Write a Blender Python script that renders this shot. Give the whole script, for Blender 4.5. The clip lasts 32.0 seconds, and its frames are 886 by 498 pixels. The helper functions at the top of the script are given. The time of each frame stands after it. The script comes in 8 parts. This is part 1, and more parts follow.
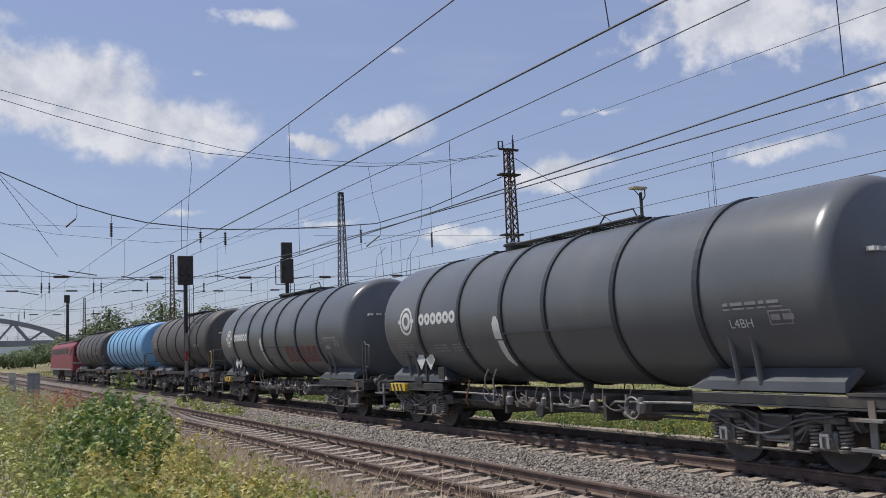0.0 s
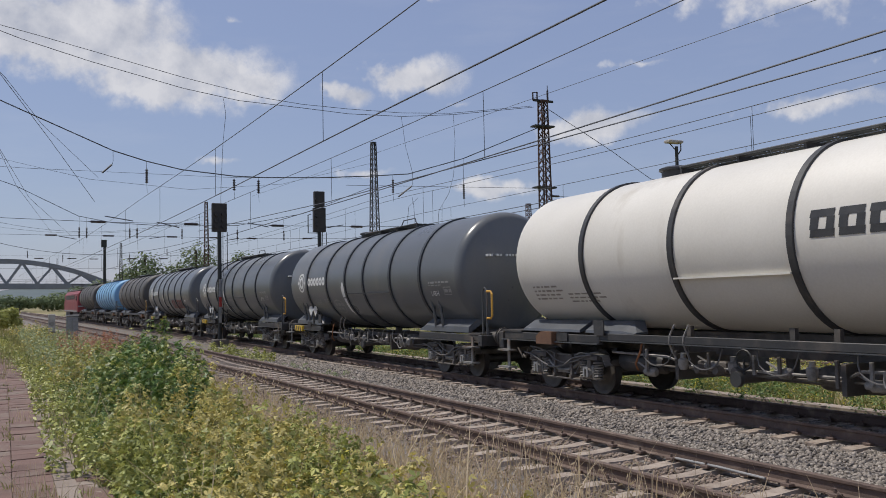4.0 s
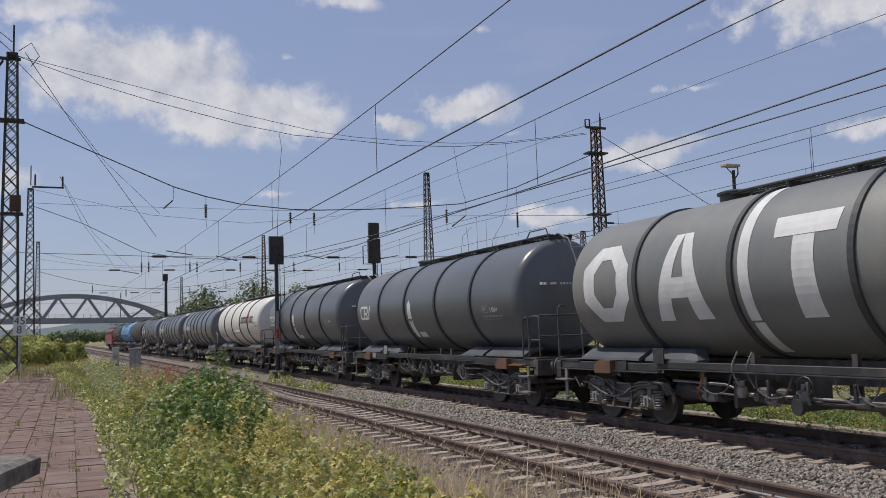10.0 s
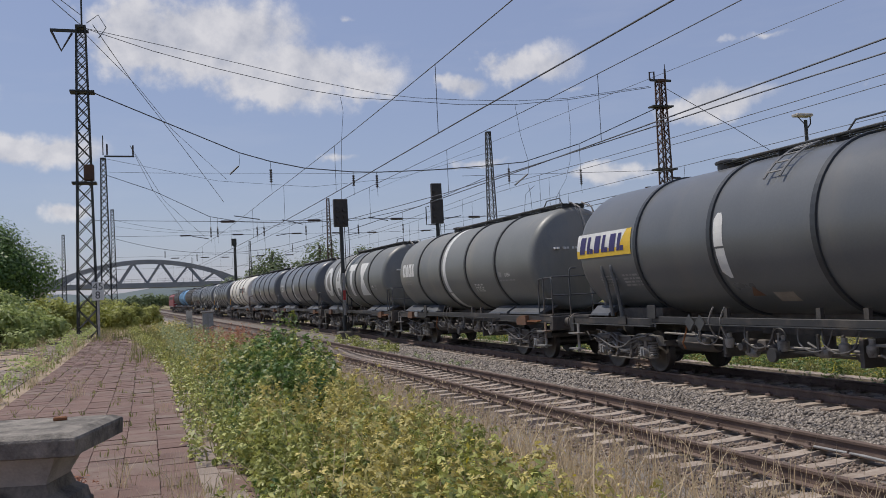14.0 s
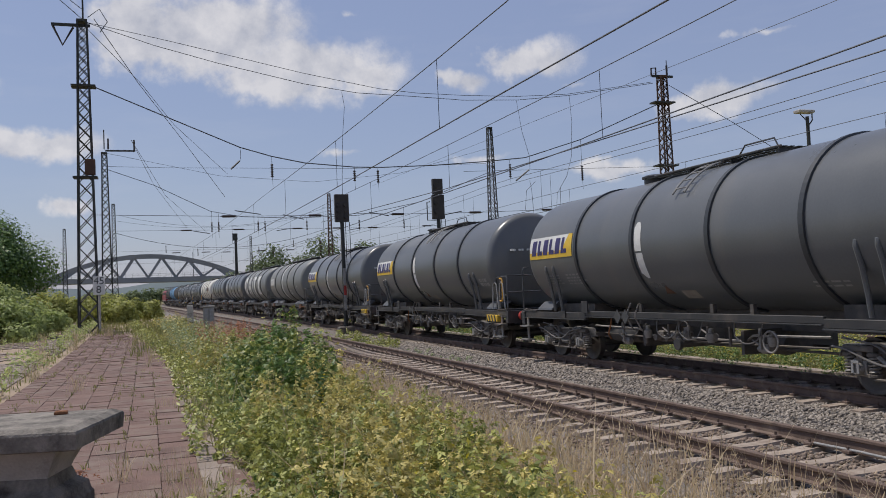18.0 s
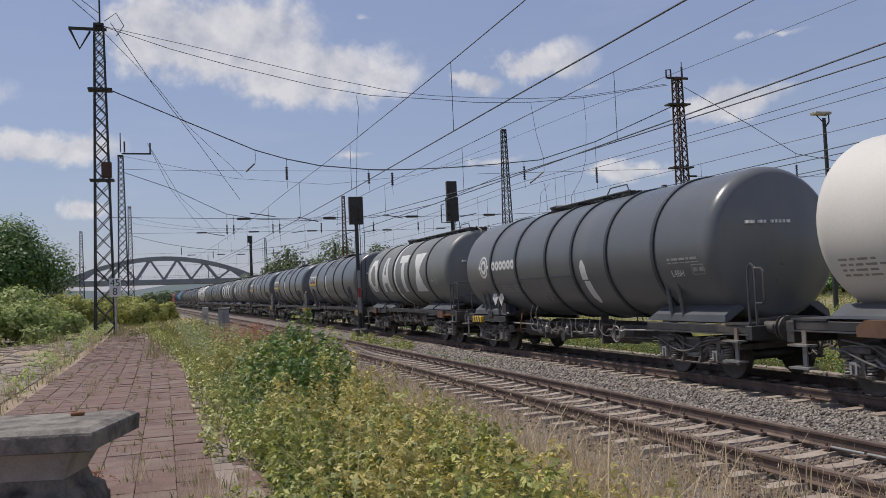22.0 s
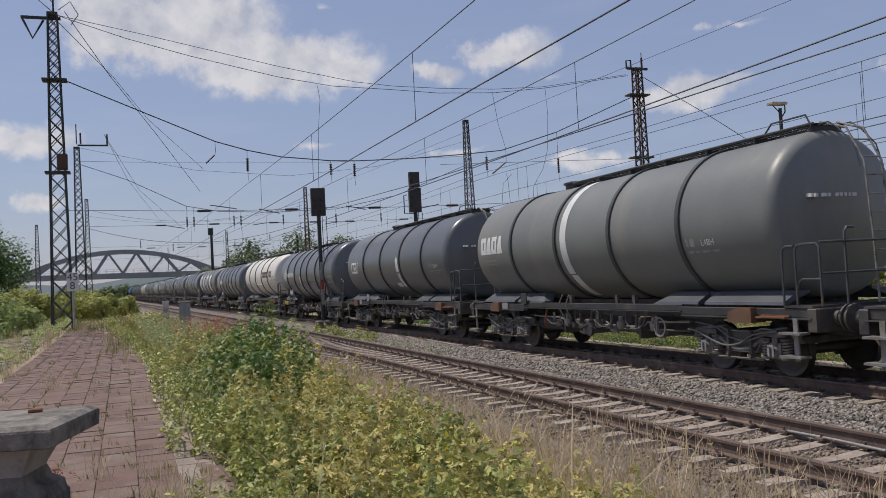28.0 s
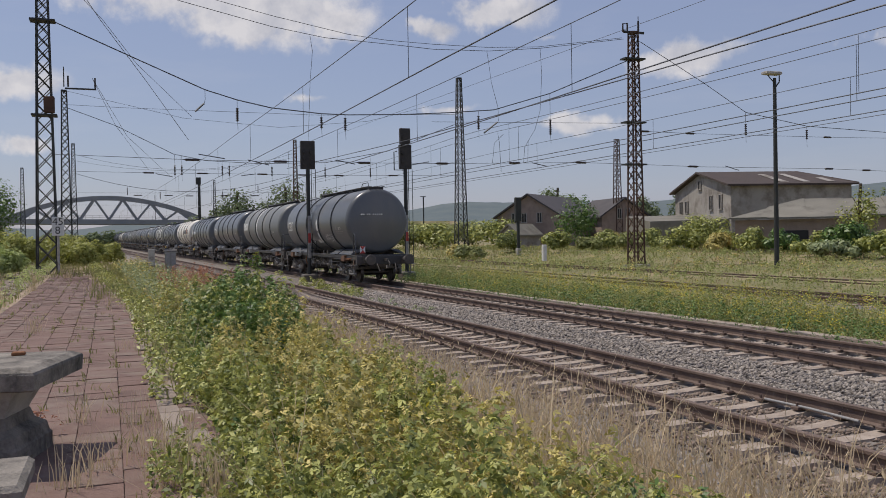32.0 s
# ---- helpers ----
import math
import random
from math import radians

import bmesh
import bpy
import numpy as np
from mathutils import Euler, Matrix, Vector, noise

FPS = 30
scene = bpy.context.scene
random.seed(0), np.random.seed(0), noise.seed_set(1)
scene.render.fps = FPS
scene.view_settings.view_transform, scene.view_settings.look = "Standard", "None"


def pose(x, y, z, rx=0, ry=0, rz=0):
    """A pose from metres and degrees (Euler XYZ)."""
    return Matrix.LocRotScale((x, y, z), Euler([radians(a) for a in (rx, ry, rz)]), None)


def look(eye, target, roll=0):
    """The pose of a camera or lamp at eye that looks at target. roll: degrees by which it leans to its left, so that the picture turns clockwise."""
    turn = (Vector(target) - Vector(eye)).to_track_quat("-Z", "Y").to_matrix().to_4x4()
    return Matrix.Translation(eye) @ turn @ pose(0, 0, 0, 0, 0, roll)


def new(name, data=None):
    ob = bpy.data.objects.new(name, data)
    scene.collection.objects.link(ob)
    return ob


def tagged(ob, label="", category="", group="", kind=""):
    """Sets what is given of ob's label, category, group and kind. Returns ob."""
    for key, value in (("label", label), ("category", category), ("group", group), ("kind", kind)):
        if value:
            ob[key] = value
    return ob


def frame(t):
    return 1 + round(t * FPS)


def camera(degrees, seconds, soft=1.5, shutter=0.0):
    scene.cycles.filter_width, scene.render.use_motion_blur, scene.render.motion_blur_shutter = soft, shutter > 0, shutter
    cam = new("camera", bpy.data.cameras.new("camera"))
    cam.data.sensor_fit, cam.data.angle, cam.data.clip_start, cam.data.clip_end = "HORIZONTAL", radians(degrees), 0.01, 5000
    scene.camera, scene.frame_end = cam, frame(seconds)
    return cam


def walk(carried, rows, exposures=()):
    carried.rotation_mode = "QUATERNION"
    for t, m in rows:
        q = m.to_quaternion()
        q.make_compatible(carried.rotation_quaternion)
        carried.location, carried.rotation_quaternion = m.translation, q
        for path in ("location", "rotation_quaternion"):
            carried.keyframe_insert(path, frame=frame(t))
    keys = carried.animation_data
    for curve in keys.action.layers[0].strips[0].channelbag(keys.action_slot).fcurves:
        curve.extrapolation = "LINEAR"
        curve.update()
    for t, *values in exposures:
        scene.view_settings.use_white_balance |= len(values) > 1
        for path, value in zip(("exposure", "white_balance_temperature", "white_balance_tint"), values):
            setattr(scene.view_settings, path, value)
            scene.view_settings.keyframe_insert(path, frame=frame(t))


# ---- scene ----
# ---- camera ----
EYE = (0.0, 0.0, 1.95)
cam = camera(54.6, 32.0, soft=0.9)
# seconds, yaw, pitch, roll
TURNS = [
    (0.0, -28.43, 6.72, 2.44), (0.5, -28.59, 6.38, 2.44), (1.0, -28.60, 6.20, 2.40), (1.5, -28.55, 5.86, 2.28),
    (2.0, -28.47, 5.68, 2.14), (2.5, -28.08, 4.95, 1.79), (3.0, -27.33, 4.08, 1.36), (3.5, -26.73, 3.70, 1.25),
    (5.5, -25.72, 3.46, 0.96), (6.0, -24.91, 3.87, 0.61), (6.5, -24.48, 4.10, 0.50), (7.0, -24.44, 4.05, 0.52),
    (7.5, -24.41, 4.00, 0.53), (8.0, -24.37, 4.00, 0.55), (8.5, -23.74, 5.20, 1.14), (9.0, -23.49, 5.53, 1.25),
    (9.5, -23.28, 5.57, 1.42), (10.0, -22.75, 5.60, 1.88), (10.5, -21.79, 5.60, 2.58), (11.0, -20.53, 5.56, 3.01),
    (11.5, -19.41, 5.46, 3.19), (12.0, -18.49, 5.19, 3.29), (12.5, -17.75, 4.67, 3.23), (13.0, -17.43, 4.16, 3.11),
    (13.5, -17.50, 3.79, 3.00), (14.0, -18.45, 3.09, 2.71), (14.5, -18.85, 2.86, 2.59), (16.5, -18.71, 2.72, 2.63),
    (17.0, -18.66, 2.70, 2.66), (17.5, -18.65, 2.66, 2.61), (18.0, -18.40, 2.79, 2.53), (18.5, -18.03, 2.89, 2.51),
    (19.0, -17.81, 3.05, 2.46), (19.5, -17.69, 3.17, 2.44), (20.0, -17.64, 3.15, 2.51), (20.5, -17.60, 3.10, 2.50),
    (21.0, -17.56, 3.09, 2.47), (21.5, -17.50, 3.05, 2.47), (22.0, -17.46, 2.99, 2.46), (22.5, -17.42, 2.94, 2.50),
    (23.0, -17.40, 2.92, 2.51), (23.5, -17.06, 2.85, 2.46), (24.0, -16.53, 2.81, 2.50), (24.5, -16.40, 2.79, 2.53),
    (26.5, -17.18, 2.25, 3.27), (27.0, -17.51, 2.13, 3.35), (27.5, -18.63, 2.15, 3.37), (28.0, -19.90, 2.26, 3.03),
    (28.5, -20.41, 2.23, 2.79), (29.0, -20.43, 2.17, 2.74), (29.5, -20.44, 1.93, 2.54), (30.0, -20.41, 1.11, 1.75),
    (30.5, -20.40, 0.53, 1.39), (31.0, -20.56, 0.00, 1.17), (31.5, -20.69, -0.40, 1.04), (32.0, -20.75, -0.56, 0.97),
]
walk(cam, [(t, pose(*EYE, 90 + pitch, roll, yaw)) for t, yaw, pitch, roll in TURNS],
     [(0, 0.04, 6480, 10), (1, -0.08, 6500, 10), (5.5, -0.09, 6570, 10.5), (13, -0.10, 6620, 11), (27, -0.11, 6650, 11), (32, -0.12, 6800, 12)])

# ---- world, sun ----
SUN_EL, SUN_AZ = radians(63), radians(-46)          # azimuth from +y, clockwise seen from above
to_sun = Vector((math.sin(SUN_AZ) * math.cos(SUN_EL), math.cos(SUN_AZ) * math.cos(SUN_EL), math.sin(SUN_EL)))
sun_data = bpy.data.lights.new("sun", "SUN")
sun_data.energy, sun_data.angle, sun_data.color = 3.4, radians(0.6), (1.0, 0.95, 0.87)
sun_ob = new("sun", sun_data)
sun_ob.matrix_world = look((0, 0, 80), Vector((0, 0, 80)) - to_sun)


def sky_world():
    world = bpy.data.worlds.new("sky")
    scene.world = world
    world.use_nodes = True
    nt = world.node_tree
    nt.nodes.clear()
    N, L = nt.nodes.new, nt.links.new

    def val(node, i, v):
        node.inputs[i].default_value = v
        return node

    def mth(op, a, b=None, clamp=False):
        n = N("ShaderNodeMath")
        n.operation, n.use_clamp = op, clamp
        for i, s in enumerate((a, b)):
            if s is None:
                continue
            if isinstance(s, (int, float)):
                n.inputs[i].default_value = s
            else:
                L(s, n.inputs[i])
        return n.outputs[0]

    sky = N("ShaderNodeTexSky")
    sky.sky_type, sky.sun_disc = "NISHITA", False
    sky.sun_elevation, sky.sun_rotation = SUN_EL, SUN_AZ
    sky.altitude, sky.air_density, sky.dust_density, sky.ozone_density = 100, 1.2, 0.7, 1.6
    co = N("ShaderNodeTexCoord").outputs["Generated"]
    sep = N("ShaderNodeSeparateXYZ")
    L(co, sep.inputs[0])
    # azimuth and elevation in degrees
    az = mth("MULTIPLY", mth("ARCTAN2", sep.outputs[0], sep.outputs[1]), 57.2958)
    el = mth("MULTIPLY", mth("ARCSINE", sep.outputs[2]), 57.2958)
    # outlines pushed about, so that no cloud keeps an even edge
    push = N("ShaderNodeTexNoise")
    val(push, "Scale", 8.0), val(push, "Detail", 5.0), val(push, "Roughness", 0.6)
    L(co, push.inputs["Vector"])
    pushed = N("ShaderNodeSeparateColor")
    L(push.outputs["Color"], pushed.inputs[0])
    far_az = az
    az = mth("ADD", az, mth("MULTIPLY", mth("SUBTRACT", pushed.outputs[0], 0.5), 9.0))
    el = mth("ADD", el, mth("MULTIPLY", mth("SUBTRACT", pushed.outputs[1], 0.5), 4.0))
    big = N("ShaderNodeTexNoise")
    val(big, "Scale", 16.0), val(big, "Detail", 9.0), val(big, "Roughness", 0.60)
    L(co, big.inputs["Vector"])
    # the same billows a little nearer the sun: the difference shades the cloud's body
    nearer = N("ShaderNodeVectorMath")
    nearer.inputs[1].default_value = (-0.012, 0.004, 0.022)
    L(co, nearer.inputs[0])
    lit = N("ShaderNodeTexNoise")
    val(lit, "Scale", 16.0), val(lit, "Detail", 9.0), val(lit, "Roughness", 0.60)
    L(nearer.outputs[0], lit.inputs["Vector"])
    wide = N("ShaderNodeTexNoise")
    val(wide, "Scale", 4.0), val(wide, "Detail", 4.0)
    L(co, wide.inputs["Vector"])
    total = None
    for a, e, wa, we, top in CLOUDS:
        u = mth("DIVIDE", mth("SUBTRACT", az, a), wa)
        v = mth("DIVIDE", mth("SUBTRACT", el, e), we)
        d = mth("SUBTRACT", top, mth("SQRT", mth("ADD", mth("MULTIPLY", u, u), mth("MULTIPLY", v, v))))
        total = d if total is None else mth("MAXIMUM", total, d)
    # loose cumulus over the rest of the sky
    rest = mth("SUBTRACT", mth("MULTIPLY", mth("SUBTRACT", wide.outputs["Fac"], 0.62), 4.0), mth("MULTIPLY", mth("LESS_THAN", mth("ABSOLUTE", mth("SUBTRACT", far_az, 20)), 42), 3.0))
    rest = mth("SUBTRACT", rest, mth("MULTIPLY", mth("LESS_THAN", el, 3), 2.0))
    total = mth("MAXIMUM", total, rest)
    dens = mth("ADD", total, mth("MULTIPLY", mth("SUBTRACT", big.outputs["Fac"], 0.5), 2.1))
    ramp = N("ShaderNodeMapRange")
    ramp.interpolation_type = "SMOOTHSTEP"
    val(ramp, "From Min", 0.0), val(ramp, "From Max", 0.62)
    L(dens, ramp.inputs["Value"])
    # cloud body: bright crowns, greyer where thick
    body = N("ShaderNodeMapRange")
    val(body, "From Min", -0.35), val(body, "From Max", 1.5), val(body, "To Min", 1.0), val(body, "To Max", 0.0)
    L(mth("ADD", mth("MULTIPLY", dens, 0.55), mth("MULTIPLY", mth("SUBTRACT", lit.outputs["Fac"], big.outputs["Fac"]), 5.5)), body.inputs["Value"])
    col = N("ShaderNodeMix")
    col.data_type = "RGBA"
    L(body.outputs[0], col.inputs["Factor"])
    col.inputs["A"].default_value = (4.2, 4.45, 5.2, 1)
    col.inputs["B"].default_value = (6.8, 6.8, 7.1, 1)
    # thin haze over all the blue
    veil = N("ShaderNodeMix")
    veil.data_type = "RGBA"
    veil.inputs["Factor"].default_value = 0.6
    L(sky.outputs[0], veil.inputs["A"])
    veil.inputs["B"].default_value = (2.60, 3.05, 5.10, 1)
    mix = N("ShaderNodeMix")
    mix.data_type = "RGBA"
    # thin streaks of veil between the clouds
    wisp_at = N("ShaderNodeMapping")
    wisp_at.inputs["Scale"].default_value = (3.0, 3.0, 16.0)
    L(co, wisp_at.inputs["Vector"])
    wisp = N("ShaderNodeTexNoise")
    val(wisp, "Scale", 1.6), val(wisp, "Detail", 6.0), val(wisp, "Roughness", 0.6)
    L(wisp_at.outputs[0], wisp.inputs["Vector"])
    thin = mth("MULTIPLY", mth("SUBTRACT", wisp.outputs["Fac"], 0.52, True), 0.3, True)
    L(mth("MAXIMUM", mth("MULTIPLY", ramp.outputs[0], 0.88), thin), mix.inputs["Factor"])
    L(veil.outputs["Result"], mix.inputs["A"])
    L(col.outputs["Result"], mix.inputs["B"])
    bg = N("ShaderNodeBackground")
    bg.inputs["Strength"].default_value = 0.11
    L(mix.outputs["Result"], bg.inputs["Color"])
    out = N("ShaderNodeOutputWorld")
    L(bg.outputs[0], out.inputs["Surface"])


# azimuth, elevation, half width, half height (degrees), fullness
CLOUDS = [
    (3.6, 16.6, 7.0, 3.0, 1.2), (8.6, 14.6, 7.6, 2.1, 1.15), (13.6, 14.0, 4.4, 1.4, 0.95), (-2.0, 20.4, 6, 1.5, 0.9), (25.0, 15.2, 3.6, 1.7, 1.0), (21.0, 13.8, 2.2, 1.0, 0.85),
    (49.5, 20.3, 6.8, 2.7, 1.2), (56, 18.5, 5, 2.5, 1.05), (41, 23.2, 3.5, 1.0, 0.85), (35.5, 11.0, 6.5, 1.4, 0.9), (50, 11.5, 7.0, 1.2, 0.8), (30, 7.4, 5.5, 0.9, 0.65),
    (-5.4, 10.2, 4.2, 1.5, 0.95), (-5, 6.3, 2.2, 0.9, 0.75), (13.2, 18.2, 1.8, 0.8, 0.35), (27, 20.2, 2.0, 0.9, 0.4), (17, 21.8, 3.5, 1.0, 0.65), (-13, 13, 5, 2, 0.9),
    (13, 9.2, 4, 0.7, 0.3), (60, 14, 5, 1.5, 0.8), (-22, 19, 9, 4, 0.9), (21, 8.6, 4, 0.6, 0.5), (27, 13.5, 2.5, 0.7, 0.5), (40, 15.0, 4, 0.7, 0.5),
]
sky_world()

# ---- tools ----
def wx(x0, y):
    """The sideways place of a line that runs x0 beside the camera: the railway bends gently left, then runs straight."""
    if y <= 0:
        return x0 - 0.00436 * y
    q = min(y, 80.0)
    return x0 - 0.00436 * q - 0.000232 * q * q - 0.04148 * (y - q)


def rise(y):
    """The railway's level: flat by the camera, climbing slightly ahead."""
    d = y - 20.0
    return 0.0065 * (math.sqrt(d * d + 225.0) + d) / 2 - 0.016


def heading(y):
    return 0.00436 + 0.000464 * min(max(y, 0.0), 80.0)


class Form:
    """Gathers vertices and faces for one mesh."""

    def __init__(self):
        self.v, self.f = [], []

    def add(self, verts, faces):
        n = len(self.v)
        self.v.extend([tuple(p) for p in verts])
        self.f.extend([tuple(i + n for i in f) for f in faces])
        return self

    def box(self, x0, x1, y0, y1, z0, z1, m=None, b=0.0):
        if b > 0:
            pts = []
            for z, k in ((z0, b), (z0 + b, 0), (z1 - b, 0), (z1, b)):
                pts += [(x0 + k, y0 + k, z), (x1 - k, y0 + k, z), (x1 - k, y1 - k, z), (x0 + k, y1 - k, z)]
            fs = [(3, 2, 1, 0), (12, 13, 14, 15)]
            for r in range(3):
                for i in range(4):
                    j = (i + 1) % 4
                    fs.append((4 * r + i, 4 * r + j, 4 * r + 4 + j, 4 * r + 4 + i))
        else:
            pts = [(x0, y0, z0), (x1, y0, z0), (x1, y1, z0), (x0, y1, z0), (x0, y0, z1), (x1, y0, z1), (x1, y1, z1), (x0, y1, z1)]
            fs = [(3, 2, 1, 0), (4, 5, 6, 7), (0, 1, 5, 4), (1, 2, 6, 5), (2, 3, 7, 6), (3, 0, 4, 7)]
        if m is not None:
            pts = [m @ Vector(p) for p in pts]
        return self.add(pts, fs)

    def tube(self, a, b, r, n=6, r2=None, caps=True):
        a, b = Vector(a), Vector(b)
        d = (b - a)
        if d.length < 1e-6:
            return self
        d.normalize()
        u = d.orthogonal().normalized()
        w = d.cross(u)
        r2 = r if r2 is None else r2
        pts = []
        for c, q in ((a, r), (b, r2)):
            for i in range(n):
                t = 2 * math.pi * i / n
                pts.append(c + (u * math.cos(t) + w * math.sin(t)) * q)
        fs = [(i, (i + 1) % n, n + (i + 1) % n, n + i) for i in range(n)]
        if caps:
            fs += [tuple(range(n - 1, -1, -1)), tuple(range(n, 2 * n))]
        return self.add(pts, fs)

    def pipe(self, pts, r, n=6):
        """A tube along a line of points, mitred."""
        P = [Vector(p) for p in pts]
        rings = []
        up = None
        for i, p in enumerate(P):
            d = (P[min(i + 1, len(P) - 1)] - P[max(i - 1, 0)]).normalized()
            if up is None:
                up = d.orthogonal().normalized()
            u = (up - d * up.dot(d)).normalized()
            up = u
            w = d.cross(u)
            rings.append([p + (u * math.cos(2 * math.pi * k / n) + w * math.sin(2 * math.pi * k / n)) * r for k in range(n)])
        vs = [v for g in rings for v in g]
        fs = []
        for i in range(len(P) - 1):
            for k in range(n):
                j = (k + 1) % n
                fs.append((i * n + k, i * n + j, (i + 1) * n + j, (i + 1) * n + k))
        fs += [tuple(range(n - 1, -1, -1)), tuple(range((len(P) - 1) * n, len(P) * n))]
        return self.add(vs, fs)

    def lathe(self, prof, n=32, axis="y", centre=(0, 0, 0)):
        """Turns a profile of (place along the axis, radius) round it."""
        vs, fs = [], []
        for s, r in prof:
            for k in range(n):
                t = 2 * math.pi * k / n
                c, q = r * math.cos(t), r * math.sin(t)
                p = (c, s, q) if axis == "y" else ((s, c, q) if axis == "x" else (c, q, s))
                vs.append((p[0] + centre[0], p[1] + centre[1], p[2] + centre[2]))
        for i in range(len(prof) - 1):
            for k in range(n):
                j = (k + 1) % n
                fs.append((i * n + k, i * n + j, (i + 1) * n + j, (i + 1) * n + k))
        fs += [tuple(range(n - 1, -1, -1)), tuple(range((len(prof) - 1) * n, len(prof) * n))]
        return self.add(vs, fs)

    def prism(self, outline, m, depth):
        """An outline of (u, v) pushed out by depth along its normal, set by the pose m."""
        n = len(outline)
        pts = [m @ Vector((u, v, 0)) for u, v in outline] + [m @ Vector((u, v, depth)) for u, v in outline]
        fs = [tuple(range(n - 1, -1, -1)), tuple(range(n, 2 * n))]
        fs += [(i, (i + 1) % n, n + (i + 1) % n, n + i) for i in range(n)]
        return self.add(pts, fs)

    def mesh(self, name, smooth=False):
        me = bpy.data.meshes.new(name)
        me.from_pydata(self.v, [], self.f)
        bm = bmesh.new()
        bm.from_mesh(me)
        bmesh.ops.recalc_face_normals(bm, faces=bm.faces)
        bm.to_mesh(me)
        bm.free()
        if smooth:
            me.shade_smooth()
            me.set_sharp_from_angle(angle=radians(38))
        return me


def thing(name, label, category, m=None, group="", kind=""):
    ob = new(name)
    ob.empty_display_size = 0.2
    if m is not None:
        ob.matrix_world = m
    return tagged(ob, label, category, group, kind)


def part(name, form, material, parent=None, label="", smooth=False, m=None, kind=""):
    """Links a form, or a finished mesh, as one mesh object under its parent."""
    me = form.mesh(name, smooth) if isinstance(form, Form) else form
    if material is not None and not me.materials:
        me.materials.append(material)
    ob = new(name, me)
    if parent is not None:
        ob.parent = parent
    if m is not None:
        ob.matrix_local = m
    return tagged(ob, label, kind=kind)


def solo(name, form, material, label, category, m=None, group="", kind="", smooth=False):
    """A thing of one mesh."""
    ob = part(name, form, material, None, "", smooth, m)
    return tagged(ob, label, category, group, kind)


def np_mesh(name, verts, faces, material):
    """A mesh from arrays: faces all have the same number of corners."""
    me = bpy.data.meshes.new(name)
    n, k = faces.shape
    me.vertices.add(len(verts))
    me.vertices.foreach_set("co", np.ascontiguousarray(verts, dtype=np.float32).ravel())
    me.loops.add(n * k)
    me.loops.foreach_set("vertex_index", np.ascontiguousarray(faces, dtype=np.int32).ravel())
    me.polygons.add(n)
    me.polygons.foreach_set("loop_start", np.arange(0, n * k, k, dtype=np.int32))
    me.update(calc_edges=True)
    me.materials.append(material)
    return me

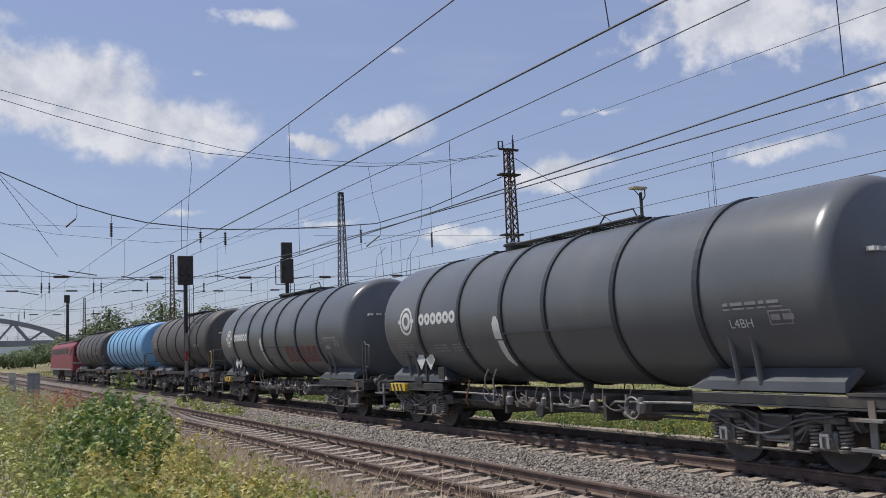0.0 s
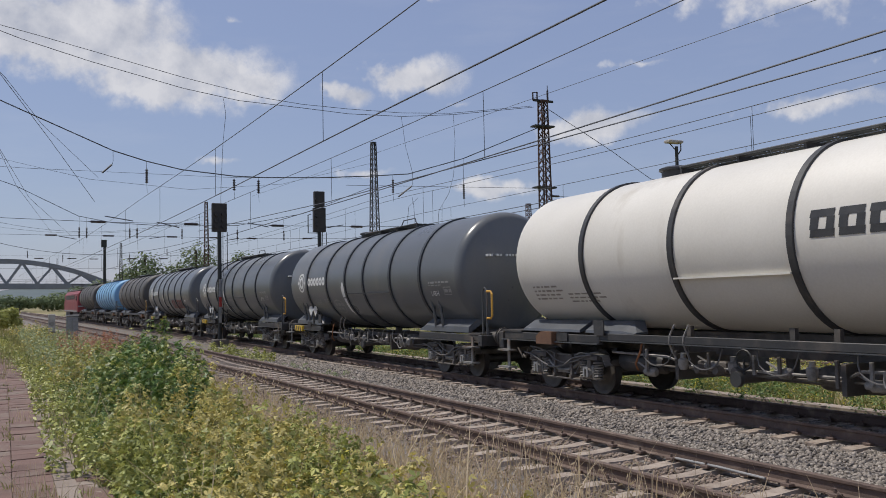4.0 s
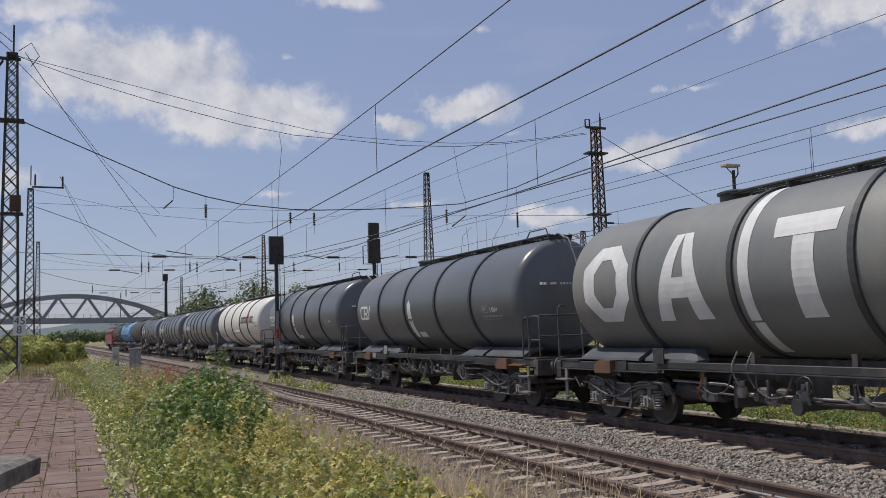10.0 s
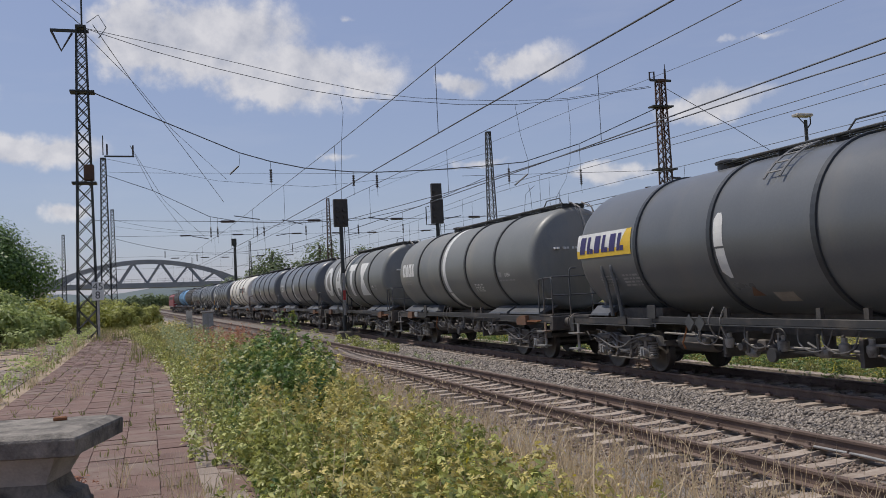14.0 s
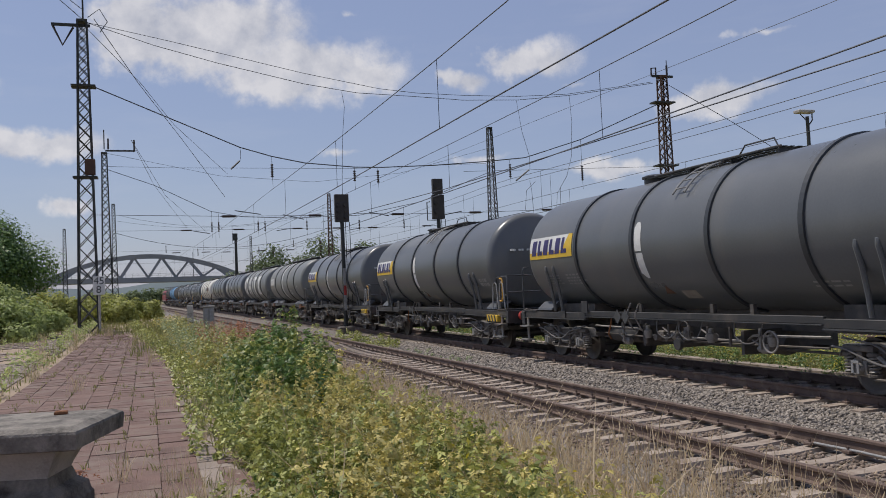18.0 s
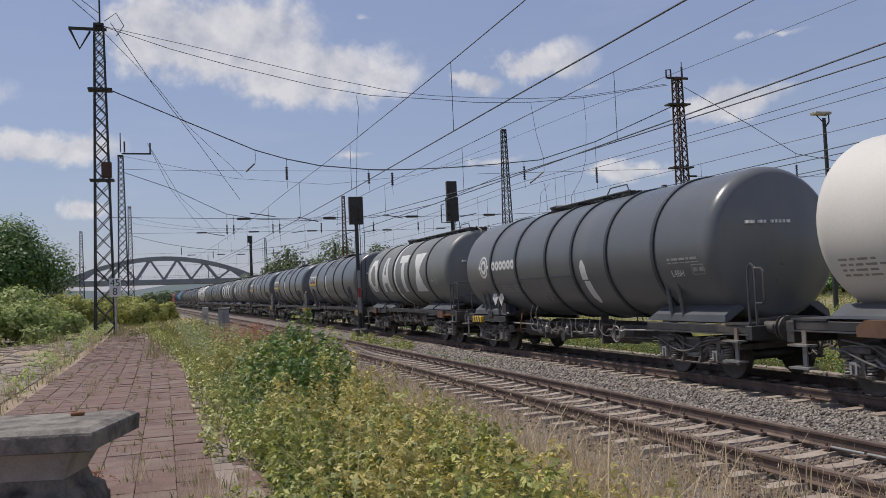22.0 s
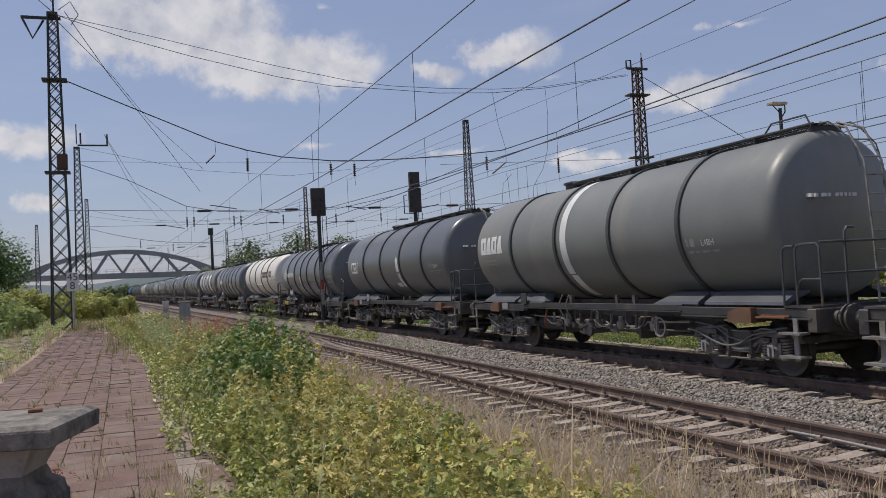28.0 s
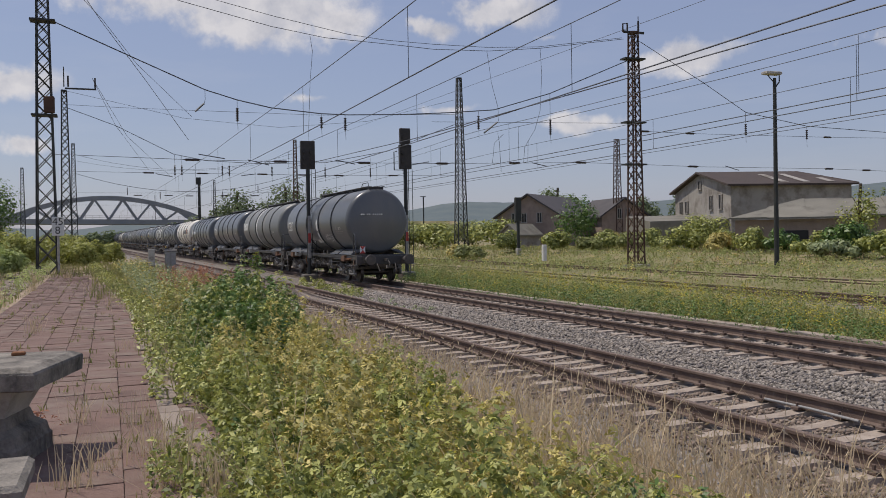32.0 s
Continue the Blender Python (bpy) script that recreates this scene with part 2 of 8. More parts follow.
# ---- materials ----
def material(name, dark, light, rough=0.7, metal=0.0, scale=3.0, fine=60.0, bump=0.2, spots=None, spot_scale=1.2, spot_amount=0.35, per_island=0.0, coat=0.0, streak=0.0, translucent=0.0, rough_var=0.1, vary=False):
    """A surface of two tones mottled at two scales, with a fine relief and stains."""
    mt = bpy.data.materials.new(name)
    mt.use_nodes = True
    nt = mt.node_tree
    N, L = nt.nodes.new, nt.links.new
    bs = nt.nodes["Principled BSDF"]
    co = N("ShaderNodeTexCoord").outputs["Object"]
    if vary:
        info = N("ShaderNodeObjectInfo")
        far_off = N("ShaderNodeVectorMath")
        far_off.operation = "SCALE"
        far_off.inputs[0].default_value = (61.0, 47.0, 83.0)
        L(info.outputs["Random"], far_off.inputs["Scale"])
        moved = N("ShaderNodeVectorMath")
        L(co, moved.inputs[0]), L(far_off.outputs[0], moved.inputs[1])
        co = moved.outputs[0]
    n1 = N("ShaderNodeTexNoise")
    n1.inputs["Scale"].default_value, n1.inputs["Detail"].default_value = scale, 5.0
    n2 = N("ShaderNodeTexNoise")
    n2.inputs["Scale"].default_value, n2.inputs["Detail"].default_value = fine, 3.0
    L(co, n1.inputs["Vector"]), L(co, n2.inputs["Vector"])
    mix = N("ShaderNodeMix")
    mix.data_type = "RGBA"
    mix.inputs["A"].default_value, mix.inputs["B"].default_value = (*dark, 1), (*light, 1)
    s = N("ShaderNodeMath")
    s.operation = "MULTIPLY_ADD"
    L(n2.outputs["Fac"], s.inputs[0])
    s.inputs[1].default_value = 0.45
    L(n1.outputs["Fac"], s.inputs[2])
    r = N("ShaderNodeMapRange")
    r.inputs["From Min"].default_value, r.inputs["From Max"].default_value = 0.45, 1.0
    L(s.outputs[0], r.inputs["Value"])
    fac = r.outputs[0]
    if per_island:
        g = N("ShaderNodeNewGeometry")
        a = N("ShaderNodeMath")
        a.operation = "MULTIPLY_ADD"
        L(g.outputs["Random Per Island"], a.inputs[0])
        a.inputs[1].default_value = per_island
        m2 = N("ShaderNodeMath")
        m2.operation, m2.inputs[1].default_value = "MULTIPLY", 1.0 - per_island
        L(fac, m2.inputs[0])
        L(m2.outputs[0], a.inputs[2])
        fac = a.outputs[0]
    L(fac, mix.inputs["Factor"])
    out = mix.outputs["Result"]
    if spots is not None:
        n3 = N("ShaderNodeTexNoise")
        n3.inputs["Scale"].default_value, n3.inputs["Detail"].default_value, n3.inputs["Roughness"].default_value = spot_scale, 6.0, 0.65
        if streak:
            mp = N("ShaderNodeMapping")
            mp.inputs["Scale"].default_value = (1.0, 1.0, streak)
            L(co, mp.inputs["Vector"])
            L(mp.outputs[0], n3.inputs["Vector"])
        else:
            L(co, n3.inputs["Vector"])
        k = N("ShaderNodeMapRange")
        k.inputs["From Min"].default_value, k.inputs["From Max"].default_value = 0.62 - 0.3 * spot_amount, 0.78 - 0.2 * spot_amount
        L(n3.outputs["Fac"], k.inputs["Value"])
        m3 = N("ShaderNodeMix")
        m3.data_type = "RGBA"
        L(k.outputs[0], m3.inputs["Factor"])
        L(out, m3.inputs["A"])
        m3.inputs["B"].default_value = (*spots, 1)
        out = m3.outputs["Result"]
    L(out, bs.inputs["Base Color"])
    rr = N("ShaderNodeMapRange")
    rr.inputs["To Min"].default_value, rr.inputs["To Max"].default_value = max(rough - rough_var, 0.05), min(rough + rough_var, 1.0)
    L(n1.outputs["Fac"], rr.inputs["Value"])
    L(rr.outputs[0], bs.inputs["Roughness"])
    bs.inputs["Metallic"].default_value = metal
    bs.inputs["Coat Weight"].default_value = coat
    if translucent:
        bs.inputs["Subsurface Weight"].default_value = 0.0
        tr = N("ShaderNodeBsdfTranslucent")
        L(out, tr.inputs["Color"])
        ms = N("ShaderNodeMixShader")
        ms.inputs[0].default_value = translucent
        L(bs.outputs[0], ms.inputs[1]), L(tr.outputs[0], ms.inputs[2])
        L(ms.outputs[0], nt.nodes["Material Output"].inputs["Surface"])
    if bump:
        bp = N("ShaderNodeBump")
        bp.inputs["Strength"].default_value, bp.inputs["Distance"].default_value = bump, 0.02
        L(n2.outputs["Fac"], bp.inputs["Height"])
        L(bp.outputs[0], bs.inputs["Normal"])
    return mt


M = {}
M["tank"] = material("tank_dark_grey_paint", (0.106, 0.114, 0.120), (0.142, 0.151, 0.156), 0.31, 0, 0.6, 25, 0.02, (0.16, 0.158, 0.148), 0.5, 0.38, streak=0.25)
M["tank_warm"] = material("tank_weathered_grey_paint", (0.150, 0.158, 0.153), (0.212, 0.220, 0.208), 0.46, 0, 0.6, 25, 0.03, (0.255, 0.24, 0.205), 0.5, 0.42, streak=0.25)
M["tank_brown"] = material("tank_sooty_brown_grey", (0.060, 0.056, 0.052), (0.105, 0.098, 0.090), 0.6, 0, 0.6, 25, 0.05, (0.16, 0.14, 0.12), 0.5, 0.4, streak=0.25)
M["tank_white"] = material("tank_cream_white_paint", (0.62, 0.59, 0.52), (0.74, 0.71, 0.64), 0.45, 0, 0.5, 25, 0.02, (0.45, 0.40, 0.32), 0.45, 0.18, streak=0.2)
M["tank_blue"] = material("tank_light_blue_paint", (0.16, 0.36, 0.58), (0.24, 0.46, 0.68), 0.5, 0, 0.5, 25, 0.03, (0.12, 0.22, 0.33), 0.5, 0.3)
M["under"] = material("sooty_underframe", (0.050, 0.045, 0.040), (0.105, 0.095, 0.084), 0.65, 0, 4, 60, 0.2, (0.16, 0.13, 0.105), 2.0, 0.35)
M["frame_grey"] = material("underframe_grey_paint", (0.030, 0.030, 0.032), (0.058, 0.057, 0.056), 0.5, 0, 2, 40, 0.1, (0.11, 0.095, 0.08), 1.2, 0.3)
M["skirt"] = material("grey_skirt_paint", (0.080, 0.087, 0.098), (0.115, 0.122, 0.132), 0.42, 0, 1.5, 40, 0.05, (0.075, 0.07, 0.065), 1.0, 0.3)
M["steel"] = material("worn_steel", (0.22, 0.21, 0.20), (0.42, 0.41, 0.40), 0.45, 0.7, 5, 60, 0.1)
M["wheel"] = material("wheel_dark_steel", (0.065, 0.058, 0.052), (0.13, 0.115, 0.10), 0.55, 0.2, 5, 60, 0.1)
M["tread"] = material("worn_wheel_rim", (0.055, 0.05, 0.046), (0.11, 0.10, 0.095), 0.4, 0.6, 5, 60, 0.05)
M["rail_side"] = material("rusty_rail", (0.095, 0.065, 0.052), (0.175, 0.122, 0.098), 0.8, 0, 3, 50, 0.3, (0.25, 0.19, 0.15), 2.5, 0.3)
M["rail_top"] = material("polished_rail_head", (0.30, 0.27, 0.25), (0.48, 0.45, 0.42), 0.35, 0.8, 6, 60, 0.05)
M["sleeper"] = material("concrete_sleeper", (0.26, 0.205, 0.165), (0.46, 0.385, 0.315), 0.9, 0, 5, 70, 0.4, (0.19, 0.135, 0.10), 3.0, 0.25, vary=True)
M["ballast"] = material("grey_ballast_bed", (0.068, 0.059, 0.052), (0.30, 0.265, 0.23), 0.95, 0, 14, 26, 1.0, (0.17, 0.125, 0.095), 0.7, 0.3)
M["stone"] = material("ballast_stone", (0.070, 0.060, 0.052), (0.45, 0.395, 0.34), 0.9, 0, 6, 40, 0.3, per_island=0.8)
M["stone_rusty"] = material("rust_stained_ballast_stone", (0.11, 0.08, 0.062), (0.35, 0.27, 0.21), 0.9, 0, 6, 40, 0.3, per_island=0.8)
M["soil"] = material("dry_sandy_soil", (0.24, 0.175, 0.12), (0.46, 0.355, 0.25), 0.95, 0, 1.6, 30, 0.5, (0.17, 0.14, 0.07), 0.8, 0.35)
M["meadow"] = material("meadow_ground", (0.12, 0.125, 0.045), (0.30, 0.25, 0.115), 0.95, 0, 0.25, 6, 0.6, (0.38, 0.29, 0.17), 0.12, 0.4)
M["paver"] = material("worn_red_concrete_paver", (0.122, 0.072, 0.057), (0.228, 0.145, 0.117), 0.9, 0, 1.3, 45, 0.35, (0.22, 0.17, 0.135), 1.6, 0.42, vary=True)
M["paver_grey"] = material("brownish_grey_concrete_slab", (0.22, 0.175, 0.142), (0.36, 0.295, 0.245), 0.9, 0, 1.1, 45, 0.3, (0.16, 0.12, 0.09), 0.9, 0.45, vary=True)
M["concrete"] = material("weathered_concrete", (0.33, 0.31, 0.28), (0.54, 0.51, 0.465), 0.9, 0, 3, 45, 0.4, (0.13, 0.12, 0.105), 2.6, 0.38)
M["concrete_dark"] = material("lichen_dark_concrete", (0.13, 0.118, 0.10), (0.33, 0.295, 0.25), 0.92, 0, 5, 45, 0.6, (0.06, 0.054, 0.046), 3.6, 0.5)
M["mast"] = material("dark_mast_steel", (0.022, 0.025, 0.024), (0.05, 0.054, 0.05), 0.7, 0.1, 2, 40, 0.1, (0.075, 0.05, 0.035), 0.8, 0.2)
M["mast_rust"] = material("rusty_mast_steel", (0.046, 0.028, 0.022), (0.118, 0.062, 0.040), 0.8, 0.1, 1.2, 40, 0.15, (0.025, 0.025, 0.024), 0.8, 0.35)
M["wire"] = material("blackened_copper_wire", (0.060, 0.066, 0.076), (0.105, 0.112, 0.125), 0.55, 0.2, 5, 50, 0)
M["insulator"] = material("brown_glazed_insulator", (0.022, 0.016, 0.014), (0.05, 0.034, 0.028), 0.35, 0, 5, 50, 0)
M["signal"] = material("black_signal_board", (0.020, 0.018, 0.017), (0.052, 0.045, 0.040), 0.6, 0, 4, 50, 0.05)
M["lens"] = material("dull_reddish_lens", (0.035, 0.012, 0.01), (0.06, 0.02, 0.016), 0.3, 0, 4, 50, 0)
M["white"] = material("white_marking_paint", (0.60, 0.60, 0.58), (0.76, 0.76, 0.73), 0.55, 0, 4, 50, 0.02)
M["white_dim"] = material("faded_white_lettering", (0.22, 0.22, 0.215), (0.36, 0.36, 0.35), 0.6, 0, 8, 50, 0.02)
M["yellow"] = material("yellow_paint", (0.62, 0.40, 0.03), (0.78, 0.52, 0.06), 0.5, 0, 4, 50, 0.03)
M["amber"] = material("amber_yellow_handrail", (0.55, 0.28, 0.04), (0.72, 0.40, 0.07), 0.5, 0, 4, 50, 0.03)
M["navy"] = material("navy_lettering", (0.03, 0.025, 0.10), (0.05, 0.04, 0.15), 0.5, 0, 4, 50, 0)
M["charcoal"] = material("charcoal_lettering", (0.03, 0.03, 0.03), (0.06, 0.06, 0.06), 0.5, 0, 4, 50, 0)
M["orange"] = material("orange_red_mark", (0.48, 0.10, 0.03), (0.62, 0.16, 0.05), 0.5, 0, 4, 50, 0)
M["red"] = material("red_paint", (0.36, 0.035, 0.03), (0.50, 0.06, 0.05), 0.5, 0, 4, 50, 0.03)
M["graffiti"] = material("faded_red_graffiti", (0.17, 0.055, 0.05), (0.25, 0.09, 0.08), 0.6, 0, 4, 50, 0)
M["loco_red"] = material("faded_maroon_loco_paint", (0.20, 0.030, 0.035), (0.30, 0.055, 0.06), 0.5, 0, 1.5, 40, 0.03, (0.11, 0.04, 0.04), 0.8, 0.3)
M["glass"] = material("dark_cab_glass", (0.01, 0.012, 0.014), (0.02, 0.024, 0.028), 0.12, 0, 2, 20, 0)
M["rust"] = material("orange_brown_rust", (0.16, 0.062, 0.025), (0.32, 0.14, 0.06), 0.85, 0, 5, 50, 0.2)
# bridge steel paled to blue-grey: the haze before it is in the colour
M["bridge"] = material("haze_paled_bridge_steel", (0.20, 0.215, 0.235), (0.27, 0.285, 0.305), 0.7, 0, 0.2, 6, 0.02, (0.16, 0.17, 0.18), 0.15, 0.3)
M["plaster"] = material("stained_grey_plaster", (0.27, 0.25, 0.225), (0.40, 0.37, 0.33), 0.9, 0, 0.7, 25, 0.1, (0.15, 0.125, 0.10), 0.4, 0.4)
M["brick_red"] = material("pale_brown_brickwork", (0.23, 0.17, 0.14), (0.36, 0.28, 0.235), 0.9, 0, 1.5, 25, 0.15, (0.30, 0.25, 0.21), 0.5, 0.35)
M["roof_dark"] = material("brown_tar_roof", (0.050, 0.036, 0.030), (0.085, 0.062, 0.052), 0.85, 0, 0.7, 25, 0.2)
M["roof_grey"] = material("grey_green_sheet_roof", (0.155, 0.145, 0.115), (0.235, 0.22, 0.18), 0.85, 0, 0.5, 25, 0.15, (0.10, 0.09, 0.07), 0.35, 0.35)
M["roof_slate"] = material("dark_slate_roof", (0.055, 0.050, 0.052), (0.095, 0.085, 0.085), 0.85, 0, 0.7, 25, 0.2)
# near-black that paints the shade inside windows and doorways
M["hole"] = material("unlit_interior_dark", (0.012, 0.012, 0.012), (0.025, 0.024, 0.022), 0.6, 0, 2, 20, 0)
M["bark"] = material("grey_brown_bark", (0.06, 0.045, 0.032), (0.13, 0.10, 0.07), 0.95, 0, 4, 40, 0.6)
M["leaf"] = material("mid_green_leaf", (0.070, 0.115, 0.022), (0.60, 0.60, 0.17), 0.5, 0, 0.7, 20, 0, per_island=0.8, translucent=0.25)
M["leaf_dark"] = material("dark_green_leaf", (0.030, 0.075, 0.018), (0.20, 0.32, 0.075), 0.5, 0, 0.5, 20, 0, per_island=0.7, translucent=0.22)
M["leaf_yellow"] = material("yellow_green_leaf", (0.15, 0.15, 0.035), (0.82, 0.68, 0.23), 0.6, 0, 0.7, 20, 0, per_island=0.8, translucent=0.25)
M["leaf_pale"] = material("greyish_pale_leaf", (0.20, 0.25, 0.11), (0.42, 0.47, 0.25), 0.6, 0, 0.7, 20, 0, per_island=0.6, translucent=0.3)
# foliage of distant trees, with haze worked into its softer tone
M["leaf_far"] = material("haze_toned_far_leaf", (0.10, 0.14, 0.065), (0.21, 0.26, 0.12), 0.8, 0, 0.3, 10, 0, per_island=0.6, translucent=0.25)
M["leaf_red"] = material("reddish_seed_spike", (0.30, 0.12, 0.075), (0.50, 0.27, 0.17), 0.7, 0, 1, 20, 0, per_island=0.6, translucent=0.3)
M["straw"] = material("dry_straw_grass", (0.40, 0.31, 0.19), (0.78, 0.64, 0.44), 0.8, 0, 1, 20, 0, per_island=0.7, translucent=0.35)
M["grass"] = material("meadow_grass", (0.12, 0.15, 0.04), (0.46, 0.42, 0.17), 0.75, 0, 0.18, 10, 0, per_island=0.6, translucent=0.35)
M["flower"] = material("yellow_blossom", (0.50, 0.42, 0.04), (0.70, 0.60, 0.08), 0.7, 0, 1, 20, 0, per_island=0.5, translucent=0.3)
# the distance haze is mixed into the hills' blue-green colour
M["hill"] = material("haze_tinted_wooded_hill", (0.085, 0.115, 0.125), (0.125, 0.155, 0.15), 1.0, 0, 0.02, 0.15, 0)
# band colours darker than the shells: the rings' shadow edges are painted in
M["band_dark"] = material("band_shade_dark", (0.030, 0.034, 0.038), (0.045, 0.050, 0.055), 0.45, 0, 1, 30, 0.02)
M["band_warm"] = material("band_shade_grey", (0.045, 0.047, 0.045), (0.065, 0.067, 0.063), 0.5, 0, 1, 30, 0.02)
M["band_blue"] = material("band_shade_blue", (0.06, 0.14, 0.24), (0.09, 0.19, 0.30), 0.5, 0, 1, 30, 0.02)
M["bogie"] = material("dusty_bogie_steel", (0.075, 0.066, 0.058), (0.17, 0.15, 0.13), 0.7, 0, 5, 50, 0.3, (0.19, 0.16, 0.125), 2.5, 0.35)
# lighter greasy steel: highlights on the running gear are put into its tone
M["bogie_light"] = material("greasy_steel_lit_tone", (0.19, 0.18, 0.165), (0.38, 0.36, 0.335), 0.5, 0.2, 5, 50, 0.2, (0.07, 0.06, 0.052), 3.0, 0.35)
M["galvanised"] = material("dull_galvanised_steel", (0.20, 0.20, 0.195), (0.34, 0.335, 0.32), 0.5, 0.4, 5, 50, 0.1, (0.22, 0.12, 0.06), 1.2, 0.25)
M["rail_paint"] = material("grey_handrail_paint", (0.055, 0.058, 0.062), (0.095, 0.098, 0.10), 0.4, 0, 3, 40, 0.02, (0.16, 0.10, 0.06), 2.0, 0.2)
M["hose"] = material("dusty_grey_hose", (0.10, 0.095, 0.09), (0.20, 0.19, 0.18), 0.55, 0, 6, 50, 0.05)
M["leaf_mid"] = material("fresh_green_leaf", (0.10, 0.14, 0.04), (0.44, 0.45, 0.16), 0.55, 0, 0.4, 12, 0, per_island=0.6, translucent=0.38)
M["leaf_lime"] = material("bright_lime_leaf", (0.17, 0.20, 0.04), (0.60, 0.60, 0.18), 0.55, 0, 0.5, 14, 0, per_island=0.6, translucent=0.5)
M["leaf_shrub"] = material("soft_green_leaf", (0.20, 0.27, 0.075), (0.58, 0.64, 0.26), 0.55, 0, 0.5, 14, 0, per_island=0.65, translucent=0.5)
M["sorrel"] = material("brown_dry_sorrel", (0.26, 0.15, 0.09), (0.50, 0.33, 0.20), 0.8, 0, 1, 20, 0, per_island=0.6, translucent=0.3)
M["print_dim"] = material("worn_dark_print", (0.24, 0.21, 0.18), (0.38, 0.34, 0.29), 0.6, 0, 4, 50, 0)
M["tag"] = material("faded_tag_paint", (0.15, 0.152, 0.145), (0.21, 0.21, 0.20), 0.6, 0, 4, 50, 0)
M["wedge"] = material("dull_rust_box", (0.10, 0.055, 0.035), (0.20, 0.105, 0.06), 0.8, 0, 4, 50, 0.2)

# ---- ground, railway, platform ----
X_NEAR, X_TRAIN = 7.07, 11.53       # centre lines of the two running tracks beside the camera
GAUGE = 1.507                       # between the rail heads' centres
PLAT = 0.35                         # the platform's paving above the rails


def along(y0, y1, near=1.0, far=8.0):
    ys, y = [], y0
    while y < y1:
        ys.append(y)
        y += near if -5 < y < 60 else (3.0 if y < 140 and y > -30 else far)
    return ys + [y1]


def ground_z(x, y):
    u = x - wx(0, y)
    z = rise(y)
    if 4.9 < u < 14.2:
        z += -0.52
    elif u >= 14.2:
        z += -0.52 + 0.30 * min((u - 14.2) / 3.0, 1.0) + 0.10 * math.sin(u * 0.23 + y * 0.05)
        if u > 33:
            z += 0.45 * min((u - 33) / 10, 1)
    elif u > 0.6:
        z += -0.62
    else:
        z += -0.05
    return z


def ground():
    xs = [-900, -500, -300, -160, -90, -60, -40, -28, -20, -15, -11, -8, -5, -2, 0.5, 0.7, 1.4, 2.2, 3, 3.8, 4.6, 5.0, 6, 8, 10, 12, 14.2, 15, 16, 17.2, 18.5, 20, 22, 24, 26.5, 29, 32, 35, 38.5, 42, 47, 54, 64, 80, 105, 150, 220, 340, 520, 900, 1500]
    ys = [-900, -500, -300, -200, -120, -70, -40, -20, -10] + list(range(-6, 70, 2)) + list(range(72, 150, 5)) + [155, 170, 190, 215, 250, 300, 360, 430, 600, 900, 1400, 2200]
    vs = [(x + wx(0, y) if abs(x) < 200 else x, y, ground_z(x + wx(0, y), y)) for y in ys for x in xs]
    n = len(xs)
    fs = [(j * n + i, j * n + i + 1, (j + 1) * n + i + 1, (j + 1) * n + i) for j in range(len(ys) - 1) for i in range(n - 1)]
    f = Form().add(vs, fs)
    ob = solo("ground", f, M["meadow"], "wide meadow ground of green and dry grass", "ground", kind="structure", smooth=True)
    return ob


def strip(name, prof, ys, mat, label, category, kind="structure", wob=0.0, smooth=True):
    """A strip along the railway with a cross-section of (sideways, height)."""
    rnd = random.Random(name)
    vs = []
    for y in ys:
        for u, z in prof:
            vs.append((wx(u, y) + rnd.uniform(-wob, wob), y, rise(y) + z + rnd.uniform(-wob, wob) * 0.25))
    n = len(prof)
    fs = [(j * n + i, j * n + i + 1, (j + 1) * n + i + 1, (j + 1) * n + i) for j in range(len(ys) - 1) for i in range(n - 1)]
    return solo(name, Form().add(vs, fs), mat, label, category, kind=kind, smooth=smooth)


RAIL = [(-0.0625, -0.172), (-0.0625, -0.16), (-0.012, -0.145), (-0.009, -0.05), (-0.035, -0.038), (-0.036, -0.008), (-0.028, 0.0),
        (0.028, 0.0), (0.036, -0.008), (0.035, -0.038), (0.009, -0.05), (0.012, -0.145), (0.0625, -0.16), (0.0625, -0.172)]


def rail(u, y0, y1, parent, top, dz=0.0):
    ys = along(y0, y1, 1.0, 6.0)
    n = len(RAIL)
    vs = [(wx(u + a, y), y, rise(y) + z + dz) for y in ys for a, z in RAIL]
    fs = [(j * n + i, j * n + (i + 1) % n, (j + 1) * n + (i + 1) % n, (j + 1) * n + i) for j in range(len(ys) - 1) for i in range(n)]
    me = Form().add(vs, fs).mesh("rail")
    me.materials.append(M["rail_side"])
    me.materials.append(top)
    for p in me.polygons:
        if p.normal.z > 0.9 and abs(p.center.z - rise(p.center.y) - dz) < 0.004:
            p.material_index = 1
    ob = new("rail", me)
    ob.parent = parent
    return ob


def railway_track(u, y0, y1, label, top, dz=0.0):
    t = thing("railway_track", label, "railway track", group="railway tracks", kind="structure")
    rail(u - GAUGE / 2, y0, y1, t, top, dz)
    rail(u + GAUGE / 2, y0, y1, t, top, dz)
    return t


ground()
YS = along(-150, 420)
BALLAST = [(4.95, -0.50), (5.5, -0.29), (5.75, -0.245), (6.2, -0.24), (7.07, -0.25), (7.95, -0.24), (8.35, -0.24), (9.0, -0.34), (9.35, -0.345), (9.75, -0.26),
           (10.1, -0.228), (10.45, -0.226), (10.7, -0.24), (11.53, -0.25), (12.4, -0.24), (12.95, -0.245), (13.3, -0.28), (13.7, -0.34), (14.1, -0.50)]
strip("ballast_bed", BALLAST, YS, M["ballast"], "grey crushed stone ballast bed under the two tracks", "ballast bed", wob=0.02)
near_track = railway_track(X_NEAR, -150, 420, "near railway track with rusty-sided rails on concrete sleepers", M["rail_top"])
